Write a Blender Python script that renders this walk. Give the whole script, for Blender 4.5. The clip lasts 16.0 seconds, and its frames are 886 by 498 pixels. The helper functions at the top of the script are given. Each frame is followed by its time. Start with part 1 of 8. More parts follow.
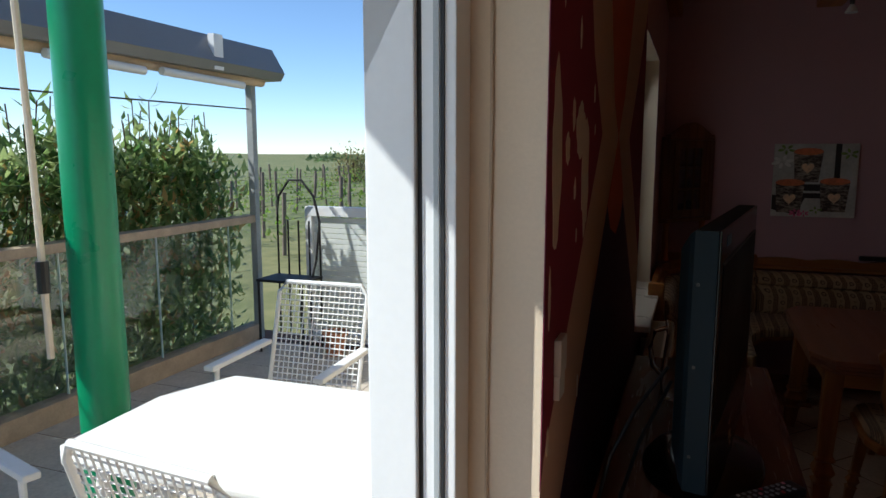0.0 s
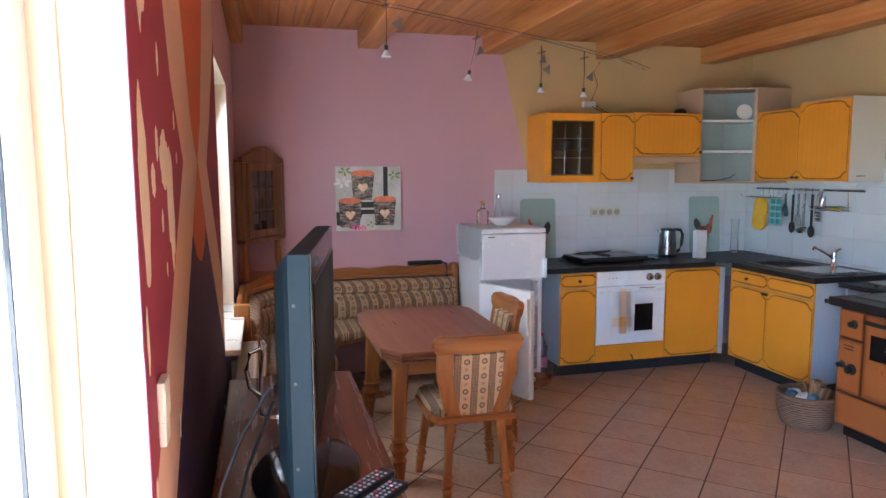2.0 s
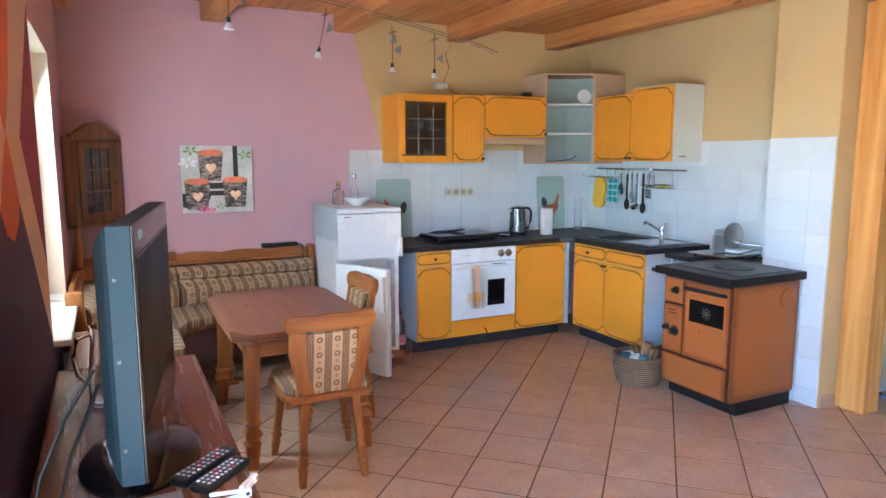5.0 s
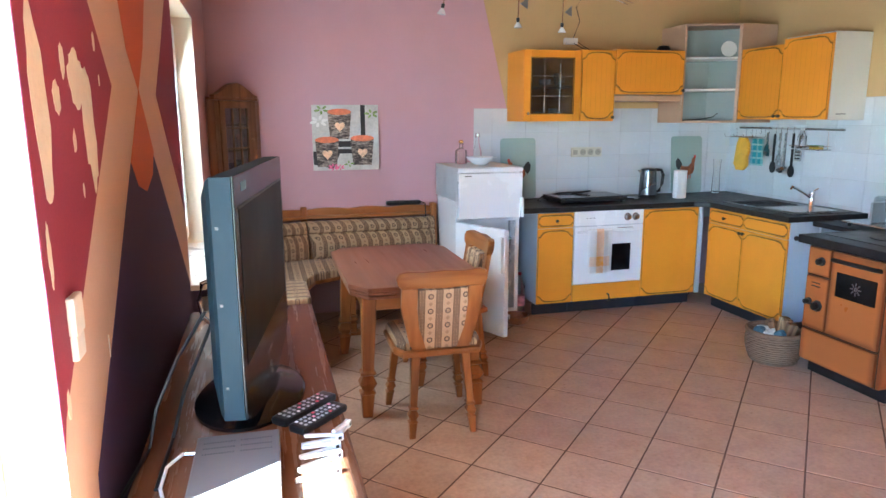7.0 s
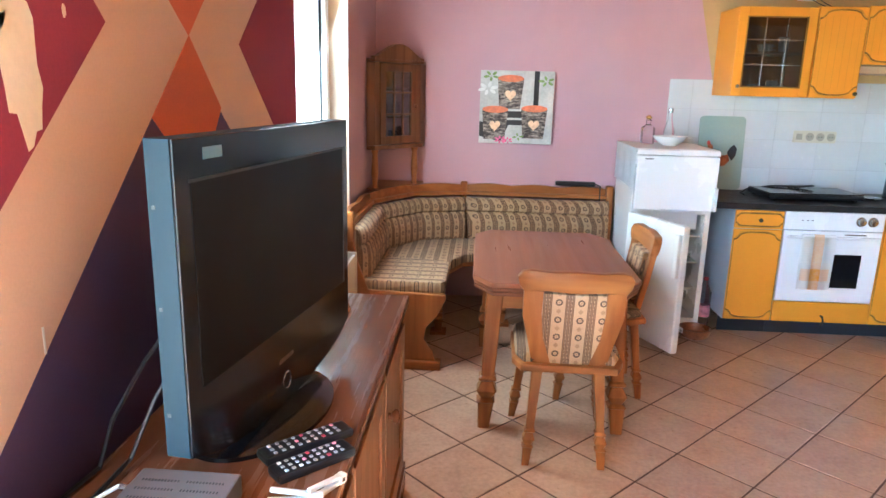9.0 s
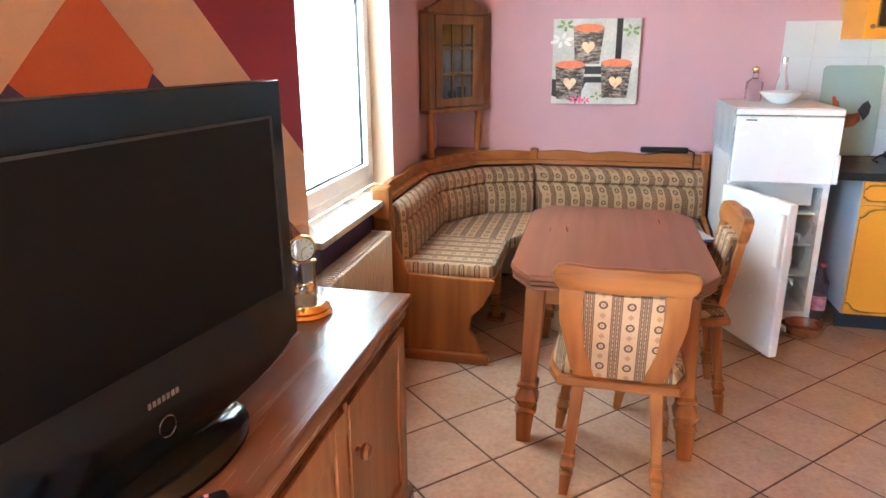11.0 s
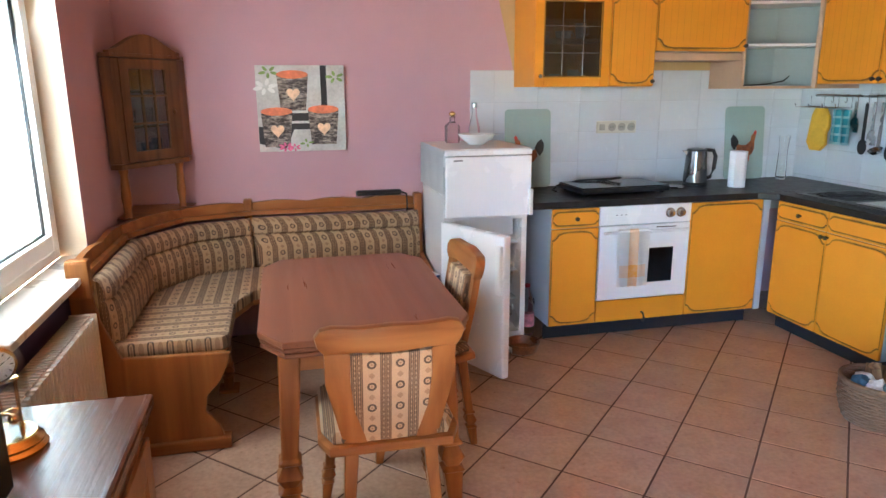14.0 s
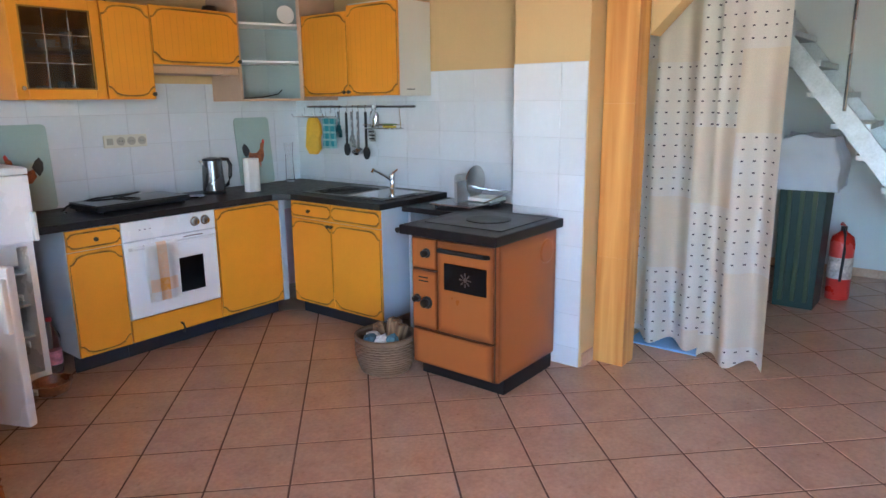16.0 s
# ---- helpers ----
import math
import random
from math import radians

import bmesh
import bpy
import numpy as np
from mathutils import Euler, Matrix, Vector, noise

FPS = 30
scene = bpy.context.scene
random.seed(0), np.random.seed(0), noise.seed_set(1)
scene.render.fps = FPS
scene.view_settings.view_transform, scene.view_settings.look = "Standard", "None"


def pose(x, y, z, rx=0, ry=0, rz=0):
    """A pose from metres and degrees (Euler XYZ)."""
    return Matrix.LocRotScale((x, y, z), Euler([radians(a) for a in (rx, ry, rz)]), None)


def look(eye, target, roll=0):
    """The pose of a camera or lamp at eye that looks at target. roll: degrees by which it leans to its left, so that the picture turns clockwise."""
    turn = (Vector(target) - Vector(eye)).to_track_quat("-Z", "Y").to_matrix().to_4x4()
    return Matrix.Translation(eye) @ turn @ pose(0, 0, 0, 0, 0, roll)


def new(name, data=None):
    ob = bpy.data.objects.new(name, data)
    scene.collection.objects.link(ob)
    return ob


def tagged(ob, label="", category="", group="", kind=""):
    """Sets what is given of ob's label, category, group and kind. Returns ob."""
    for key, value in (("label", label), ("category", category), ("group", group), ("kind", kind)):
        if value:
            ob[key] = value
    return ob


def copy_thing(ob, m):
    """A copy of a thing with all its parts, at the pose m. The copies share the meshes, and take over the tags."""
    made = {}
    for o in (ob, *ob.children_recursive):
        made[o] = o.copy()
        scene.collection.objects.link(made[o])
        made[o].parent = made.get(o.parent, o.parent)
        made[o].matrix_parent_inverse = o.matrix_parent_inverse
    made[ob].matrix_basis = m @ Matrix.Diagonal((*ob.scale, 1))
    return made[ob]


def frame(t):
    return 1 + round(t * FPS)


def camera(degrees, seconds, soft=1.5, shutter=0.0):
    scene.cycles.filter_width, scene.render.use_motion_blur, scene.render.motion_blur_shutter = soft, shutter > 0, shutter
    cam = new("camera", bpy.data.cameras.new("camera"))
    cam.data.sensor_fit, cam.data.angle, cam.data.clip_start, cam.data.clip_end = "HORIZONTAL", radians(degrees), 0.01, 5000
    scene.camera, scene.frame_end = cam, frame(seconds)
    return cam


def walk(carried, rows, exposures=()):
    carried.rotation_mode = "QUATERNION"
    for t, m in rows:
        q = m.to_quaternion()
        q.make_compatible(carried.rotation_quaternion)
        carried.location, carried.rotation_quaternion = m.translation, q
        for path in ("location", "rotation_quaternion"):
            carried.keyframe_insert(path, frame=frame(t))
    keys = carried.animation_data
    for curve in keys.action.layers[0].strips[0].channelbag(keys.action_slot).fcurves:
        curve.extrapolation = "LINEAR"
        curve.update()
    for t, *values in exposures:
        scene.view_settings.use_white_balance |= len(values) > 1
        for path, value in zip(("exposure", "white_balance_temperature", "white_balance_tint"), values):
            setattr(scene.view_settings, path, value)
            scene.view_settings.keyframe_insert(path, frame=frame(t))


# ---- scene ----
cam = camera(67.0, 16.0)
PATH = [
    (0, (-2.422, -5.169, 1.566), (-3.115, -3.314, 1.283), 0.0),
    (0.5, (-2.54, -5.083, 1.59), (-2.726, -3.112, 1.307), -1.1),
    (1, (-2.526, -5.151, 1.579), (-2.411, -3.168, 1.352), -0.6),
    (1.5, (-2.516, -5.129, 1.554), (-2.189, -3.165, 1.358), 0.0),
    (2, (-2.461, -5.19, 1.587), (-1.943, -3.272, 1.358), -0.2),
    (2.5, (-2.44, -5.194, 1.584), (-1.708, -3.347, 1.35), -0.3),
    (3, (-2.421, -5.207, 1.576), (-1.589, -3.403, 1.344), -0.6),
    (3.5, (-2.414, -5.226, 1.572), (-1.508, -3.459, 1.331), -0.3),
    (4, (-2.418, -5.227, 1.561), (-1.537, -3.451, 1.297), -0.4),
    (4.2, (-2.415, -5.232, 1.554), (-1.523, -3.462, 1.287), -0.1),
    (6.3, (-2.382, -5.253, 1.556), (-1.563, -3.456, 1.236), 0.1),
    (6.5, (-2.362, -5.257, 1.546), (-1.649, -3.423, 1.19), -0.1),
    (7, (-2.308, -5.246, 1.539), (-1.794, -3.352, 1.151), -0.2),
    (7.5, (-2.247, -5.113, 1.511), (-1.807, -3.211, 1.074), 0.4),
    (8, (-2.168, -4.98, 1.51), (-1.837, -3.058, 1.067), -1.1),
    (8.5, (-2.036, -4.877, 1.501), (-1.922, -2.934, 1.037), -0.8),
    (8.7, (-1.973, -4.846, 1.504), (-1.962, -2.9, 1.043), 0.5),
    (11, (-1.616, -4.294, 1.478), (-2.048, -2.429, 0.899), -0.4),
    (11.5, (-1.577, -4.266, 1.475), (-2.021, -2.406, 0.891), -0.4),
    (12, (-1.578, -4.256, 1.471), (-1.986, -2.392, 0.87), -0.1),
    (12.5, (-1.591, -4.25, 1.472), (-2.009, -2.385, 0.883), -0.0),
    (13, (-1.675, -4.196, 1.482), (-1.947, -2.304, 0.894), -0.7),
    (13.5, (-1.755, -4.152, 1.484), (-1.649, -2.23, 0.943), -0.9),
    (14, (-1.787, -4.133, 1.502), (-1.337, -2.242, 1.032), -0.3),
    (14.5, (-1.778, -4.142, 1.502), (-1.038, -2.328, 1.103), 0.4),
    (15, (-1.754, -4.211, 1.478), (-0.631, -2.603, 1.085), 0.2),
    (15.5, (-1.778, -4.284, 1.474), (-0.376, -2.924, 1.047), 0.2),
    (16, (-1.792, -4.317, 1.48), (-0.258, -3.11, 1.044), -0.6),
]
walk(cam, [(t, look(eye, target, roll)) for t, eye, target, roll in PATH],
     exposures=[(0, 0.25, 5900, 6), (0.5, 0.62, 5750, 8), (1.0, 1.35, 5700, 9), (1.5, 2.7, 5700, 8), (2.0, 4.3, 5350, 8), (2.5, 4.7, 5250, 2), (4.2, 4.9, 5100, 0), (7.0, 4.9, 5100, -1), (8.5, 5.25, 5100, -4), (11.0, 5.45, 5400, -2), (12.5, 5.45, 5400, -1), (13.0, 5.47, 5400, 0), (13.5, 5.15, 5450, 0), (14.0, 4.88, 5500, 1), (14.5, 5.1, 5400, 1), (15.0, 4.6, 5350, 3), (15.3, 4.68, 5450, 2), (16.0, 4.58, 5400, 3)])

# ---- daylight ----
SUN_EL, SUN_AZ = 43.0, 239.0
world = bpy.data.worlds.new("sky")
scene.world = world
world.use_nodes = True
wn = world.node_tree
sky = wn.nodes.new("ShaderNodeTexSky")
sky.sky_type, sky.sun_disc = "NISHITA", False
# compass: the sun stands over the terrace, at SUN_AZ degrees clockwise from +y
sky.sun_elevation, sky.sun_rotation = radians(SUN_EL), radians(SUN_AZ)
sky.air_density, sky.dust_density, sky.ozone_density = 0.75, 0.05, 3.5
wn.links.new(sky.outputs[0], wn.nodes["Background"].inputs[0])
wn.nodes["Background"].inputs[1].default_value = 0.15
sun = new("sun", bpy.data.lights.new("sun", "SUN"))
sun.data.energy, sun.data.angle, sun.data.color = 5.0, radians(0.55), (1.0, 0.95, 0.86)
_e, _a = radians(SUN_EL), radians(SUN_AZ)
sun.matrix_world = look((0, 0, 0), (-math.cos(_e) * math.sin(_a), -math.cos(_e) * math.cos(_a), -math.sin(_e)))


def sky_area(name, eye, target, width, height, watts):
    """The sky's light that comes in through an opening."""
    lamp = new(name, bpy.data.lights.new(name, "AREA"))
    lamp.data.shape, lamp.data.size, lamp.data.size_y, lamp.data.energy = "RECTANGLE", width, height, watts
    lamp.data.color = (0.93, 0.96, 1.0)
    lamp.matrix_world = look(eye, target)
    return lamp


sky_area("window_daylight", (-2.84, -1.52, 1.45), (0, -1.52, 0.6), 1.0, 1.1, 1.25)
sky_area("door_daylight", (-2.99, -5.25, 1.15), (0, -4.6, -0.5), 2.1, 2.0, 3.4)

# ---- materials ----
def _mat(name):
    m = bpy.data.materials.new(name)
    m.use_nodes = True
    nt = m.node_tree
    return m, nt, nt.nodes["Principled BSDF"]


def _node(nt, kind, **values):
    n = nt.nodes.new(kind)
    for k, v in values.items():
        n.inputs[int(k[1:]) if k[0] == "i" and k[1:].isdigit() else k].default_value = v
    return n


def _math(nt, op, a, b=None, c=None):
    n = nt.nodes.new("ShaderNodeMath")
    n.operation = op
    for i, v in enumerate((a, b, c)):
        if v is None:
            continue
        if isinstance(v, (int, float)):
            n.inputs[i].default_value = v
        else:
            nt.links.new(v, n.inputs[i])
    return n.outputs[0]


def _mix(nt, fac, a, b, blend="MIX"):
    n = nt.nodes.new("ShaderNodeMix")
    n.data_type, n.blend_type = "RGBA", blend
    for i, v in ((0, fac), (6, a), (7, b)):
        if isinstance(v, (int, float)):
            n.inputs[i].default_value = v
        elif isinstance(v, (tuple, list)):
            n.inputs[i].default_value = (*v, 1.0)[:4]
        else:
            nt.links.new(v, n.inputs[i])
    return n.outputs[2]


def _coords(nt, scale=(1, 1, 1), rot=(0, 0, 0)):
    tc, mp = nt.nodes.new("ShaderNodeTexCoord"), nt.nodes.new("ShaderNodeMapping")
    nt.links.new(tc.outputs["Object"], mp.inputs[0])
    mp.inputs["Scale"].default_value, mp.inputs["Rotation"].default_value = scale, rot
    return mp.outputs[0]


def _noise(nt, vec, scale, detail=4.0, rough=0.55):
    n = _node(nt, "ShaderNodeTexNoise", Scale=scale, Detail=detail, Roughness=rough)
    nt.links.new(vec, n.inputs["Vector"])
    return n.outputs[0]


def _ramp(nt, fac, lo, hi, a=0.35, b=0.65):
    n = nt.nodes.new("ShaderNodeValToRGB")
    e = n.color_ramp.elements
    e[0].position, e[0].color, e[1].position, e[1].color = a, (*lo, 1), b, (*hi, 1)
    nt.links.new(fac, n.inputs[0])
    return n.outputs[0]


def _bump(nt, bsdf, height, strength, dist=0.004):
    n = _node(nt, "ShaderNodeBump", Strength=strength, Distance=dist)
    nt.links.new(height, n.inputs["Height"])
    nt.links.new(n.outputs[0], bsdf.inputs["Normal"])


def shade(c, k):
    return tuple(min(1.0, v * k) for v in c)


def plain(name, col, rough=0.5, metal=0.0, var=0.1, big=3.0, fine=60.0, bump=0.08, spec=0.5, dist=0.003):
    """A painted or moulded surface with blotches and fine grain."""
    m, nt, p = _mat(name)
    v = _coords(nt)
    a, b = _noise(nt, v, big), _noise(nt, v, fine, 3)
    c = _ramp(nt, a, shade(col, 1 - var), shade(col, 1 + var), 0.3, 0.7)
    c = _mix(nt, 0.3, c, _ramp(nt, b, shade(col, 1 - var), shade(col, 1 + var)))
    nt.links.new(c, p.inputs["Base Color"])
    r = _math(nt, "MULTIPLY_ADD", a, 0.25, rough - 0.125)
    nt.links.new(r, p.inputs["Roughness"])
    p.inputs["Metallic"].default_value, p.inputs["Specular IOR Level"].default_value = metal, spec
    if bump:
        _bump(nt, p, b, bump, dist)
    return m


def wood(name, dark, light, axis="x", rough=0.4, grain=30.0, rings=5.0, bump=0.12, knots=False):
    """Wood with its grain along one axis."""
    m, nt, p = _mat(name)
    stretch = {"x": (0.06, 1, 1), "y": (1, 0.06, 1), "z": (1, 1, 0.06)}[axis]
    v = _coords(nt, stretch)
    a, b, c = _noise(nt, v, rings, 3), _noise(nt, v, grain, 5, 0.65), _noise(nt, v, grain * 4, 2)
    band = _math(nt, "FRACT", _math(nt, "MULTIPLY", a, 7.0))
    band = _math(nt, "PINGPONG", band, 0.5)
    f = _math(nt, "ADD", _math(nt, "MULTIPLY", band, 0.8), _math(nt, "MULTIPLY", b, 0.6))
    col = _ramp(nt, f, dark, light, 0.2, 0.75)
    if knots:
        kv = _coords(nt, {"x": (0.35, 1, 1), "y": (1, 0.35, 1), "z": (1, 1, 0.35)}[axis])
        vo = _node(nt, "ShaderNodeTexVoronoi", Scale=3.2, Randomness=1.0)
        nt.links.new(kv, vo.inputs["Vector"])
        k = _math(nt, "LESS_THAN", vo.outputs["Distance"], 0.07)
        col = _mix(nt, _math(nt, "MULTIPLY", k, 0.75), col, shade(dark, 0.35))
    rnd = nt.nodes.new("ShaderNodeObjectInfo").outputs["Random"]
    col = _mix(nt, 1.0, col, _ramp(nt, rnd, (0.9, 0.9, 0.9), (1.0, 1.0, 1.0), 0, 1), "MULTIPLY")
    nt.links.new(col, p.inputs["Base Color"])
    nt.links.new(_math(nt, "MULTIPLY_ADD", b, 0.3, rough - 0.15), p.inputs["Roughness"])
    p.inputs["Specular IOR Level"].default_value = 0.25
    _bump(nt, p, _math(nt, "ADD", b, c), bump, 0.002)
    return m


def fabric(name, ua, va, period=0.085, tone=1.0):
    """Striped upholstery with a row of small medallions. ua, va: the directions across and along the stripes."""
    m, nt, p = _mat(name)
    tc = nt.nodes.new("ShaderNodeTexCoord").outputs["Object"]

    def along(d):
        n = nt.nodes.new("ShaderNodeVectorMath")
        n.operation = "DOT_PRODUCT"
        nt.links.new(tc, n.inputs[0])
        n.inputs[1].default_value = d
        return n.outputs["Value"]
    u = _math(nt, "FRACT", _math(nt, "MULTIPLY", along(ua), 1 / period))
    w = _math(nt, "FRACT", _math(nt, "MULTIPLY", along(va), 1 / 0.075))
    light, mid, dark = shade((0.46, 0.305, 0.165), tone), shade((0.235, 0.136, 0.066), tone), (0.055, 0.034, 0.022)

    def stripe(at, half):
        return _math(nt, "LESS_THAN", _math(nt, "ABSOLUTE", _math(nt, "SUBTRACT", u, at)), half)
    col = _mix(nt, stripe(0.78, 0.20), light, mid)
    for at in (0.60, 0.67, 0.74, 0.82, 0.89, 0.96):
        col = _mix(nt, _math(nt, "MULTIPLY", stripe(at, 0.012), 0.8), col, dark)
    for at in (0.705, 0.855):
        dash = _math(nt, "LESS_THAN", _math(nt, "FRACT", _math(nt, "MULTIPLY", along(va), 60.0)), 0.5)
        col = _mix(nt, _math(nt, "MULTIPLY", _math(nt, "MULTIPLY", stripe(at, 0.02), dash), 0.8), col, light)
    du = _math(nt, "MULTIPLY", _math(nt, "SUBTRACT", u, 0.29), period / 0.075)
    r = _math(nt, "SQRT", _math(nt, "ADD", _math(nt, "POWER", du, 2.0), _math(nt, "POWER", _math(nt, "SUBTRACT", w, 0.5), 2.0)))
    ring = _math(nt, "LESS_THAN", _math(nt, "ABSOLUTE", _math(nt, "SUBTRACT", r, 0.145)), 0.045)
    core = _math(nt, "LESS_THAN", r, 0.05)
    col = _mix(nt, _math(nt, "MULTIPLY", ring, 0.85), col, dark)
    col = _mix(nt, _math(nt, "MULTIPLY", core, 0.7), col, mid)
    leaf = _math(nt, "LESS_THAN", _math(nt, "ADD", _math(nt, "ABSOLUTE", du), _math(nt, "ABSOLUTE", _math(nt, "SUBTRACT", _math(nt, "PINGPONG", w, 0.5), 0.02))), 0.13)
    col = _mix(nt, _math(nt, "MULTIPLY", leaf, 0.6), col, mid)
    v = _coords(nt)
    weave, wear = _noise(nt, v, 420.0, 2), _noise(nt, v, 5.0)
    col = _mix(nt, 1.0, col, _ramp(nt, wear, (0.82, 0.82, 0.82), (1, 1, 1)), "MULTIPLY")
    col = _mix(nt, 0.6, col, _ramp(nt, weave, (0.7, 0.7, 0.7), (1, 1, 1)), "MULTIPLY")
    nt.links.new(col, p.inputs["Base Color"])
    p.inputs["Roughness"].default_value, p.inputs["Sheen Weight"].default_value = 0.85, 0.08
    _bump(nt, p, weave, 0.3, 0.002)
    return m


def glassy(name, col=(1, 1, 1), rough=0.02, ior=1.45):
    m, nt, p = _mat(name)
    p.inputs["Base Color"].default_value = (*col, 1)
    p.inputs["Transmission Weight"].default_value, p.inputs["IOR"].default_value = 1.0, ior
    v = _coords(nt)
    nt.links.new(_math(nt, "MULTIPLY_ADD", _noise(nt, v, 4.0), 0.04, rough), p.inputs["Roughness"])
    return m


def pane_glass(name, tint=(0.97, 0.99, 0.98), gloss=0.08):
    """Thin flat glass: it lets light straight through and mirrors a little."""
    m, nt, p = _mat(name)
    out = nt.nodes["Material Output"]
    tr, gl, mx = nt.nodes.new("ShaderNodeBsdfTransparent"), nt.nodes.new("ShaderNodeBsdfGlossy"), nt.nodes.new("ShaderNodeMixShader")
    tr.inputs[0].default_value = (*tint, 1)
    gl.inputs["Roughness"].default_value = 0.02
    mx.inputs[0].default_value = gloss
    nt.links.new(tr.outputs[0], mx.inputs[1])
    nt.links.new(gl.outputs[0], mx.inputs[2])
    nt.links.new(mx.outputs[0], out.inputs[0])
    return m


def tile_mat(name, a, b, rough=0.3, cloud=6.0, fine=0.35):
    """Glazed tiles that differ a little from piece to piece."""
    m, nt, p = _mat(name)
    info = nt.nodes.new("ShaderNodeObjectInfo").outputs["Random"]
    geo = nt.nodes.new("ShaderNodeNewGeometry")
    isl = geo.outputs["Random Per Island"]
    v = nt.nodes.new("ShaderNodeVectorMath")
    v.operation = "ADD"
    nt.links.new(geo.outputs["Position"], v.inputs[0])
    cmb = nt.nodes.new("ShaderNodeCombineXYZ")
    nt.links.new(_math(nt, "MULTIPLY", _math(nt, "ADD", info, isl), 13.0), cmb.inputs[2])
    nt.links.new(cmb.outputs[0], v.inputs[1])
    n1, n2 = _noise(nt, v.outputs[0], cloud, 5, 0.6), _noise(nt, v.outputs[0], cloud * 9, 4)
    col = _ramp(nt, n1, a, b, 0.35, 0.68)
    col = _mix(nt, fine, col, _ramp(nt, n2, shade(a, 0.85), shade(b, 1.1)))
    col = _mix(nt, 1.0, col, _ramp(nt, _math(nt, "FRACT", _math(nt, "ADD", info, isl)), (0.92, 0.92, 0.92), (1, 1, 1), 0, 1), "MULTIPLY")
    nt.links.new(col, p.inputs["Base Color"])
    nt.links.new(_math(nt, "MULTIPLY_ADD", n2, 0.25, rough - 0.1), p.inputs["Roughness"])
    _bump(nt, p, n2, 0.05, 0.002)
    return m


PINK = plain("pink_wall_paint", (0.56, 0.345, 0.385), 0.85, var=0.06, big=1.5, fine=140, bump=0.15)
YELLOW = plain("yellow_wall_paint", (0.56, 0.385, 0.175), 0.85, var=0.06, big=1.5, fine=140, bump=0.15)
CREAM = plain("cream_plaster", (0.72, 0.60, 0.45), 0.85, var=0.06, big=2, fine=120, bump=0.2)
TAN = plain("apricot_wall_paint", (0.64, 0.45, 0.345), 0.8, var=0.06, big=2, fine=140, bump=0.15)
BURG = plain("burgundy_wall_paint", (0.26, 0.030, 0.068), 0.75, var=0.14, big=2, fine=140, bump=0.15)
PURPLE = plain("aubergine_wall_paint", (0.075, 0.045, 0.125), 0.75, var=0.12, big=2, fine=140, bump=0.15)
ORANGE = plain("orange_wall_paint", (0.58, 0.135, 0.05), 0.75, var=0.1, big=2, fine=140, bump=0.15)
WHITEWALL = plain("grey_white_wall", (0.62, 0.66, 0.66), 0.85, var=0.05, big=1.5, fine=120, bump=0.12)
FILLER = plain("wall_filler", (0.72, 0.66, 0.54), 0.9, var=0.08, bump=0.3)
GROUT = plain("brown_grout", (0.115, 0.060, 0.038), 0.9, var=0.2, fine=200)
GROUT_W = plain("white_grout", (0.50, 0.51, 0.53), 0.9, var=0.1, fine=200)
FLOORTILE = tile_mat("terracotta_tile", (0.43, 0.265, 0.168), (0.58, 0.388, 0.262), 0.30)
WALLTILE = tile_mat("white_wall_tile", (0.63, 0.655, 0.68), (0.66, 0.685, 0.71), 0.20, 4.0, 0.06)
PVC = plain("white_plastic_frame", (0.82, 0.83, 0.83), 0.35, var=0.03, bump=0.0)
RUBBER = plain("black_rubber", (0.015, 0.015, 0.016), 0.6, var=0.1)
PINE = wood("pine_ceiling", (0.40, 0.145, 0.035), (0.60, 0.27, 0.085), "y", 0.42, 22, 4, knots=True)
PINE_X = wood("pine_girder", (0.48, 0.20, 0.06), (0.66, 0.33, 0.12), "x", 0.4, 22, 4, knots=True)
PINE_Z = wood("glued_pine_post", (0.50, 0.20, 0.045), (0.70, 0.36, 0.10), "z", 0.4, 22, 4)
OAK = wood("rustic_oak", (0.215, 0.072, 0.018), (0.385, 0.150, 0.040), "z", 0.38, 26, 4)
OAK_X = wood("rustic_oak_flat", (0.215, 0.072, 0.018), (0.385, 0.150, 0.040), "x", 0.38, 26, 4)
OAK_Y = wood("rustic_oak_long", (0.215, 0.072, 0.018), (0.385, 0.150, 0.040), "y", 0.38, 26, 4)
SIDE_Y = wood("sideboard_oak_top", (0.140, 0.061, 0.031), (0.205, 0.094, 0.050), "y", 0.26, 26, 4, 0.2)
SIDE_Z = wood("sideboard_oak", (0.19, 0.082, 0.036), (0.30, 0.145, 0.065), "z", 0.42, 26, 4)
DARKOAK = wood("dark_oak", (0.12, 0.05, 0.02), (0.24, 0.11, 0.045), "z", 0.4, 26, 4)
TABLETOP = wood("table_top_veneer", (0.185, 0.068, 0.034), (0.245, 0.095, 0.048), "y", 0.32, 26, 3, 0.05)
KITCHEN = plain("yellow_kitchen_front", (0.76, 0.30, 0.017), 0.42, var=0.05, big=5, fine=90, bump=0.04)
def worn_glaze(name, front, glaze, lo, hi):
    """Brown glaze rubbed unevenly into the yellow paint."""
    m, nt, p = _mat(name)
    v = _coords(nt)
    n = _math(nt, "ADD", _math(nt, "MULTIPLY", _noise(nt, v, 7.0, 3), 0.7), _math(nt, "MULTIPLY", _noise(nt, v, 45.0, 4), 0.3))
    nt.links.new(_ramp(nt, n, front, glaze, lo, hi), p.inputs["Base Color"])
    p.inputs["Roughness"].default_value = 0.5
    return m


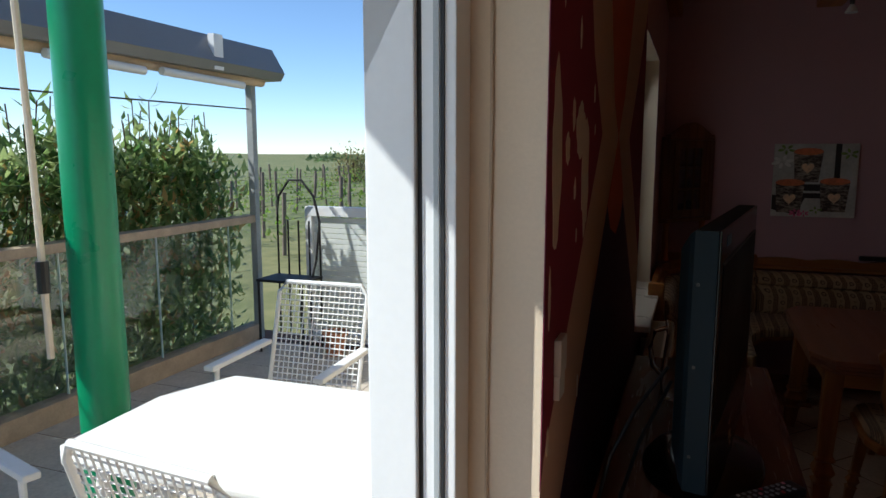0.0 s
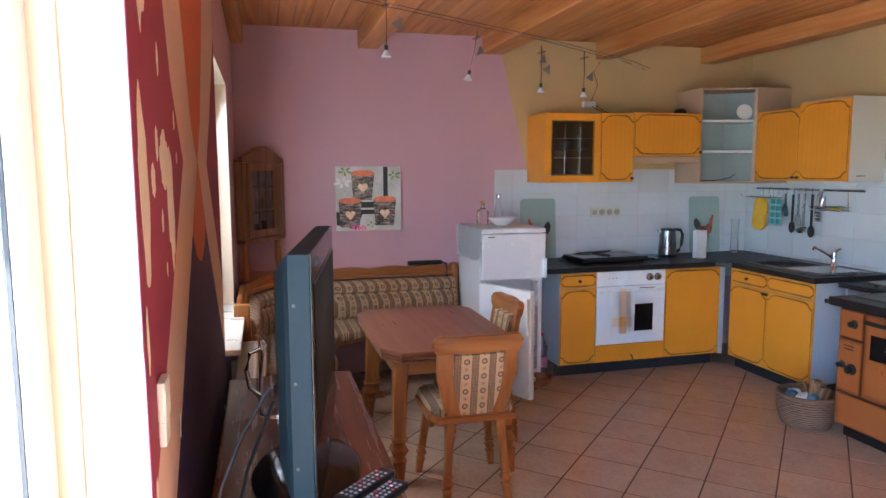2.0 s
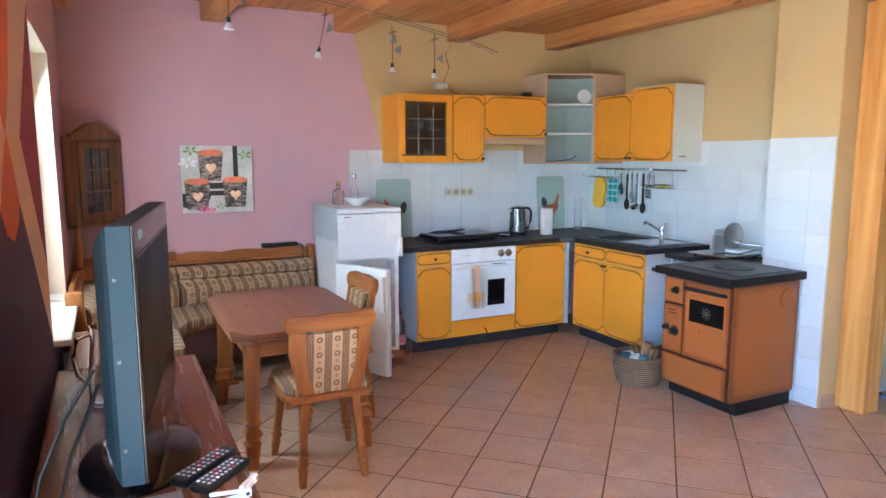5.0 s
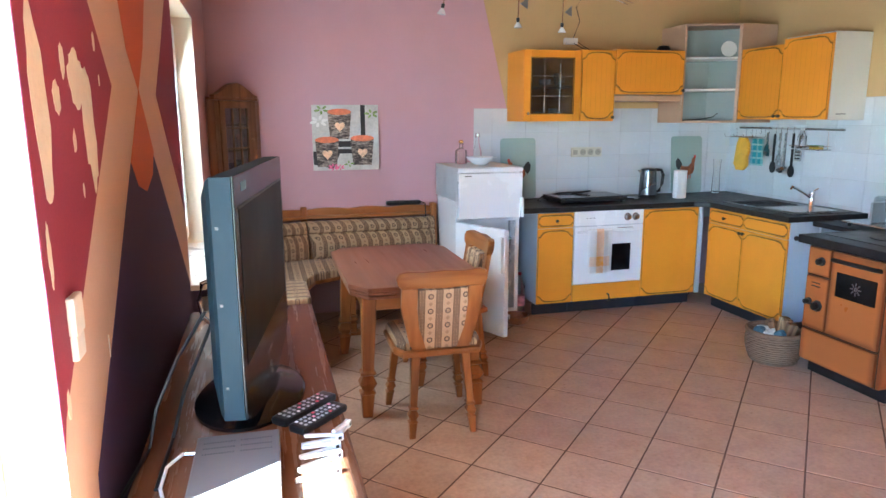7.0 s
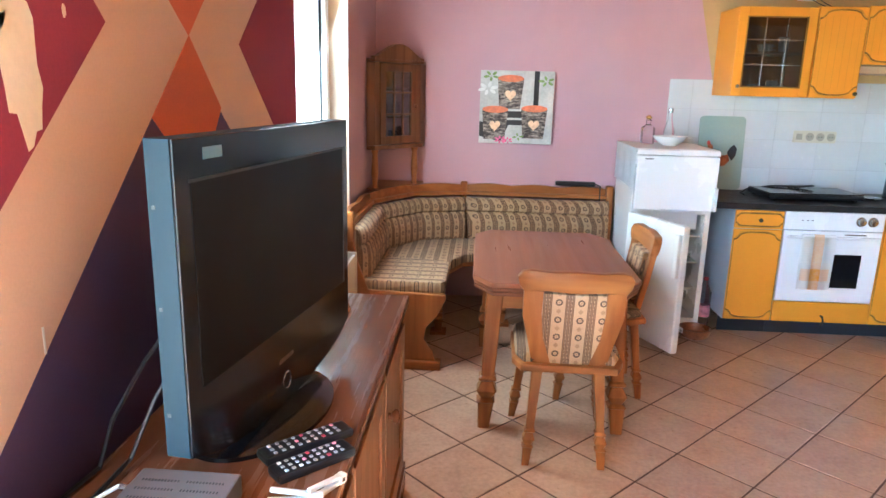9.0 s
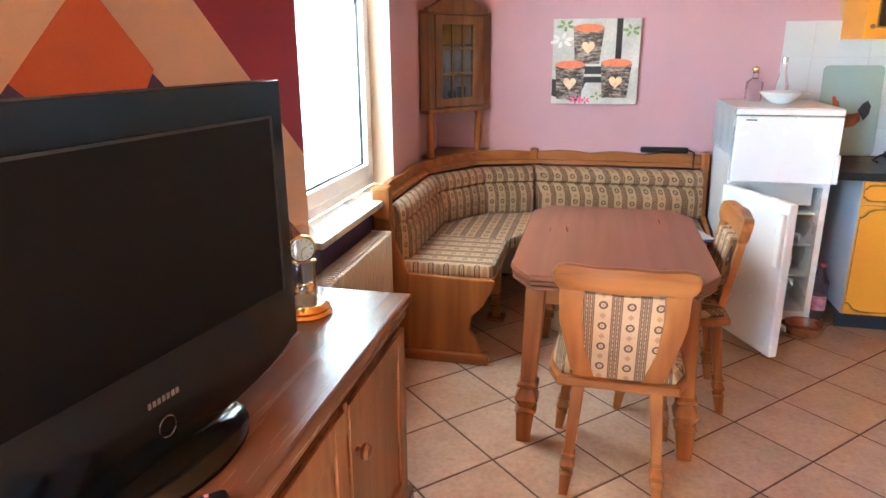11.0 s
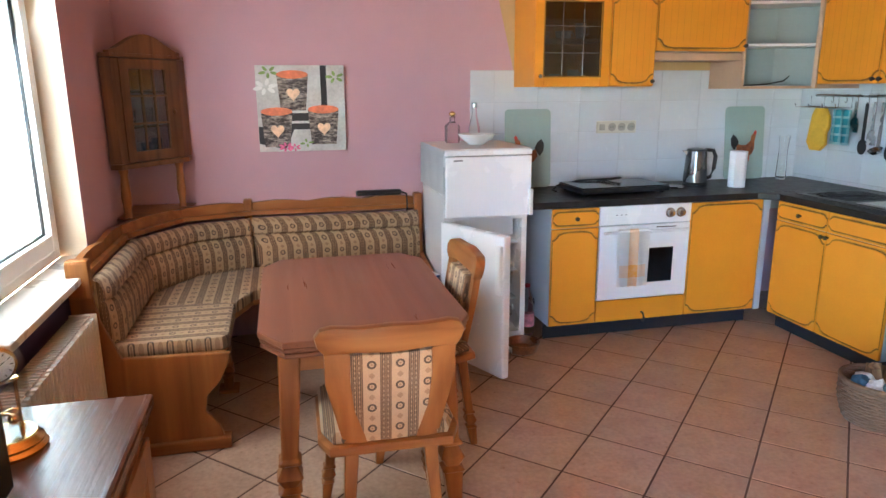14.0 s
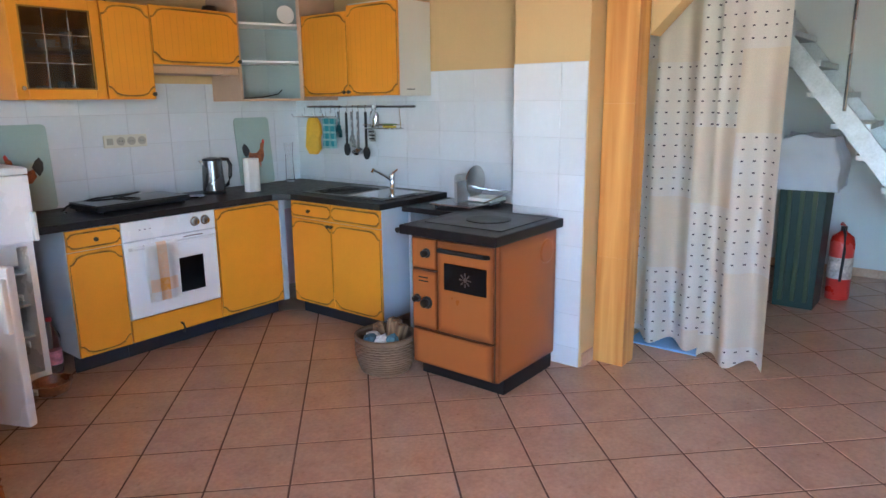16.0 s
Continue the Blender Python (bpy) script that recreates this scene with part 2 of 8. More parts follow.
EDGE = worn_glaze("brown_worn_edging", (0.36, 0.165, 0.018), (0.13, 0.062, 0.010), 0.36, 0.56)
GLAZE = worn_glaze("thin_brown_glaze", (0.74, 0.31, 0.022), (0.38, 0.175, 0.020), 0.42, 0.68)
# Darker yellow that stands for the shade in the beadboard grooves.
BEAD_SHADE = plain("yellow_bead_shade", (0.62, 0.245, 0.018), 0.45, var=0.05)
BEZEL = plain("black_bezel", (0.006, 0.006, 0.007), 0.16, var=0.05, bump=0.0, spec=0.4)
CARCASS = plain("beech_carcass", (0.50, 0.33, 0.22), 0.5, var=0.06, big=8)
GREYPANEL = plain("grey_laminate", (0.50, 0.54, 0.60), 0.45, var=0.04)
WORKTOP = plain("dark_worktop", (0.023, 0.019, 0.019), 0.36, var=0.35, big=25, fine=220, bump=0.05, spec=0.2)
PLINTH = plain("dark_plinth", (0.018, 0.02, 0.028), 0.5, var=0.2)
ENAMEL = plain("white_enamel", (0.80, 0.80, 0.80), 0.25, var=0.02, bump=0.0)
WHITEPL = plain("white_plastic", (0.76, 0.77, 0.76), 0.35, var=0.03, bump=0.0)
BROWN_EN = plain("brown_enamel", (0.31, 0.094, 0.023), 0.30, var=0.02, big=2, fine=30, bump=0.0, spec=0.28)
def rimmed_enamel(name, col, rim, axes):
    """Enamel sprayed darker towards the edges of each panel, as such stoves are."""
    m = plain(name, col, 0.30, var=0.02, big=2, fine=30, bump=0.0, spec=0.28)
    nt = m.node_tree
    p = nt.nodes["Principled BSDF"]
    sep = nt.nodes.new("ShaderNodeSeparateXYZ")
    nt.links.new(nt.nodes.new("ShaderNodeTexCoord").outputs["Generated"], sep.inputs[0])
    d = [_math(nt, "SUBTRACT", 0.5, _math(nt, "ABSOLUTE", _math(nt, "SUBTRACT", sep.outputs[i], 0.5))) for i in axes]
    edge = _math(nt, "ADD", _math(nt, "MINIMUM", d[0], d[1]), _math(nt, "MULTIPLY", _noise(nt, _coords(nt), 9.0, 3), 0.03))
    fac = nt.nodes.new("ShaderNodeMapRange")
    fac.interpolation_type = "SMOOTHSTEP"
    nt.links.new(edge, fac.inputs[0])
    fac.inputs[1].default_value, fac.inputs[2].default_value = 0.005, 0.11
    base = p.inputs["Base Color"].links[0].from_socket
    nt.links.new(_mix(nt, fac.outputs[0], rim, base), p.inputs["Base Color"])
    return m


EN_FRONT = rimmed_enamel("brown_enamel_front", (0.32, 0.098, 0.024), (0.16, 0.045, 0.014), (1, 2))
EN_SIDE = rimmed_enamel("brown_enamel_side", (0.32, 0.098, 0.024), (0.16, 0.045, 0.014), (0, 2))
BLACK_EN = plain("black_enamel", (0.014, 0.011, 0.011), 0.36, var=0.3, big=10, bump=0.05, spec=0.22)
BLACKPL = plain("black_plastic", (0.012, 0.012, 0.013), 0.35, var=0.1, bump=0.0)
GLOSSBLACK = plain("piano_black", (0.006, 0.006, 0.007), 0.13, var=0.05, bump=0.0)
SCREEN = plain("matte_screen", (0.007, 0.006, 0.006), 0.45, var=0.05, bump=0.0, spec=0.12)
TVGREY = plain("blue_grey_plastic", (0.016, 0.027, 0.034), 0.6, var=0.06, bump=0.02, spec=0.12)
STEEL = plain("brushed_steel", (0.50, 0.50, 0.50), 0.25, 1.0, var=0.05, bump=0.02)
CHROME = plain("chrome", (0.75, 0.75, 0.76), 0.12, 1.0, var=0.02, bump=0.0)
DARKMETAL = plain("dark_metal", (0.09, 0.085, 0.08), 0.4, 0.9, var=0.15)
BRASS = plain("polished_brass", (0.75, 0.48, 0.16), 0.22, 1.0, var=0.06, bump=0.0)
CLEAR = glassy("clear_glass")
PANE = pane_glass("window_pane")
SMOKE = pane_glass("smoked_cabinet_pane", (0.52, 0.50, 0.47), 0.10)
FAB_BACK = fabric("striped_fabric_back", (1, 1, 0), (0, 0, 1))
FAB_SEATX = fabric("striped_fabric_long_seat", (1, 0, 0), (0, 1, 0))
FAB_SEATY = fabric("striped_fabric_short_seat", (0, 1, 0), (1, 0, 0))
FAB_CHAIR = fabric("striped_fabric_chair", (1, 0, 0), (0, 0, 1), 0.085, 1.35)
FAB_CSEAT = fabric("striped_fabric_chair_seat", (1, 0, 0), (0, 1, 0))

# ---- mesh helpers ----
def box(bm, x0, x1, y0, y1, z0, z1, bevel=0.0):
    r = bmesh.ops.create_cube(bm, size=1.0)
    vs = r["verts"]
    bmesh.ops.scale(bm, vec=(x1 - x0, y1 - y0, z1 - z0), verts=vs)
    bmesh.ops.translate(bm, vec=((x0 + x1) / 2, (y0 + y1) / 2, (z0 + z1) / 2), verts=vs)
    if bevel:
        es = list({e for v in vs for e in v.link_edges})
        bmesh.ops.bevel(bm, geom=es, offset=bevel, segments=2, affect="EDGES", profile=0.6)
    return bm


def prism(bm, pts, axis, lo, hi, bevel=0.0):
    """A polygon extruded along an axis. pts: pairs in the two other axes, in the order x, y, z."""
    def at(p, d):
        return {"x": (d, p[0], p[1]), "y": (p[0], d, p[1]), "z": (p[0], p[1], d)}[axis]
    a = [bm.verts.new(at(p, lo)) for p in pts]
    b = [bm.verts.new(at(p, hi)) for p in pts]
    n = len(pts)
    fs = [bm.faces.new(a), bm.faces.new(b[::-1])] + [bm.faces.new((a[i], b[i], b[(i + 1) % n], a[(i + 1) % n])) for i in range(n)]
    bmesh.ops.recalc_face_normals(bm, faces=fs)
    if bevel:
        es = list({e for f in fs[:2] for e in f.edges})
        bmesh.ops.bevel(bm, geom=es, offset=bevel, segments=2, affect="EDGES", profile=0.6)
    return bm


def lathe(bm, profile, cx=0.0, cy=0.0, n=20, square=False):
    """Turned shape round a vertical axis. profile: pairs of radius and height."""
    rings = []
    for r, z in profile:
        rings.append([bm.verts.new((cx + r * math.cos(2 * math.pi * (i + 0.5) / n), cy + r * math.sin(2 * math.pi * (i + 0.5) / n), z)) for i in range(n)])
    fs = [bm.faces.new(rings[0][::-1]), bm.faces.new(rings[-1])]
    for a, b in zip(rings, rings[1:]):
        fs += [bm.faces.new((a[i], a[(i + 1) % n], b[(i + 1) % n], b[i])) for i in range(n)]
    bmesh.ops.recalc_face_normals(bm, faces=fs)
    return bm


def tube(bm, pts, r, n=8, closed=False):
    """A round rod along a line of points."""
    pts = [Vector(p) for p in pts]
    rings = []
    m = len(pts)
    for i, p in enumerate(pts):
        a = pts[(i - 1) % m] if closed or i else p
        b = pts[(i + 1) % m] if closed or i < m - 1 else p
        d = (b - a).normalized()
        up = Vector((0, 0, 1)) if abs(d.z) < 0.95 else Vector((1, 0, 0))
        s = d.cross(up).normalized()
        t = s.cross(d)
        rings.append([bm.verts.new(p + r * (math.cos(2 * math.pi * k / n) * s + math.sin(2 * math.pi * k / n) * t)) for k in range(n)])
    pairs = list(zip(rings, rings[1:])) + ([(rings[-1], rings[0])] if closed else [])
    for a, b in pairs:
        for k in range(n):
            bm.faces.new((a[k], a[(k + 1) % n], b[(k + 1) % n], b[k]))
    if not closed:
        bm.faces.new(rings[0][::-1])
        bm.faces.new(rings[-1])
    return bm


def loft(bm, sections):
    """A skin over closed sections with equally many points, capped at both ends."""
    rings = [[bm.verts.new(p) for p in s] for s in sections]
    n = len(rings[0])
    fs = [bm.faces.new(rings[0][::-1]), bm.faces.new(rings[-1])]
    for a, b in zip(rings, rings[1:]):
        fs += [bm.faces.new((a[i], a[(i + 1) % n], b[(i + 1) % n], b[i])) for i in range(n)]
    bmesh.ops.recalc_face_normals(bm, faces=fs)
    return bm


def part(name, bm, material, parent=None, label="", smooth=False):
    """One mesh object, under a thing or a part."""
    me = bpy.data.meshes.new(name)
    if smooth:
        for f in bm.faces:
            f.smooth = True
    bm.to_mesh(me)
    bm.free()
    me.materials.append(material)
    if smooth:
        me.set_sharp_from_angle(angle=radians(40))
    ob = new(name, me)
    ob.parent = parent
    if label:
        ob["label"] = label
    return ob


def B(*a, **k):
    return box(bmesh.new(), *a, **k)


def thing(name, label, category, group="", at=None):
    """The empty at the base of a thing, that holds its parts."""
    e = new(name)
    e.empty_display_size = 0.1
    if at is not None:
        e.matrix_basis = at
    return tagged(e, label, category, group)


def setting(name, bm, material, label, category="wall", smooth=False):
    return tagged(part(name, bm, material, None, "", smooth), label, category, kind="structure")


# ---- the shell of the room ----
WX, OX = -2.645, -2.965          # inner and outer face of the window wall
DOOR0, DOOR1, DOORH = -6.35, -4.10, 2.20
WIN0, WIN1, SILL, HEAD = -2.06, -0.985, 0.792, 2.10
EASTX, SOUTHY, CEIL = 4.62, -8.2, 2.65

bm = bmesh.new()
box(bm, OX, WX, WIN1, 0.3, -0.1, CEIL + 0.2)
box(bm, OX, WX, DOOR1, WIN0, -0.1, CEIL + 0.2)
box(bm, OX, WX, WIN0, WIN1, -0.1, SILL - 0.03)
box(bm, OX, WX, WIN0, WIN1, HEAD, CEIL + 0.2)
box(bm, OX, WX, DOOR0, DOOR1, DOORH, CEIL + 0.2)
box(bm, OX, WX, SOUTHY - 0.3, DOOR0, -0.1, CEIL + 0.2)
wall_w = setting("wall_west", bm, CREAM, "cream plastered outer wall with door and window openings")
setting("wall_north", B(WX, 2.2, 0, 0.3, -0.1, CEIL + 0.2), PINK, "long dusty-pink painted wall behind the bench and kitchen")
setting("wall_east", B(EASTX, EASTX + 0.3, SOUTHY - 0.3, 0.3, -0.1, 5.2), WHITEWALL, "plain grey-white wall behind the metal stairs")
setting("wall_south", B(WX, EASTX, SOUTHY - 0.3, SOUTHY, -0.1, CEIL + 0.2), CREAM, "plain cream wall closing the room")
setting("wall_kitchen", B(1.81, 2.0, -2.28, 0, -0.1, CEIL + 0.2), YELLOW, "yellow painted wall beside the sink")
setting("wall_stairwell", B(2.2, EASTX, 0, 0.3, -0.1, 5.2), WHITEWALL, "plain grey-white wall of the stairwell")
setting("chimney_pillar", B(1.45, 2.0, -2.73, -2.28, -0.1, CEIL + 0.2, bevel=0.006), YELLOW, "yellow painted square chimney pillar next to the stove", "pillar")
# yellow field on the north wall, with a slanting left border
setting("trim_yellow_field", prism(bmesh.new(), [(-0.33, 1.55), (1.81, 1.55), (1.81, CEIL), (-0.60, CEIL)], "y", -0.003, 0), YELLOW,
        "yellow painted field with a slanting border on the pink wall", "wall paint")
setting("floor", B(OX, EASTX, SOUTHY, 0, -0.12, -0.0018), GROUT, "brown grouted floor of terracotta tiles laid diagonally", "floor")
bm = bmesh.new()
box(bm, OX, EASTX + 0.3, SOUTHY - 0.3, 0.3, CEIL + 0.02, CEIL + 0.2)
k = 0
x = WX
while x < 2.0:
    box(bm, x + 0.002, min(x + 0.108, 2.0), SOUTHY, 0, CEIL, CEIL + 0.019, bevel=0.003)
    x += 0.11
tagged(part("ceiling", bm, PINE), "warm orange-brown pine board ceiling with open beams", "ceiling", kind="structure")
# ceiling beams, running away from the girder
for bx0, bx1, by in ((WX + 0.001, -2.555, SOUTHY), (-1.725, -1.57, SOUTHY), (-0.735, -0.555, SOUTHY), (0.26, 0.415, SOUTHY), (1.265, 1.43, SOUTHY)):
    setting("ceiling_beam", B(bx0, bx1, by, -0.001, 2.515, CEIL - 0.001, bevel=0.012), PINE, "sawn pine ceiling beam with dark knots", "beam")
setting("girder", B(WX + 0.001, 2.6, -2.925, -2.755, 2.43, CEIL - 0.002, bevel=0.008), PINE_X, "planed pine girder resting on the wooden post", "beam")
post = thing("wooden_post", "glued laminated honey-coloured pine post under the girder", "post")
for k, (a, b) in enumerate(((1.60, 1.65), (1.651, 1.70), (1.701, 1.75))):
    z = 0.0
    i = 0
    while z < 2.43:
        h = (0.62, 0.83, 0.71)[(k + i) % 3]
        part("lamella", B(a, b, -2.92, -2.742, z, min(z + h, 2.43), bevel=0.0015), PINE_Z, post)
        z += h + 0.0006
        i += 1


# painted geometric shapes on the window wall, as thin coats of paint
def coat(pts, lift, material, label):
    m = [(y, z) for y, z in pts]
    return setting("trim_painted_shape", prism(bmesh.new(), m, "x", WX + 0.0002, WX + lift), material, label, "wall paint")


ZT = CEIL - 0.14
coat([(DOOR1, 0), (WIN0, 0), (WIN0, ZT), (DOOR1, ZT)], 0.001, TAN, "apricot painted ground of the patterned wall")
coat([(WIN1, 0), (0, 0), (0, ZT), (WIN1, ZT)], 0.001, PINK, "dusty-pink paint beside the window")
coat([(WIN0, 0.0), (WIN1, 0.0), (WIN1, SILL - 0.03), (WIN0, SILL - 0.03)], 0.001, PURPLE, "dark aubergine paint under the window")
coat([(WIN0, HEAD), (WIN1, HEAD), (WIN1, ZT), (WIN0, ZT)], 0.001, PINK, "dusty-pink paint above the window")
WR = WIN0 - 0.001
CY, CZ = -3.05, 1.616           # where the four painted wedges meet
coat([(DOOR1, 0.99), (-4.075, 1.045), (-3.435, 1.614), (-3.61, 1.785), (-3.97, ZT), (DOOR1, ZT)], 0.002, BURG, "flaking burgundy field beside the terrace door")
coat([(-2.69, 1.617), (WR, 1.11), (WR, 2.16), (-2.23, 2.005), (-2.46, 1.80)], 0.002, BURG, "burgundy field beside the window")
coat([(CY, CZ), (-2.90, 1.75), (-2.79, 1.91), (-2.42, ZT), (-3.62, ZT), (-3.25, 1.84), (-3.19, 1.72)], 0.002, ORANGE, "orange upper wedge of the painted cross")
coat([(CY, CZ), (-2.86, 1.432), (-2.92, 1.36), (-3.055, 1.32), (-3.19, 1.35), (-3.275, 1.42)], 0.003, ORANGE, "orange pointed lower wedge of the painted cross")
coat([(-3.275, 1.42), (-2.885, 1.438), (-2.315, 0.982), (WR, 0.772), (WR, 0), (-4.02, 0), (-3.92, 0.86)], 0.002, PURPLE, "dark aubergine field behind the television")


# ---- kitchen ----
def cathedral(x0, x1, z0, z1, s=0.05):
    """Outline of a raised door panel with scooped corners."""
    def run(ax, az, dx, dz):
        return [(ax, az + dz * s * 0.95), (ax + dx * s * 0.28, az + dz * s * 0.88), (ax + dx * s * 0.55, az + dz * s * 0.62), (ax + dx * s * 0.8, az + dz * s * 0.28),
                (ax + dx * s * 1.3, az + dz * s * 0.08), (ax + dx * s * 2.0, az)]
    bl, br, tr, tl = run(x0, z0, 1, 1), run(x1, z0, -1, 1), run(x1, z1, -1, -1), run(x0, z1, 1, -1)
    return bl + br[::-1] + tr + tl[::-1]


def kitchen_front(parent, name, x0, x1, z0, z1, knob=None, s=0.05, inset=0.022, material=None, beads=False):
    """A door or drawer front in the plane y = 0, facing -y, with a groove, a raised panel and a knob."""
    material = material or KITCHEN
    d = part(name, B(x0 + 0.0015, x1 - 0.0015, -0.020, -0.001, z0, z1, bevel=0.004), material, parent)
    s = min(s, (x1 - x0) / 5.2, (z1 - z0 - 2 * inset) / 3.2)
    part("glaze", prism(bmesh.new(), cathedral(x0 + 0.0025, x1 - 0.0025, z0 + inset - 0.016, z1 - inset + 0.016, s * 0.92), "y", -0.0206, -0.019), GLAZE, d, "thin brown glaze")
    part("groove", prism(bmesh.new(), cathedral(x0 + 0.0045, x1 - 0.0045, z0 + inset - 0.009, z1 - inset + 0.009, s), "y", -0.0212, -0.019), EDGE, d, "dark worn brown groove")
    part("raised_panel", prism(bmesh.new(), cathedral(x0 + 0.0075, x1 - 0.0075, z0 + inset, z1 - inset, s), "y", -0.0255, -0.0195, bevel=0.002), material, d)
    if beads:
        n_ = max(2, round((x1 - x0 - 0.06) / 0.048))
        for i in range(n_ + 1):
            xb = x0 + 0.04 + (x1 - x0 - 0.08) * i / n_
            # Thin raised strip, coloured as the shade of a bead groove.
            part("bead_shade_line", B(xb - 0.0012, xb + 0.0012, -0.0258, -0.025, z0 + inset + 0.03, z1 - inset - 0.03), BEAD_SHADE, d)
    if knob:
        kb = bmesh.new()
        lathe(kb, [(0.006, 0), (0.006, 0.012), (0.013, 0.018), (0.012, 0.026), (0.004, 0.028)], n=14)
        bmesh.ops.rotate(kb, matrix=Matrix.Rotation(radians(90), 3, "X"), verts=kb.verts)
        bmesh.ops.translate(kb, vec=(knob[0], -0.024, knob[1]), verts=kb.verts)
        part("knob", kb, DARKMETAL, d, "small round dark metal knob", True)
    return d


TURN_R = pose(0, 0, 0, 0, 0, -90)


def base_cabinet(label, at, w, fronts, side=None, depth=0.57):
    c = thing("base_cabinet", label, "kitchen cabinet", "fitted kitchen units", at)
    part("body", B(0, w, 0.0, depth, 0.10, 0.819), side or GREYPANEL, c, "grey laminate carcass")
    part("plinth", B(0.0, w, 0.055, 0.075, 0.002, 0.099), PLINTH, c, "dark blue-black plinth board")
    for name, x0, x1, z0, z1, knob in fronts:
        kitchen_front(c, name, x0, x1, z0, z1, knob)
    return c


base_cabinet("narrow yellow base cabinet with drawer beside the oven", pose(-0.30, -0.58, 0), 0.297,
             [("drawer_front", 0, 0.297, 0.70, 0.815, (0.148, 0.757)), ("door", 0, 0.297, 0.105, 0.695, None)])
base_cabinet("yellow base cabinet with one plain door in the corner", pose(0.603, -0.58, 0), 0.50, [("door", 0, 0.50, 0.105, 0.815, None)])
base_cabinet("yellow sink cabinet with two doors and two drawers", pose(1.175, -0.665, 0) @ TURN_R, 0.84,
             [("drawer_front", 0.0, 0.40, 0.70, 0.815, (0.20, 0.757)), ("drawer_front", 0.403, 0.84, 0.70, 0.815, None),
              ("door", 0.0, 0.40, 0.105, 0.695, (0.385, 0.672)), ("door", 0.403, 0.84, 0.105, 0.695, (0.418, 0.672))], depth=0.60)
setting("trim_corner_filler", B(1.108, 1.15, -0.60, -0.585, 0.1, 0.82), GREYPANEL, "narrow grey metal filler strip in the kitchen corner", "trim")

# built-in oven
oven = thing("oven", "white built-in electric oven with a checked towel on its bar", "oven", at=pose(0.001, -0.58, 0))
part("body", B(0, 0.598, 0.0, 0.55, 0.10, 0.819), GREYPANEL, oven)
part("control_panel", B(0, 0.598, -0.022, -0.001, 0.705, 0.818, bevel=0.004), ENAMEL, oven)
door = part("door", B(0.003, 0.595, -0.026, -0.001, 0.245, 0.70, bevel=0.006), ENAMEL, oven)
part("window", B(0.285, 0.49, -0.0285, -0.024, 0.34, 0.555, bevel=0.002), GLOSSBLACK, door, "dark glass window")
hb = tube(bmesh.new(), [(0.03, -0.03, 0.66), (0.03, -0.058, 0.665), (0.568, -0.058, 0.665), (0.568, -0.03, 0.66)], 0.009, 10)
part("handle", hb, ENAMEL, door, "white handle bar", True)
part("badge", B(0.37, 0.50, -0.0268, -0.025, 0.678, 0.684), STEEL, door)
for kx in (0.455, 0.525):
    kb = lathe(bmesh.new(), [(0.030, 0), (0.030, 0.004), (0.024, 0.006), (0.022, 0.024), (0.018, 0.026)], n=20)
    bmesh.ops.rotate(kb, matrix=Matrix.Rotation(radians(90), 3, "X"), verts=kb.verts)
    bmesh.ops.translate(kb, vec=(kx, -0.022, 0.765), verts=kb.verts)
    part("knob", kb, STEEL, oven, "grey ring-shaped control knob", True)
for kx in (0.10, 0.13, 0.16):
    part("mark", B(kx, kx + 0.012, -0.0228, -0.0215, 0.762, 0.766), DARKMETAL, oven)
part("drawer_front", B(0.002, 0.596, -0.020, -0.001, 0.105, 0.237, bevel=0.004), KITCHEN, oven, "plain yellow drawer front")
hk = tube(bmesh.new(), [(0.305, -0.024, 0.15), (0.305, -0.045, 0.15), (0.31, -0.05, 0.12), (0.305, -0.045, 0.095)], 0.007, 8)
part("latch", hk, DARKMETAL, oven, "metal latch on the drawer", True)
part("plinth", B(0, 0.598, 0.055, 0.075, 0.002, 0.099), PLINTH, oven)


def cloth_mat(name, base, line, pu, pv):
    m, nt, p = _mat(name)
    v = nt.nodes.new("ShaderNodeTexCoord").outputs["Object"]
    sp = nt.nodes.new("ShaderNodeSeparateXYZ")
    nt.links.new(v, sp.inputs[0])
    a = _math(nt, "LESS_THAN", _math(nt, "FRACT", _math(nt, "MULTIPLY_ADD", sp.outputs[0], 1 / pu, 0.15)), 0.42)
    b = _math(nt, "LESS_THAN", _math(nt, "FRACT", _math(nt, "MULTIPLY", sp.outputs[2], 1 / pv)), 0.28)
    low = _math(nt, "LESS_THAN", sp.outputs[2], 0.47)
    f = _math(nt, "MAXIMUM", _math(nt, "MULTIPLY", a, 0.45), _math(nt, "MULTIPLY", _math(nt, "MULTIPLY", b, low), 0.75))
    w = _noise(nt, _coords(nt), 300.0, 2)
    nt.links.new(_mix(nt, f, base, line), p.inputs["Base Color"])
    p.inputs["Roughness"].default_value = 0.9
    _bump(nt, p, w, 0.3, 0.002)
    return m


def hanging(bm, x0, x1, z0, z1, y, amp=0.004, waves=2.5, n=24, thick=0.003):
    """A hanging cloth with soft upright folds, facing -y."""
    rows = 10
    front = [[bm.verts.new((x0 + (x1 - x0) * i / n, y + amp * math.sin(waves * 2 * math.pi * i / n + j * 0.12) * (0.5 + 0.5 * (rows - j) / rows), z0 + (z1 - z0) * j / rows)) for i in range(n + 1)] for j in range(rows + 1)]
    fs = [bm.faces.new((front[j][i], front[j][i + 1], front[j + 1][i + 1], front[j + 1][i])) for j in range(rows) for i in range(n)]
    bmesh.ops.solidify(bm, geom=fs, thickness=thick)
    return bm


TOWEL, nt, p = _mat("checked_towel_cloth")
sep = nt.nodes.new("ShaderNodeSeparateXYZ")
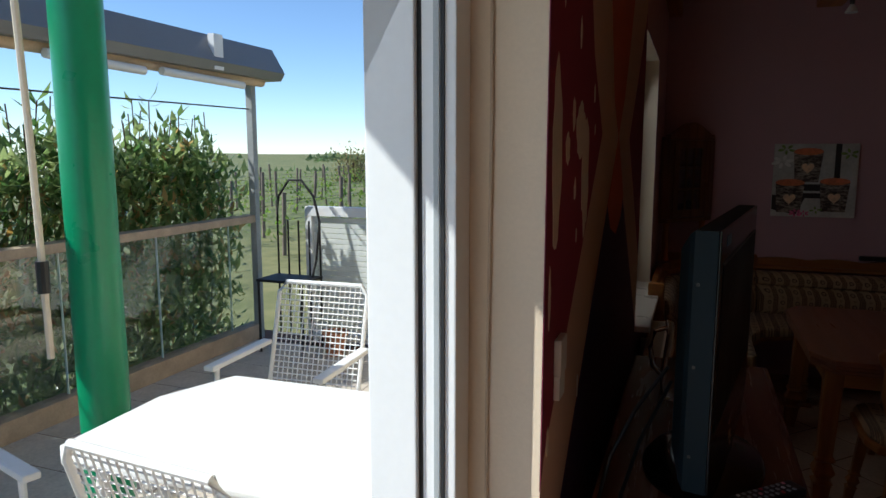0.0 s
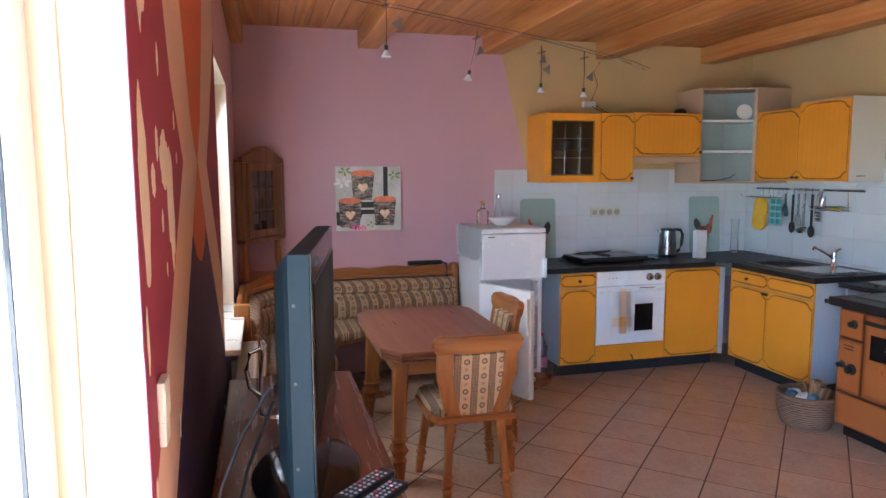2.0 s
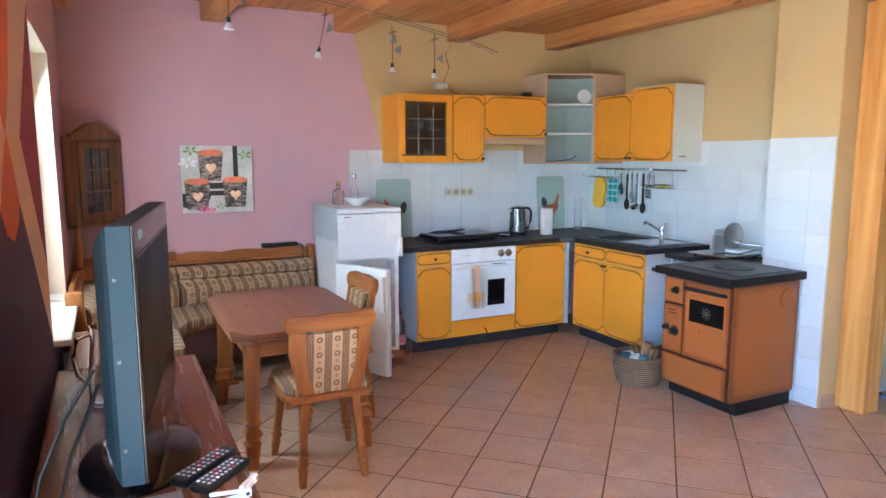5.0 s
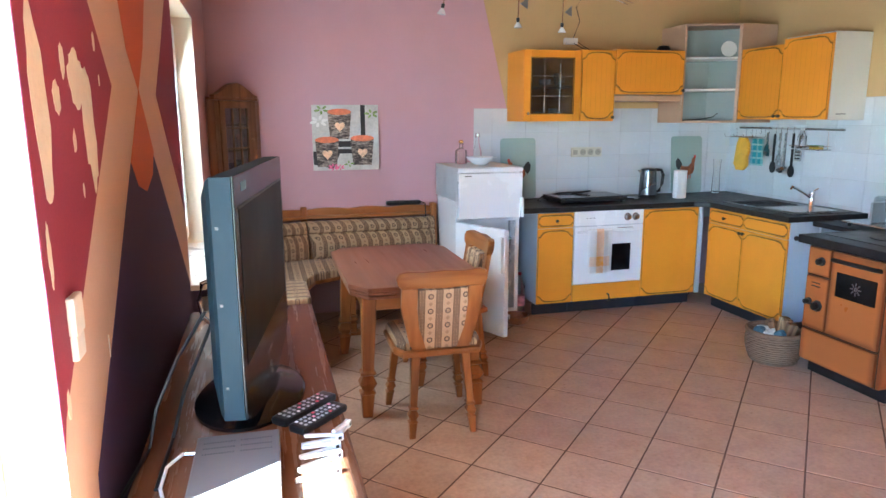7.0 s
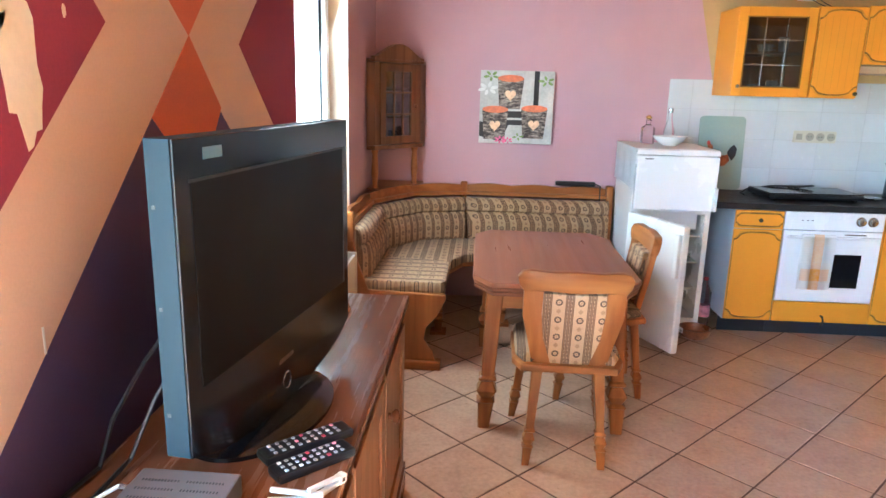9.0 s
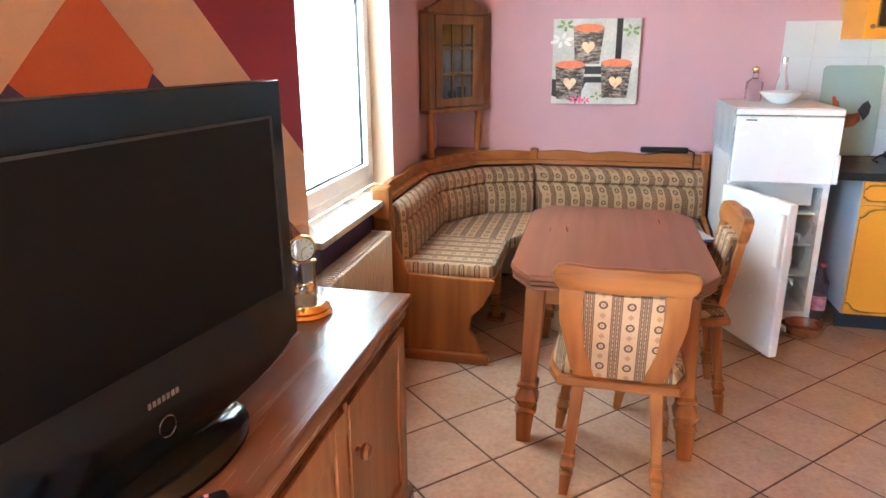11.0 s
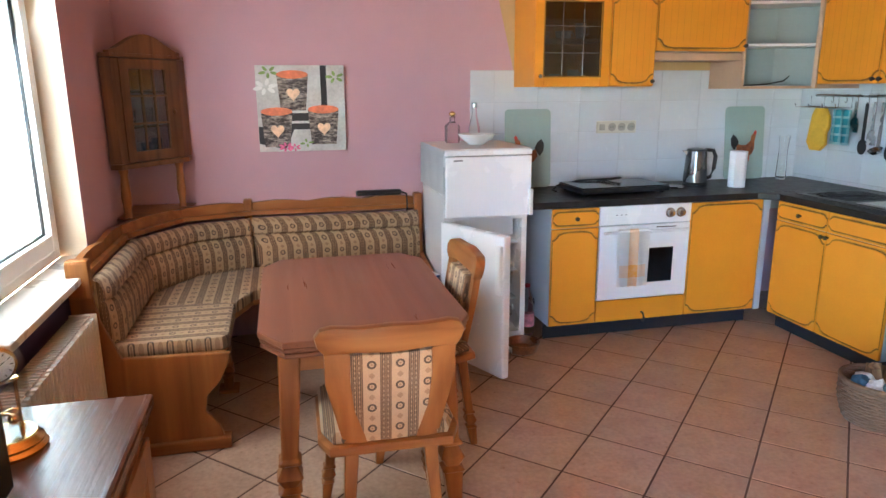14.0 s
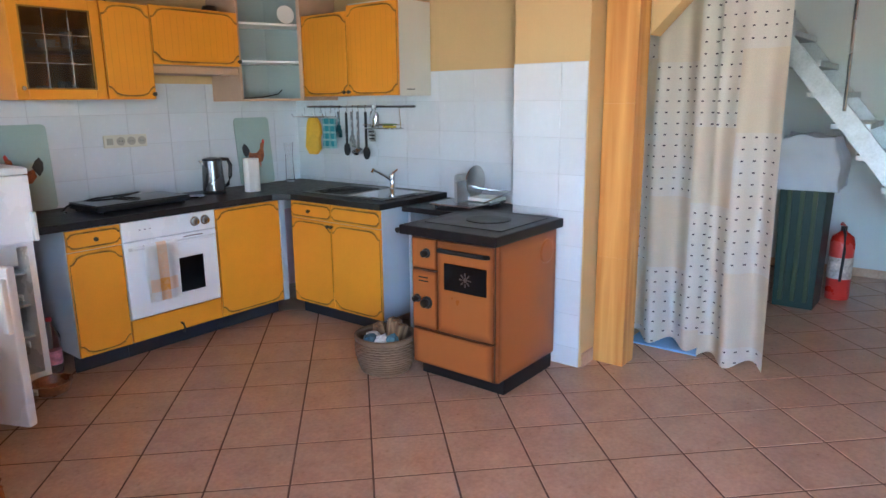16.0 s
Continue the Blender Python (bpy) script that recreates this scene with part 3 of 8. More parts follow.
nt.links.new(nt.nodes.new("ShaderNodeTexCoord").outputs["Object"], sep.inputs[0])


def band(out, mid, half):
    return _math(nt, "LESS_THAN", _math(nt, "ABSOLUTE", _math(nt, "SUBTRACT", out, mid)), half)


stripe_ = band(sep.outputs[0], 0.200, 0.030)
block_ = _math(nt, "MULTIPLY", band(sep.outputs[2], 0.43, 0.038), band(sep.outputs[0], 0.200, 0.085))
tow = _math(nt, "ADD", _math(nt, "MULTIPLY", stripe_, 0.55), _math(nt, "MULTIPLY", block_, 0.40))
weave_ = _noise(nt, _coords(nt), 300.0, 2)
fade_ = _noise(nt, _coords(nt), 60.0, 3)
tow = _math(nt, "MULTIPLY", tow, _math(nt, "MULTIPLY_ADD", fade_, 0.7, 0.6))
nt.links.new(_mix(nt, tow, (0.82, 0.81, 0.78), (0.88, 0.42, 0.05)), p.inputs["Base Color"])
p.inputs["Roughness"].default_value = 0.9
_bump(nt, p, weave_, 0.3, 0.002)
tw = thing("kitchen_towel", "white towel with orange checks over the oven bar", "towel", at=pose(0, -0.58, 0))
part("front_fall", hanging(bmesh.new(), 0.100, 0.300, 0.335, 0.667, -0.074, 0.006), TOWEL, tw, "", True)
part("back_fall", hanging(bmesh.new(), 0.105, 0.295, 0.42, 0.667, -0.045, 0.003), TOWEL, tw, "", True)
part("fold", tube(bmesh.new(), [(0.10, -0.060, 0.672), (0.30, -0.058, 0.672)], 0.013, 10), TOWEL, tw, "", True)

# worktops
bm = bmesh.new()
prism(bm, [(-0.43, -0.008), (-0.43, -0.62), (1.04, -0.62), (1.13, -0.70), (1.13, -1.53), (1.802, -1.53), (1.802, -0.008)], "z", 0.822, 0.862, bevel=0.005)
wt = tagged(part("worktop", bm, WORKTOP), "dark speckled laminate worktop running round the corner", "worktop")
setting("trim_worktop_joint", B(1.12, 1.80, -0.6225, -0.6195, 0.8619, 0.8630), STEEL, "thin metal joint strip across the worktop", "trim")
ls = thing("low_shelf", "dark lower shelf board between sink cabinet and pillar", "shelf")
part("board", B(1.32, 1.80, -2.27, -1.54, 0.795, 0.828, bevel=0.004), WORKTOP, ls)
part("support_panel", B(1.36, 1.78, -2.26, -2.24, 0.002, 0.795), GREYPANEL, ls)
part("support_panel", B(1.36, 1.78, -1.58, -1.56, 0.002, 0.795), GREYPANEL, ls)

# sink with drainer and tap
sk = thing("sink", "stainless steel inset sink with a ribbed drainer", "sink", at=pose(0, 0, 0.863))
bm = B(1.22, 1.72, -1.47, -0.72, 0.0, 0.006, bevel=0.003)
part("rim", bm, plain("dark_composite_sink", (0.05, 0.045, 0.045), 0.3, var=0.2, fine=200), sk)
bm = bmesh.new()
prism(bm, [(1.27, -1.43), (1.66, -1.43), (1.66, -1.12), (1.27, -1.12)], "z", 0.0062, 0.010, bevel=0.002)
part("bowl_rim", bm, STEEL, sk)
bm = bmesh.new()
lp = [(1.285, -1.415), (1.645, -1.415), (1.645, -1.135), (1.285, -1.135)]
prism(bm, lp, "z", 0.0102, 0.0108)
part("bowl", bm, CHROME, sk, "shiny steel bowl")
for i in range(9):
    yy = -1.05 + i * 0.035
    part("drainer_rib", B(1.27, 1.64, yy, yy + 0.012, 0.006, 0.0095, bevel=0.002), WORKTOP, sk)
tp = thing("tap", "chrome single-lever kitchen tap behind the sink", "tap", at=pose(1.70, -1.12, 0.869))
part("body", lathe(bmesh.new(), [(0.024, 0), (0.024, 0.008), (0.019, 0.015), (0.019, 0.075), (0.022, 0.09), (0.018, 0.105), (0.008, 0.11)], n=18), CHROME, tp, "", True)
part("spout", tube(bmesh.new(), [(0, 0, 0.055), (-0.05, 0.012, 0.09), (-0.11, 0.025, 0.125), (-0.155, 0.035, 0.145), (-0.165, 0.037, 0.125)], 0.010, 10), CHROME, tp, "", True)
part("lever", tube(bmesh.new(), [(0, 0, 0.105), (0.02, -0.035, 0.135)], 0.007, 8), CHROME, tp, "", True)

# portable hob with its cable
hob = thing("portable_hob", "black glass two-plate portable hob on the worktop", "hob", at=pose(0.16, -0.33, 0.863, 0, 0, 3))
part("casing", B(-0.24, 0.36, -0.16, 0.17, 0.012, 0.045, bevel=0.012), BLACKPL, hob)
part("glass_top", B(-0.235, 0.355, -0.155, 0.165, 0.045, 0.050, bevel=0.002), GLOSSBLACK, hob, "glossy black glass top")
for fx in (-0.2, 0.32):
    for fy in (-0.13, 0.14):
        part("foot", lathe(bmesh.new(), [(0.012, 0), (0.012, 0.012)], fx, fy, 10), RUBBER, hob)
part("cable", tube(bmesh.new(), [(0.0, 0.1, 0.053), (0.05, 0.06, 0.062), (0.13, 0.05, 0.075), (0.16, 0.08, 0.07), (0.10, 0.12, 0.06), (-0.1, 0.14, 0.056), (-0.26, 0.14, 0.03), (-0.31, 0.10, 0.010), (-0.31, 0.05, 0.008)], 0.006, 7), BLACKPL, hob, "coiled black cable", True)
sp = thing("spoon_rest", "small steel dish on the worktop beside the hob", "dish", at=pose(0.66, -0.30, 0.863))
part("dish", lathe(bmesh.new(), [(0.03, 0), (0.06, 0.006), (0.065, 0.012), (0.058, 0.010), (0.02, 0.005)], n=20), STEEL, sp, "", True)

# kettle
kt = thing("electric_kettle", "steel electric kettle with a black handle and lid", "kettle", at=pose(0.86, -0.22, 0.863, 0, 0, -20))
part("base", lathe(bmesh.new(), [(0.078, 0), (0.08, 0.012), (0.07, 0.022)], n=24), BLACKPL, kt, "", True)
part("jug", lathe(bmesh.new(), [(0.074, 0.023), (0.074, 0.05), (0.066, 0.21), (0.064, 0.225)], n=28), plain("dark_brushed_steel", (0.17, 0.17, 0.18), 0.28, 1.0, var=0.05, bump=0.0), kt, "brushed steel jug", True)
part("lid", lathe(bmesh.new(), [(0.0645, 0.226), (0.062, 0.238), (0.02, 0.246)], n=24), BLACKPL, kt, "", True)
part("spout", prism(bmesh.new(), [(-0.062, 0.19), (-0.092, 0.228), (-0.06, 0.226)], "y", -0.02, 0.02, bevel=0.003), STEEL, kt)
part("handle", tube(bmesh.new(), [(0.055, 0, 0.232), (0.105, 0, 0.228), (0.122, 0, 0.19), (0.116, 0, 0.11), (0.098, 0, 0.055), (0.07, 0, 0.045)], 0.013, 10), BLACKPL, kt, "", True)
# kitchen roll
kr = thing("kitchen_roll", "standing white kitchen paper roll", "paper roll", at=pose(1.075, -0.36, 0.863))
part("roll", lathe(bmesh.new(), [(0.052, 0), (0.054, 0.004), (0.054, 0.226), (0.052, 0.23), (0.02, 0.23), (0.02, 0.20)], n=28), plain("tissue_paper", (0.80, 0.80, 0.80), 0.95, var=0.03, fine=200, bump=0.4), kr, "", True)
part("sheet_edge", B(-0.06, -0.02, -0.0535, -0.050, 0.002, 0.227), plain("tissue_sheet", (0.8, 0.8, 0.8), 0.95, var=0.03, bump=0.3), kr)


# two glass boards with a painted cockerel
def shape_from(fn, n, axis, lo, hi, bm=None):
    return prism(bm or bmesh.new(), [fn(2 * math.pi * i / n) for i in range(n)], axis, lo, hi)


BOARD = plain("frosted_green_glass", (0.36, 0.45, 0.41), 0.12, var=0.04, bump=0.0)
HEN = plain("hen_feathers", (0.32, 0.10, 0.03), 0.4, var=0.5, big=30, fine=120)
TAIL = plain("hen_tail", (0.03, 0.03, 0.03), 0.4, var=0.3, big=30)
COMB = plain("hen_comb", (0.55, 0.05, 0.03), 0.4)


def hen_board(label, at, flip):
    b = thing("glass_board", label, "chopping board", "glass boards with hens", at)
    bm = bmesh.new()
    r, w, h = 0.03, 0.31, 0.50
    pts = []
    for cx, cz, a0 in ((w - r, r, -90), (w - r, h - r, 0), (r, h - r, 90), (r, r, 180)):
        pts += [(cx + r * math.cos(radians(a0 + k * 18)), cz + r * math.sin(radians(a0 + k * 18))) for k in range(6)]
    prism(bm, pts, "y", -0.006, 0.0)
    part("pane", bm, BOARD, b)
    sx = -1 if flip else 1

    def place(pts2):
        return [(0.155 + sx * (px - 0.155), pz) for px, pz in pts2][::sx]
    body = [(0.09, 0.20), (0.12, 0.165), (0.17, 0.155), (0.215, 0.17), (0.235, 0.21), (0.235, 0.26), (0.245, 0.30), (0.23, 0.315), (0.21, 0.30), (0.205, 0.265), (0.17, 0.235), (0.13, 0.235), (0.10, 0.245)]
    tail = [(0.10, 0.235), (0.075, 0.20), (0.05, 0.235), (0.045, 0.28), (0.065, 0.31), (0.09, 0.29), (0.11, 0.255)]
    part("hen_body", prism(bmesh.new(), place(body), "y", -0.0075, -0.006), HEN, b, "brown painted hen")
    part("hen_tail", prism(bmesh.new(), place(tail), "y", -0.0078, -0.006), TAIL, b, "black painted tail")
    part("hen_comb", prism(bmesh.new(), place([(0.225, 0.312), (0.245, 0.302), (0.25, 0.325), (0.238, 0.335), (0.23, 0.325)]), "y", -0.008, -0.006), COMB, b, "red painted comb")
    for lx in (0.165, 0.19):
        part("hen_leg", prism(bmesh.new(), place([(lx, 0.16), (lx + 0.008, 0.16), (lx + 0.006, 0.125), (lx, 0.125)]), "y", -0.0074, -0.006), COMB, b)
    return b


hen_board("pale green glass board with a painted hen behind the fridge", pose(-0.40, -0.045, 0.864, -4), True)
hen_board("pale green glass board with a painted cockerel behind the kettle", pose(1.20, -0.05, 0.864, -5), False)
gv = thing("glass_vase", "tall narrow clear glass vase in the worktop corner", "vase", at=pose(1.60, -0.13, 0.863))
part("vessel", lathe(bmesh.new(), [(0.03, 0), (0.035, 0.02), (0.028, 0.20), (0.036, 0.30), (0.034, 0.30), (0.026, 0.20), (0.030, 0.02), (0.01, 0.012)], n=20), CLEAR, gv, "", True)

# sockets
so = thing("socket_strip", "cream four-gang socket strip on the tiles", "socket", at=pose(0.235, -0.012, 1.20))
part("plate", B(0, 0.285, -0.012, 0.0, 0, 0.08, bevel=0.006), plain("cream_socket_plate", (0.58, 0.55, 0.44), 0.4, var=0.04), so)
# Inserts are coloured darker for the shade in the socket recesses.
SOCKET = plain("shaded_socket_insert", (0.36, 0.34, 0.28), 0.45, var=0.05)
for i in range(4):
    ring = lathe(bmesh.new(), [(0.027, 0), (0.027, 0.004), (0.022, 0.004), (0.022, 0.001)], n=20) if i else B(-0.02, 0.02, -0.02, 0.02, 0, 0.004, bevel=0.002)
    bmesh.ops.rotate(ring, matrix=Matrix.Rotation(radians(90), 3, "X"), verts=ring.verts)
    bmesh.ops.translate(ring, vec=(0.038 + i * 0.070, -0.012, 0.04), verts=ring.verts)
    s_ = part("insert", ring, SOCKET, so, "", True)
    if i:
        for dx in (-0.009, 0.009):
            part("pin_hole", B(0.038 + i * 0.070 + dx - 0.0025, 0.038 + i * 0.070 + dx + 0.0025, -0.0150, -0.0125, 0.037, 0.043), BLACKPL, s_)


# wall units
def wall_cabinet(label, at, w, z0, z1, fronts, side, depth=0.335):
    c = thing("wall_cabinet", label, "kitchen cabinet", "fitted kitchen units", at)
    part("body", B(0, w, 0.0, depth, z0, z1), side, c, "laminate carcass")
    for x0, x1, a, b, knob in fronts:
        kitchen_front(c, "door", x0, x1, a, b, knob, 0.055, beads=True)
    return c


gc = thing("glass_cabinet", "yellow wall cabinet with a leaded smoked-glass door and cups", "kitchen cabinet", "fitted kitchen units", pose(-0.34, -0.34, 0))
bm = bmesh.new()
box(bm, 0, 0.016, 0, 0.335, 1.50, 2.035)
box(bm, 0.454, 0.47, 0, 0.335, 1.50, 2.035)
box(bm, 0.016, 0.454, 0, 0.335, 1.50, 1.516)
box(bm, 0.016, 0.454, 0, 0.335, 2.019, 2.035)
box(bm, 0.016, 0.454, 0.32, 0.335, 1.516, 2.019)
part("body", bm, KITCHEN, gc)
part("shelf", B(0.017, 0.453, 0.01, 0.319, 1.76, 1.774), CARCASS, gc)
bm = bmesh.new()
for a in ((0, 0.058, 1.50, 2.035), (0.412, 0.47, 1.50, 2.035), (0.058, 0.412, 1.50, 1.56), (0.058, 0.412, 1.975, 2.035)):
    box(bm, a[0], a[1], -0.022, -0.001, a[2], a[3], bevel=0.004)
gd = part("door", bm, KITCHEN, gc)
part("pane", B(0.058, 0.412, -0.012, -0.009, 1.56, 1.975), SMOKE, gd, "smoked leaded glass")
for v in (1.69, 1.84):
    part("lead_bar", B(0.058, 0.412, -0.015, -0.008, v, v + 0.004), STEEL, gd)
for v in (0.17, 0.30):
    part("lead_bar", B(v, v + 0.004, -0.0155, -0.0075, 1.56, 1.975), STEEL, gd)
bm = bmesh.new()
for a in ((0.052, 0.418, 1.554, 1.562), (0.052, 0.418, 1.973, 1.981), (0.052, 0.060, 1.562, 1.973), (0.410, 0.418, 1.562, 1.973)):
    box(bm, a[0], a[1], -0.0235, -0.02, a[2], a[3])
part("groove", bm, EDGE, gd, "dark worn brown groove")
kb = lathe(bmesh.new(), [(0.006, 0), (0.012, 0.015), (0.011, 0.024)], n=12)
bmesh.ops.rotate(kb, matrix=Matrix.Rotation(radians(90), 3, "X"), verts=kb.verts)
bmesh.ops.translate(kb, vec=(0.03, -0.022, 1.56), verts=kb.verts)
part("knob", kb, STEEL, gd, "", True)
PORCELAIN = plain("white_porcelain", (0.75, 0.75, 0.74), 0.2, var=0.02, bump=0)


def cup(at, r=0.035, h=0.06, handle=True):
    c = thing("cup", "small white porcelain cup in the glass cabinet", "cup", "cups in the glass cabinet", at)
    part("bowl", lathe(bmesh.new(), [(r * 0.6, 0), (r * 0.8, 0.006), (r, h), (r * 0.93, h), (r * 0.7, 0.01), (0.005, 0.008)], n=18), PORCELAIN, c, "", True)
    if handle:
        part("handle", tube(bmesh.new(), [(r * 0.95, 0, h * 0.8), (r + 0.018, 0, h * 0.75), (r + 0.02, 0, h * 0.4), (r * 0.85, 0, h * 0.3)], 0.004, 7), PORCELAIN, c, "", True)


for cx, cy, cz, r, h in ((-0.25, -0.18, 1.5165, 0.04, 0.05), (-0.15, -0.2, 1.5165, 0.034, 0.06), (-0.03, -0.2, 1.5165, 0.036, 0.085), (0.04, -0.14, 1.5165, 0.034, 0.06),
                         (-0.24, -0.18, 1.7745, 0.036, 0.06), (-0.10, -0.2, 1.7745, 0.05, 0.05), (0.02, -0.18, 1.7745, 0.034, 0.10)):
    cup(pose(cx, cy, cz), r, h)
wall_cabinet("narrow yellow wall cabinet with one door", pose(0.137, -0.34, 0), 0.292, 1.50, 2.045, [(0, 0.292, 1.503, 2.042, (0.27, 1.53))], KITCHEN)
wall_cabinet("low yellow wall cabinet above the hob", pose(0.432, -0.34, 0), 0.615, 1.705, 2.055, [(0, 0.615, 1.708, 2.052, (0.60, 1.74))], CARCASS)
setting("trim_hood_strip", B(0.44, 1.05, -0.33, -0.02, 1.655, 1.700, bevel=0.003), CARCASS, "pale wooden light strip under the wall cabinet", "trim")
# open corner shelf unit
cs = thing("corner_shelf_unit", "tall open beech corner unit with white shelves", "shelf", "fitted kitchen units")
part("side_panel", prism(bmesh.new(), [(1.052, -0.34), (1.068, -0.345), (1.068, -0.008), (1.052, -0.008)], "z", 1.482, 2.262), CARCASS, cs)
bm = bmesh.new()
prism(bm, [(1.452, -0.480), (1.468, -0.494), (1.80, -0.494), (1.80, -0.478), (1.47, -0.478)], "z", 1.482, 2.262)
part("side_panel", bm, CARCASS, cs)
for z in (1.482, 2.246):
    part("end_board", prism(bmesh.new(), [(1.068, -0.345), (1.452, -0.482), (1.80, -0.482), (1.80, -0.008), (1.068, -0.008)], "z", z, z + 0.016), CARCASS, cs)
for z in (1.74, 1.99):
    part("shelf", prism(bmesh.new(), [(1.069, -0.335), (1.452, -0.470), (1.79, -0.470), (1.79, -0.02), (1.069, -0.02)], "z", z, z + 0.015), WHITEPL, cs, "white shelf board")
part("back_panel", prism(bmesh.new(), [(1.069, -0.02), (1.42, -0.16), (1.70, -0.42), (1.79, -0.47), (1.79, -0.012), (1.069, -0.012)], "z", 1.50, 2.244), plain("pale_green_back", (0.30, 0.35, 0.345), 0.6, var=0.04), cs, "pale grey-green back panel")
part("cable", tube(bmesh.new(), [(1.12, -0.2, 1.502), (1.2, -0.28, 1.505), (1.3, -0.26, 1.51), (1.38, -0.32, 1.53), (1.41, -0.33, 1.56)], 0.004, 6), BLACKPL, cs, "loose black cable", True)
bw = thing("small_plate", "small white plate leaning in the corner unit", "plate", at=pose(1.42, -0.40, 2.07, 0, 0, -20) @ pose(0, 0, 0, 80))
part("disc", lathe(bmesh.new(), [(0.03, 0), (0.06, 0.006), (0.063, 0.01), (0.05, 0.008), (0.02, 0.004)], n=22), PORCELAIN, bw, "", True)
wall_cabinet("yellow wall cabinet with one arched door over the sink", pose(1.495, -0.497, 0) @ TURN_R, 0.452, 1.507, 2.06, [(0, 0.452, 1.510, 2.057, (0.43, 1.535))], CARCASS, 0.305)
c = wall_cabinet("yellow wall cabinet with a white outer side panel", pose(1.495, -0.951, 0) @ TURN_R, 0.450, 1.507, 2.10, [(0, 0.448, 1.510, 2.09, (0.02, 1.535))], plain("ivory_side", (0.64, 0.62, 0.56), 0.5, var=0.03), 0.305)
part("vent_label", B(0.4495, 0.4525, 0.06, 0.14, 1.545, 1.551), DARKMETAL, c)
# things on top of the wall units
pu = thing("small_radio", "small round black device on top of the cabinets", "device", at=pose(0.95, -0.2, 2.056))
part("body", lathe(bmesh.new(), [(0.05, 0), (0.055, 0.02), (0.04, 0.045), (0.015, 0.05)], n=18), BLACKPL, pu, "", True)
part("cable", tube(bmesh.new(), [(-0.05, 0, 0.008), (-0.15, 0.03, 0.007), (-0.26, 0.02, 0.007)], 0.004, 6), BLACKPL, pu)
tr = thing("lamp_transformer", "grey transformer box with loose cables above the cabinets", "transformer", at=pose(0.19, 0, 2.115))
part("box", B(-0.05, 0.06, -0.05, -0.004, 0, 0.05, bevel=0.006), WHITEPL, tr)
for pts in ([(0.05, -0.03, 0.03), (0.10, -0.08, -0.02), (0.16, -0.1, -0.055)], [(0.02, -0.05, 0.01), (0.06, -0.1, -0.03), (0.12, -0.14, -0.06)], [(0.03, -0.02, 0.05), (0.07, -0.05, 0.18), (0.02, -0.08, 0.28), (0.06, -0.1, 0.36)]):
    part("cable", tube(bmesh.new(), pts, 0.003, 6), BLACKPL, tr, "", True)

# utensil rail on the sink wall
ra = thing("utensil_rail", "chrome wall rail with hooks over the sink", "rail", at=pose(1.80, 0, 0))
part("rod", tube(bmesh.new(), [(-0.045, -0.20, 1.435), (-0.045, -1.30, 1.435)], 0.008, 10), STEEL, ra, "", True)
for yy in (-0.25, -0.75, -1.25):
    part("bracket", tube(bmesh.new(), [(-0.008, yy, 1.435), (-0.045, yy, 1.435)], 0.009, 8), STEEL, ra, "", True)
for yy in (-0.36, -0.47, -0.56, -0.64, -0.70, -0.76, -0.83, -0.9):
    part("hook", tube(bmesh.new(), [(-0.045, yy, 1.446), (-0.056, yy, 1.440), (-0.056, yy, 1.42), (-0.05, yy, 1.40), (-0.06, yy, 1.39), (-0.068, yy, 1.40)], 0.0025, 6), CHROME, ra, "", True)
rk = thing("wire_rack", "small chrome wire rack hung on the rail", "rack", at=pose(1.80, 0, 0))
for xx in (-0.03, -0.09, -0.14):
    part("wire", tube(bmesh.new(), [(xx, -0.13, 1.36), (xx, -0.48, 1.36)], 0.004, 6), CHROME, rk, "", True)
for yy in (-0.13, -0.25, -0.37, -0.48):
    part("wire", tube(bmesh.new(), [(-0.02, yy, 1.43), (-0.02, yy, 1.36), (-0.14, yy, 1.36), (-0.15, yy, 1.385)], 0.003, 6), CHROME, rk, "", True)
sh = thing("wire_shelf", "small chrome shelf with a glass bottle on the rail", "rack", at=pose(1.80, 0, 0))
part("tray", B(-0.13, -0.02, -1.17, -0.88, 1.283, 1.290, bevel=0.002), STEEL, sh)
part("wire", tube(bmesh.new(), [(-0.13, -0.88, 1.31), (-0.13, -1.17, 1.31), (-0.02, -1.17, 1.31), (-0.02, -0.88, 1.31)], 0.003, 6, True), CHROME, sh, "", True)
for yy in (-0.9, -1.15):
    part("wire", tube(bmesh.new(), [(-0.03, yy, 1.29), (-0.045, yy, 1.445)], 0.003, 6), CHROME, sh)
bt = thing("soap_bottle", "clear plastic washing-up bottle on the wire shelf", "bottle", at=pose(1.725, -0.94, 1.291))
part("flask", lathe(bmesh.new(), [(0.028, 0), (0.032, 0.01), (0.032, 0.09), (0.014, 0.12), (0.012, 0.135)], n=18), CLEAR, bt, "", True)
part("cap", lathe(bmesh.new(), [(0.015, 0.135), (0.015, 0.155)], n=14), WHITEPL, bt)
sp2 = thing("scouring_sponge", "yellow and green scouring sponge on the wire shelf", "sponge", at=pose(1.73, -1.08, 1.291))
part("foam", B(-0.03, 0.03, -0.04, 0.04, 0, 0.02, bevel=0.005), plain("sponge_yellow", (0.65, 0.5, 0.08), 0.95, fine=300, bump=0.5), sp2)
part("scrubber", B(-0.03, 0.03, -0.04, 0.04, 0.0205, 0.027, bevel=0.002), plain("scrubber_green", (0.12, 0.25, 0.08), 0.95, fine=300, bump=0.5), sp2)


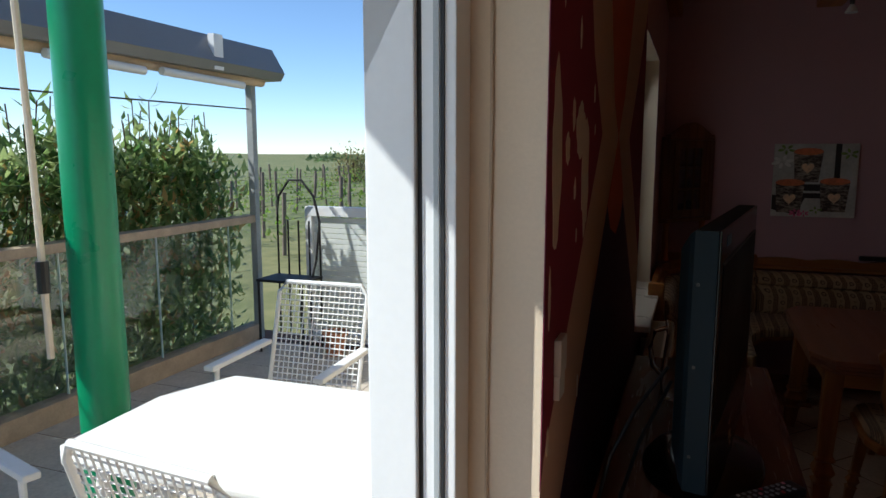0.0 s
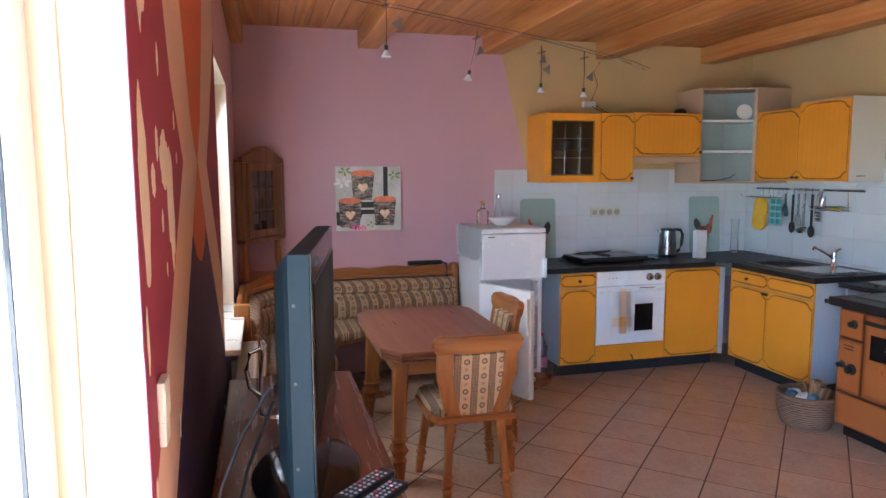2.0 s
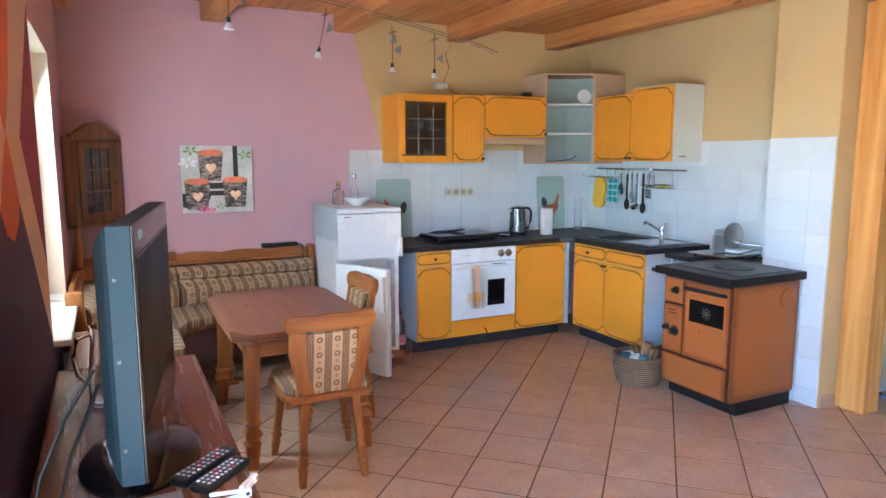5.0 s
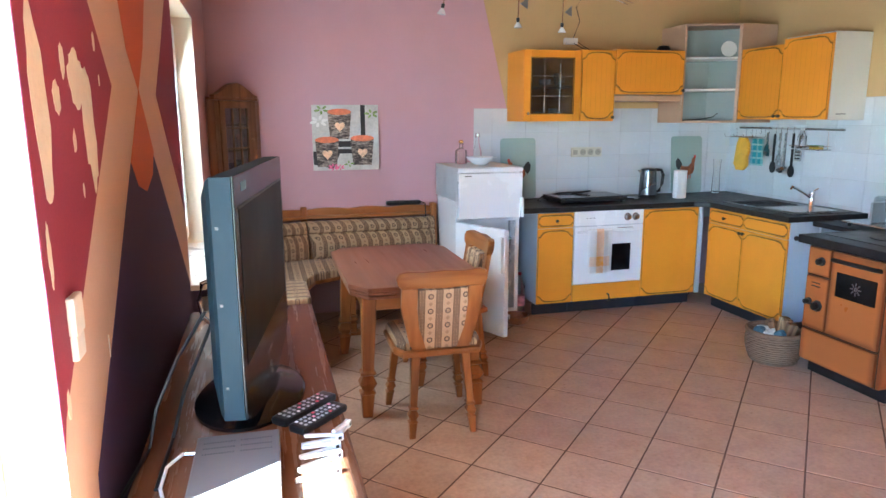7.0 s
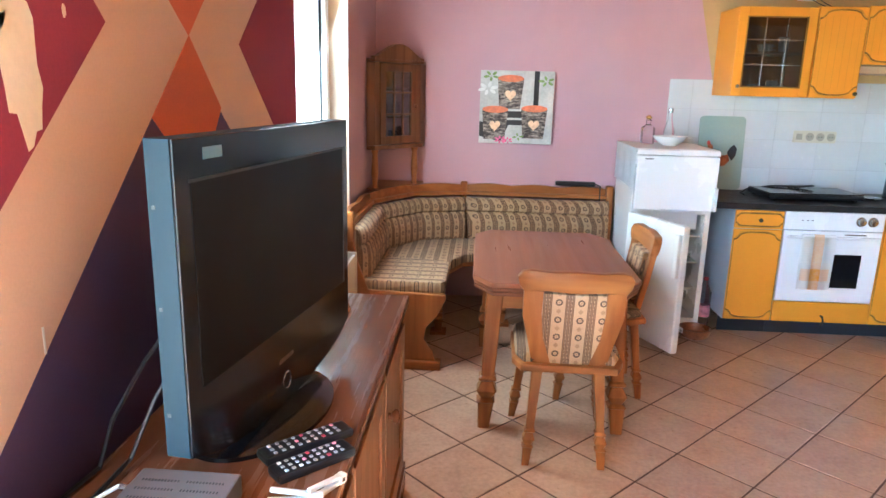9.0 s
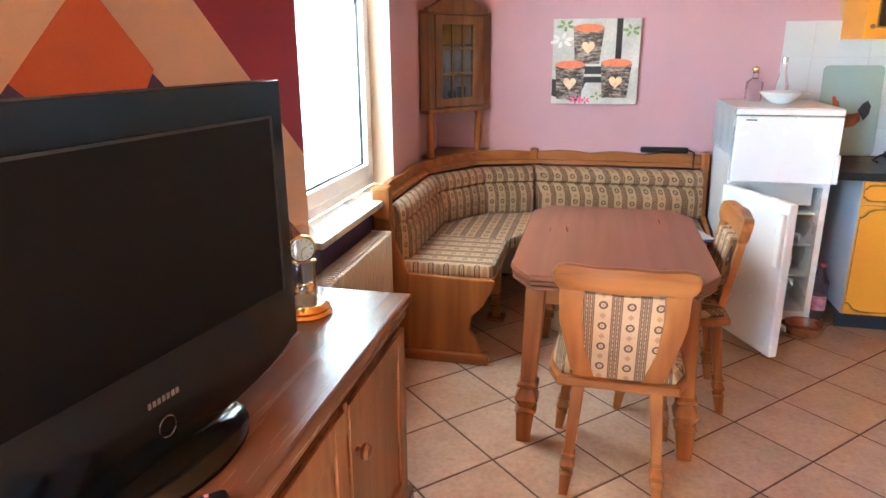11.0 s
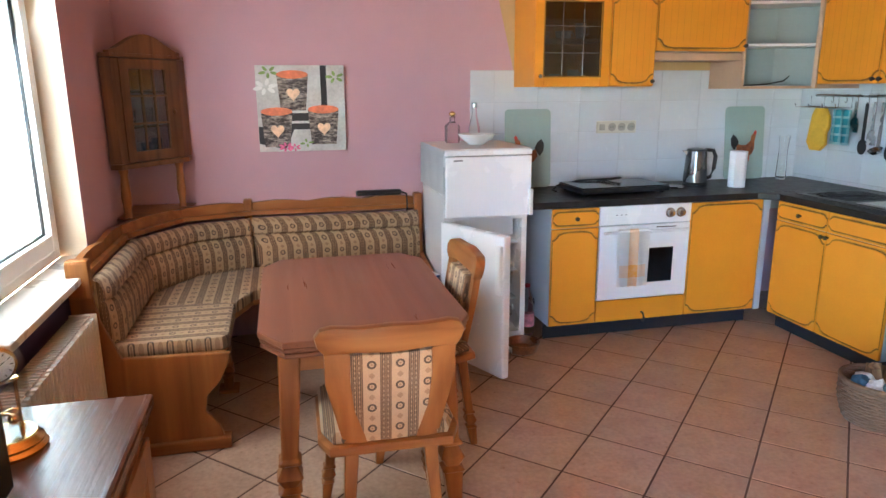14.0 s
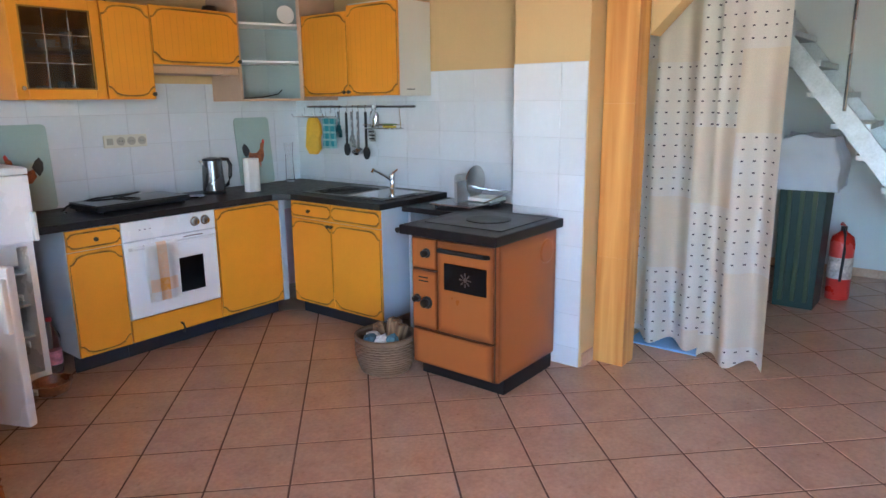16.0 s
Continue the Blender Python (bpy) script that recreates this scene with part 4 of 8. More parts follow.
def utensil(name, label, yy, head, mat, top=1.39, length=0.2, hx=-0.062):
    u = thing(name, label, "utensil", "hanging kitchen utensils", pose(1.80 + hx, yy, top))
    part("handle", B(-0.004, 0.004, -0.011, 0.011, -length, 0, bevel=0.003), mat, u)
    if head == "ladle":
        part("bowl", lathe(bmesh.new(), [(0.008, -0.03), (0.03, -0.022), (0.042, 0), (0.040, 0), (0.028, -0.018), (0.006, -0.026)], 0, 0, 20), mat, u, "", True).matrix_basis = pose(-0.02, 0, -length - 0.01, 0, -25)
    elif head == "spatula":
        part("blade", prism(bmesh.new(), [(-0.02, 0), (0.02, 0), (0.032, -0.03), (0.032, -0.09), (-0.032, -0.09), (-0.032, -0.03)], "x", -0.002, 0.002), mat, u).matrix_basis = pose(0, 0, -length)
    elif head == "spoon":
        part("scoop", prism(bmesh.new(), [(0.032 * math.cos(a), -0.045 + 0.048 * math.sin(a)) for a in [i * math.pi / 8 for i in range(16)]], "x", -0.004, 0.004, bevel=0.0015), mat, u).matrix_basis = pose(0, 0, -length)
    elif head == "grater":
        part("blade", B(-0.003, 0.003, -0.035, 0.035, -0.11, 0, bevel=0.001), STEEL, u).matrix_basis = pose(0, 0, -length)
        for i in range(4):
            part("slot", B(-0.0042, -0.0032, -0.025, 0.025, -0.095 + i * 0.024, -0.085 + i * 0.024), BLACKPL, u).matrix_basis = pose(0, 0, -length)
    return u


utensil("skimmer", "black nylon skimmer hanging on the rail", -0.64, "spoon", BLACKPL, length=0.22)
utensil("spatula", "steel spatula hanging on the rail", -0.56, "spatula", STEEL, 1.40, 0.10)
utensil("serving_spatula", "large steel spatula hanging on the rail", -0.70, "spatula", STEEL, 1.40, 0.17)
utensil("ladle", "steel soup ladle hanging on the rail", -0.76, "ladle", STEEL, 1.40, 0.27)
utensil("grater", "flat steel grater hanging on the rail", -0.90, "grater", STEEL, 1.40, 0.10)
utensil("serving_spoon", "black serving spoon hanging on the rail", -0.84, "spoon", BLACKPL, 1.40, 0.25)
og = thing("oven_glove", "yellow oven glove hanging from the wire rack", "glove", at=pose(1.69, -0.33, 1.36) @ Matrix.Diagonal((1, 1.3, 1.2, 1)))
bm = prism(bmesh.new(), [(-0.03, 0), (0.03, 0), (0.05, -0.04), (0.06, -0.12), (0.07, -0.19), (0.04, -0.235), (-0.02, -0.235), (-0.055, -0.20), (-0.05, -0.14), (-0.065, -0.10), (-0.06, -0.05)], "x", -0.014, 0.014, bevel=0.006)
part("mitt", bm, plain("yellow_rubber", (0.72, 0.42, 0.03), 0.6, var=0.12, big=20, bump=0.1), og)
part("loop", tube(bmesh.new(), [(0, -0.01, 0), (0, 0, 0.03), (0, 0.01, 0)], 0.003, 6), WHITEPL, og)
dc = thing("dish_cloth", "turquoise checked dish cloth hanging from the rack", "cloth", at=pose(1.69, -0.50, 1.35) @ TURN_R @ Matrix.Diagonal((1.2, 1, 1.1, 1)))
part("fall", hanging(bmesh.new(), -0.06, 0.07, -0.20, 0, 0, 0.012), cloth_mat("turquoise_cloth", (0.10, 0.42, 0.48), (0.55, 0.75, 0.72), 0.05, 0.05), dc, "", True)
# food slicer on the low shelf
fs_ = thing("food_slicer", "grey steel food slicer with an upright blade", "slicer", at=pose(1.55, -1.90, 0.829))
part("base_plate", B(-0.19, 0.17, -0.16, 0.17, 0.02, 0.034, bevel=0.004), STEEL, fs_)
for fx in (-0.15, 0.13):
    for fy in (-0.13, 0.14):
        part("foot", lathe(bmesh.new(), [(0.012, 0), (0.012, 0.02)], fx, fy, 8), RUBBER, fs_)
part("carriage", B(-0.02, 0.14, -0.18, 0.06, 0.04, 0.062, bevel=0.004), WHITEPL, fs_)
part("motor_housing", B(0.02, 0.15, 0.02, 0.14, 0.035, 0.19, bevel=0.02), plain("slicer_grey", (0.35, 0.37, 0.38), 0.4), fs_)
bl = lathe(bmesh.new(), [(0.10, 0), (0.10, 0.008), (0.03, 0.014)], n=32)
bmesh.ops.rotate(bl, matrix=Matrix.Rotation(radians(90), 3, "X"), verts=bl.verts)
bmesh.ops.translate(bl, vec=(0.06, 0.0, 0.15), verts=bl.verts)
part("blade", bl, STEEL, fs_, "round steel blade", True)
part("fence_plate", B(-0.14, 0.0, -0.005, 0.0, 0.04, 0.17, bevel=0.012), plain("slicer_plate", (0.4, 0.42, 0.42), 0.35, 0.6), fs_)
part("rail", tube(bmesh.new(), [(-0.1, -0.18, 0.05), (0.16, -0.2, 0.09), (0.16, 0.05, 0.09)], 0.005, 8), CHROME, fs_, "", True)

# wood-fired cooker
st = thing("wood_stove", "brown enamelled wood-fired cooker with a black top", "stove")
part("plinth", B(0.885, 1.37, -2.595, -2.06, 0.002, 0.085, bevel=0.004), BLACK_EN, st)
part("body", B(0.815, 1.385, -2.605, -2.055, 0.086, 0.800, bevel=0.014), EN_SIDE, st)
part("cooking_top", B(0.745, 1.40, -2.635, -2.03, 0.802, 0.852, bevel=0.008), BLACK_EN, st, "black steel cooking top")
part("top_plate", B(0.87, 1.33, -2.58, -2.10, 0.8525, 0.857, bevel=0.002), plain("cast_top", (0.03, 0.027, 0.025), 0.35, 0.3, var=0.4, big=8), st)
part("top_lid", lathe(bmesh.new(), [(0.12, 0.857), (0.12, 0.861), (0.10, 0.862)], 1.10, -2.35, 32), BLACK_EN, st)


def stove_plate(name, y0, y1, z0, z1, lbl=""):
    d_ = part(name, B(0.793, 0.816, y0, y1, z0, z1, bevel=0.006), EN_FRONT, st, lbl)
    bm_ = bmesh.new()
    for a in ((y0 - 0.004, y1 + 0.004, z0 - 0.004, z0), (y0 - 0.004, y1 + 0.004, z1, z1 + 0.004), (y0 - 0.004, y0, z0, z1), (y1, y1 + 0.004, z0, z1)):
        box(bm_, 0.8125, 0.8145, *a)
    part("gap_line", bm_, BLACK_EN, d_, "dark gap round the door")
    return d_


def stove_knob(y, z, r, parent):
    k_ = lathe(bmesh.new(), [(r * 1.3, 0), (r * 1.3, 0.004), (r * 0.8, 0.008), (r, 0.022), (r * 0.85, 0.034), (r * 0.3, 0.036)], n=20)
    bmesh.ops.rotate(k_, matrix=Matrix.Rotation(radians(-90), 3, "Y"), verts=k_.verts)
    bmesh.ops.translate(k_, vec=(0.794, y, z), verts=k_.verts)
    return part("knob", k_, BLACKPL, parent, "black round knob", True)


d1 = stove_plate("ash_flap", -2.235, -2.075, 0.625, 0.785)
stove_knob(-2.175, 0.71, 0.020, d1)
d2 = stove_plate("fire_door", -2.235, -2.075, 0.30, 0.615)
stove_knob(-2.11, 0.46, 0.017, d2)
stove_knob(-2.175, 0.445, 0.026, d2)
for zz in (0.555, 0.575):
    part("air_slot", B(0.790, 0.7935, -2.18, -2.12, zz, zz + 0.006), BLACK_EN, d2)
d3 = stove_plate("oven_door", -2.585, -2.245, 0.30, 0.785)
part("handle", tube(bmesh.new(), [(0.80, -2.27, 0.735), (0.762, -2.275, 0.742), (0.762, -2.555, 0.742), (0.80, -2.56, 0.735)], 0.012, 8), BLACKPL, d3, "black handle bar", True)
pane_ = part("window", B(0.788, 0.794, -2.55, -2.29, 0.535, 0.675, bevel=0.003), GLOSSBLACK, d3, "black glass with a small white sun emblem")
for i in range(8):
    a = i * math.pi / 4
    q = B(-0.0012, 0.0012, -0.004, 0.004, 0.016, 0.037)
    bmesh.ops.rotate(q, matrix=Matrix.Rotation(a, 3, "X"), verts=q.verts)
    bmesh.ops.translate(q, vec=(0.787, -2.425, 0.605), verts=q.verts)
    part("ray", q, STEEL, pane_)
q = lathe(bmesh.new(), [(0.013, 0), (0.013, 0.0015)], n=14)
bmesh.ops.rotate(q, matrix=Matrix.Rotation(radians(-90), 3, "Y"), verts=q.verts)
bmesh.ops.translate(q, vec=(0.788, -2.425, 0.605), verts=q.verts)
part("emblem_disc", q, STEEL, pane_)
stove_plate("fuel_drawer", -2.585, -2.075, 0.10, 0.29)
fl = lathe(bmesh.new(), [(0.065, 0), (0.065, 0.006), (0.058, 0.009), (0.01, 0.009)], n=32)
bmesh.ops.rotate(fl, matrix=Matrix.Rotation(radians(90), 3, "X"), verts=fl.verts)
bmesh.ops.translate(fl, vec=(1.27, -2.606, 0.69), verts=fl.verts)
part("flue_cap", fl, BROWN_EN, st, "round cover of the flue opening")
part("rail", tube(bmesh.new(), [(0.735, -2.035, 0.825), (0.725, -2.035, 0.825)], 0.014, 10), DARKMETAL, st, "", True)

# basket with firewood and paper
bk = thing("wicker_basket", "round wicker basket filled with firewood and paper", "basket", at=pose(0.80, -1.86, 0.002))
bm = bmesh.new()
for i in range(13):
    z = 0.012 + i * 0.0145
    r = 0.13 + 0.035 * math.sin(min(1, z / 0.14) * math.pi / 2) - max(0, z - 0.14) * 0.1
    tube(bm, [((r + 0.003 * (-1) ** (k + i)) * math.cos(2 * math.pi * k / 40), (r + 0.003 * (-1) ** (k + i)) * math.sin(2 * math.pi * k / 40), z) for k in range(40)], 0.0085, 6, True)
WICKER = plain("wicker", (0.17, 0.10, 0.055), 0.8, var=0.25, big=15, fine=120, bump=0.3)
part("weave", bm, WICKER, bk, "woven wicker wall", True)
part("bottom", lathe(bmesh.new(), [(0.135, 0.0), (0.135, 0.012)], n=24), WICKER, bk)
part("rim", tube(bmesh.new(), [(0.165 * math.cos(2 * math.pi * k / 32), 0.165 * math.sin(2 * math.pi * k / 32), 0.198) for k in range(32)], 0.012, 8, True), WICKER, bk, "", True)
BARK = wood("firewood_bark", (0.10, 0.05, 0.025), (0.42, 0.25, 0.12), "z", 0.85, 40, 6, 0.5)
for i, (a, b, c_, ro, l) in enumerate(((0.05, -0.02, 0.03, 12, 0.22), (0.09, 0.04, 0.03, -14, 0.22), (0.02, 0.06, 0.03, 18, 0.20), (0.10, -0.06, 0.03, 8, 0.23), (0.06, 0.02, 0.04, -8, 0.23))):
    lg = thing("firewood_log", "split firewood log standing in the wicker basket", "log", "firewood in the basket", pose(0.80 + a * 0.7, -1.86 + b, c_ + 0.01, ro, ro * 0.7, i * 50))
    part("billet", prism(bmesh.new(), [(-0.03, -0.02), (0.025, -0.028), (0.035, 0.01), (0.0, 0.032), (-0.03, 0.015)], "z", 0, l, bevel=0.004), BARK, lg)
for i, (a, b, col) in enumerate(((-0.06, -0.03, (0.75, 0.75, 0.75)), (-0.085, 0.03, (0.05, 0.12, 0.18)), (-0.045, 0.05, (0.6, 0.62, 0.6)), (-0.03, -0.07, (0.1, 0.2, 0.24)))):
    pp = thing("crumpled_paper", "crumpled newspaper and packaging in the wicker basket", "paper", "paper in the basket", pose(0.80 + a, -1.86 + b, 0.185))
    bm = bmesh.new()
    bmesh.ops.create_icosphere(bm, subdivisions=2, radius=0.045)
    for v in bm.verts:
        v.co *= 1 + 0.45 * noise.noise(v.co * 40 + Vector((i * 7, 0, 0)))
        v.co.z *= 0.8
    part("wad", bm, plain("paper_wad", col, 0.8, var=0.25, big=40), pp)


# ---- dining corner ----
def turned_leg(h, w):
    """A square leg with turned beads low down, from the floor up: sections of half-widths and heights."""
    return [(w * 0.70, 0.0), (w * 0.95, h * 0.19), (w * 1.12, h * 0.20), (w * 0.66, h * 0.222), (w * 0.85, h * 0.24), (w * 1.22, h * 0.28), (w * 0.70, h * 0.345), (w * 1.10, h * 0.36), (w * 1.06, h * 0.375), (w * 0.80, h * 0.39), (w * 1.05, h)]


def leg_mesh(h, w, lean_x=0.0, lean_y=0.0):
    bm = bmesh.new()
    secs = []
    for r, z in turned_leg(h, w):
        ox, oy = lean_x * (1 - z / h), lean_y * (1 - z / h)
        c = r * 0.82
        secs.append([(ox + r, oy - c, z), (ox + r, oy + c, z), (ox + c, oy + r, z), (ox - c, oy + r, z), (ox - r, oy + c, z), (ox - r, oy - c, z), (ox - c, oy - r, z), (ox + c, oy - r, z)])
    return loft(bm, secs)


tb = thing("dining_table", "rustic oak extending dining table with turned legs", "table", at=pose(-1.535, -1.48, 0))
TOPPTS = [(-0.372, -0.43), (-0.29, -0.56), (0.29, -0.56), (0.372, -0.43), (0.372, 0.43), (0.29, 0.56), (-0.29, 0.56), (-0.372, 0.43)]
part("tabletop", prism(bmesh.new(), TOPPTS, "z", 0.678, 0.700, bevel=0.006), TABLETOP, tb, "reddish-brown veneered tabletop")
for i in range(2):
    part("extension_leaf", prism(bmesh.new(), [(x * (0.985 - 0.006 * i), y * (0.985 - 0.006 * i)) for x, y in TOPPTS], "z", 0.658 - i * 0.020, 0.6765 - i * 0.020, bevel=0.007), TABLETOP, tb)
bm = bmesh.new()
for a in ((-0.29, 0.29, -0.465, -0.44), (-0.29, 0.29, 0.44, 0.465), (-0.30, -0.275, -0.44, 0.44), (0.275, 0.30, -0.44, 0.44)):
    box(bm, *a, 0.56, 0.637)
part("apron", bm, OAK_X, tb)
for sx in (-1, 1):
    for sy in (-1, 1):
        part("leg", leg_mesh(0.637, 0.037, sx * 0.03, sy * 0.06), OAK, tb).matrix_basis = pose(sx * 0.27, sy * 0.435, 0)
bmag = thing("magazine", "folded magazine with a blue cover on the bench seat", "magazine", at=pose(-1.10, -0.62, 0.49, 0, 0, 20))
part("cover", B(-0.08, 0.08, -0.11, 0.11, 0, 0.012, bevel=0.002), plain("blue_print", (0.06, 0.12, 0.3), 0.35, var=0.5, big=20), bmag)
part("page_block", B(-0.078, 0.082, -0.108, 0.112, 0.0125, 0.016), WHITEPL, bmag)


def chair(label, at):
    """Faces +y: the backrest stands at -y."""
    c = thing("dining_chair", label, "chair", "chairs round the table", at)
    seat_pts = [(-0.20, -0.20), (0.20, -0.20), (0.235, -0.12), (0.235, 0.18), (0.19, 0.225), (-0.19, 0.225), (-0.235, 0.18), (-0.235, -0.12)]
    part("seat_frame", prism(bmesh.new(), seat_pts, "z", 0.405, 0.437, bevel=0.010), OAK_X, c)
    bm_ = bmesh.new()
    secs = []
    for s, z in ((0.98, 0.438), (1.0, 0.452), (0.95, 0.475), (0.80, 0.487)):
        secs.append([(x * s * 0.95, y * s * 0.95 + 0.012, z) for x, y in seat_pts])
    part("seat_cushion", loft(bm_, secs), FAB_CSEAT, c, "striped upholstered seat", True)
    for sx in (-1, 1):
        part("leg", leg_mesh(0.405, 0.021, sx * 0.045, 0.05), OAK, c).matrix_basis = pose(sx * 0.17, 0.165, 0)
        part("leg", leg_mesh(0.405, 0.021, sx * 0.03, -0.05), OAK, c).matrix_basis = pose(sx * 0.135, -0.155, 0)
    # backrest frame: two curved stiles and a broad crest rail, leaning back
    lean = 0.16

    def board(pts, y0, y1, mat, name, lbl="", bev=0.006):
        b_ = prism(bmesh.new(), pts, "y", y0, y1, bevel=bev)
        for k in range(-5, 6):
            bmesh.ops.bisect_plane(b_, geom=b_.verts[:] + b_.edges[:] + b_.faces[:], plane_co=(k * 0.039 + 0.0007, 0, 0), plane_no=(1, 0, 0))
        for v in b_.verts:
            v.co.y -= lean * (v.co.z - 0.43) * 1.0 - 0.02 * (v.co.x / 0.2) ** 2
        return part(name, b_, mat, c, lbl, True)
    for s in (-1, 1):
        pts = [(s * 0.075, 0.432), (s * 0.155, 0.432), (s * 0.180, 0.55), (s * 0.205, 0.66), (s * 0.205, 0.78), (s * 0.125, 0.78), (s * 0.128, 0.68), (s * 0.115, 0.56), (s * 0.085, 0.47)]
        board(pts if s > 0 else pts[::-1], -0.185, -0.155, OAK, "stile")
    crest = [(-0.205, 0.775), (-0.225, 0.80), (-0.232, 0.835), (-0.215, 0.862), (-0.18, 0.872), (-0.10, 0.868), (0.0, 0.874), (0.10, 0.868), (0.18, 0.872), (0.215, 0.862), (0.232, 0.835), (0.225, 0.80), (0.205, 0.775), (0.12, 0.782), (0.0, 0.776), (-0.12, 0.782)]
    board(crest[::-1], -0.19, -0.15, OAK_X, "crest_rail", "", 0.010)
    pad = [(-0.085, 0.442), (0.085, 0.442), (0.118, 0.56), (0.128, 0.68), (0.124, 0.772), (-0.124, 0.772), (-0.128, 0.68), (-0.118, 0.56)]
    board(pad, -0.184, -0.158, FAB_CHAIR, "back_pad", "striped upholstered back panel", 0.004)
    pad2 = [(x * 0.98, 0.445 + (z - 0.442) * 0.985) for x, z in pad]
    board(pad2, -0.158, -0.128, FAB_CHAIR, "back_cushion", "", 0.012)
    for o_ in c.children:
        if o_.name.startswith("leg"):
            o_.location.x *= 0.92
        else:
            o_.data.transform(Matrix.Diagonal((0.96, 1, 1, 1)))
        if o_.name.startswith(("stile", "crest_rail", "back_pad", "back_cushion")):
            o_.data.transform(Matrix.Translation((0, 0, 0.43)) @ Matrix.Diagonal((1, 1, 0.925, 1)) @ Matrix.Translation((0, 0, -0.43)))
    return c


ch = chair("rustic oak dining chair with striped upholstery at the table end", pose(-1.505, -2.08, 0, 0, 0, -1))
ch2 = copy_thing(ch, pose(-1.262, -1.455, 0, 0, 0, 91))
ch2["label"] = "rustic oak dining chair with striped upholstery beside the open fridge"

# corner bench: long wing, short wing and upholstered corner
bn = thing("corner_bench", "rustic oak corner bench with striped upholstery", "bench")
X0, XS = -2.60, -2.06       # back and front of the short wing
seat = [(-2.56, -1.345), (-2.07, -1.345), (-2.06, -1.30), (-2.06, -0.86), (-1.98, -0.66), (-1.80, -0.56), (-1.60, -0.53), (-0.99, -0.53), (-0.99, -0.12), (-2.30, -0.12), (-2.56, -0.40)]
part("seat_board", prism(bmesh.new(), seat, "z", 0.395, 0.425, bevel=0.008), OAK_Y, bn)


def cushion(pts, z0, z1, mat, name):
    cx, cy = sum(p[0] for p in pts) / len(pts), sum(p[1] for p in pts) / len(pts)
    secs = [[(cx + (x - cx) * s, cy + (y - cy) * s, z) for x, y in pts] for s, z in ((0.985, z0), (1.0, z0 + 0.012), (1.0, z1 - 0.02), (0.975, z1 - 0.006), (0.90, z1))]
    return part(name, loft(bmesh.new(), secs), mat, bn, "striped upholstered seat", True)


def grid_line(a, b, n):
    return [(a[0] + (b[0] - a[0]) * i / n, a[1] + (b[1] - a[1]) * i / n) for i in range(n)]


cushion([(-2.52, -1.335), (-2.08, -1.335), (-2.055, -1.30), (-2.055, -0.87), (-2.10, -0.84), (-2.52, -0.80)], 0.426, 0.488, FAB_SEATY, "seat_cushion")
cushion([(-2.52, -0.795), (-2.10, -0.835), (-2.05, -0.85), (-1.98, -0.67), (-1.80, -0.575), (-1.62, -0.545), (-1.60, -0.50), (-1.62, -0.16), (-2.28, -0.16), (-2.52, -0.42)], 0.426, 0.482, FAB_SEATX, "corner_cushion")
cushion([(-1.595, -0.525), (-1.00, -0.525), (-1.00, -0.16), (-1.595, -0.16)], 0.426, 0.485, FAB_SEATX, "seat_cushion")


def back_panel(a, b, name):
    """A leaning two-roll back cushion between the plan points a and b."""
    a, b = Vector((*a, 0)), Vector((*b, 0))
    d = (b - a).normalized()
    nrm = Vector((d.y, -d.x, 0))           # to the room

    prof = [(0.115, 0.47), (0.135, 0.50), (0.135, 0.60), (0.115, 0.655), (0.095, 0.668), (0.110, 0.68), (0.112, 0.715), (0.09, 0.752), (0.06, 0.764), (0.03, 0.755), (0.045, 0.66), (0.075, 0.47)]
    n = 14
    secs = []
    for i in range(n + 1):
        e = 1 - 0.25 * (1 if i in (0, n) else 0)
        p = a + (b - a) * i / n
        wob = 0.004 * math.sin(i * 2.1)
        secs.append([tuple(p + nrm * (o * e + wob) + Vector((0, 0, z))) for o, z in prof])
    return part(name, loft(bmesh.new(), secs), FAB_BACK, bn, "striped two-roll back cushion", True)


back_panel((-2.60, -1.32), (-2.60, -0.55), "back_cushion")
back_panel((-2.60, -0.545), (-2.36, -0.20), "back_cushion")
back_panel((-2.355, -0.195), (-2.01, -0.075), "back_cushion")
back_panel((-1.985, -0.065), (-0.99, -0.065), "back_cushion")


def crest(a, b, name, waves=2):
    a, b = Vector((*a, 0)), Vector((*b, 0))
    n = 36
    d = (b - a).normalized()
    nrm = Vector((d.y, -d.x, 0))
    top = [0.836 + 0.014 * abs(math.sin(math.pi * waves * i / n)) for i in range(n + 1)]
    secs = []
    for i in range(n + 1):
        p = a + (b - a) * i / n
        secs.append([tuple(p + nrm * 0.005 + Vector((0, 0, 0.752))), tuple(p + nrm * 0.060 + Vector((0, 0, 0.770))), tuple(p + nrm * 0.055 + Vector((0, 0, 0.79))),
                     tuple(p + nrm * 0.035 + Vector((0, 0, 0.795))), tuple(p + nrm * 0.032 + Vector((0, 0, top[i]))), tuple(p + nrm * 0.005 + Vector((0, 0, top[i])))])
    return part(name, loft(bmesh.new(), secs), OAK_X, bn)


crest((-1.99, -0.01), (-1.0, -0.01), "crest_rail", 3)
crest((-2.38, -0.14), (-2.01, -0.015), "crest_rail", 1)
crest((-2.625, -0.55), (-2.385, -0.145), "crest_rail", 1)
crest((-2.625, -1.31), (-2.625, -0.56), "crest_rail", 2)


def post_piece(x0, x1, y0, y1, z0, z1, name="end_post"):
    return part(name, B(x0, x1, y0, y1, z0, z1, bevel=0.012), OAK, bn)


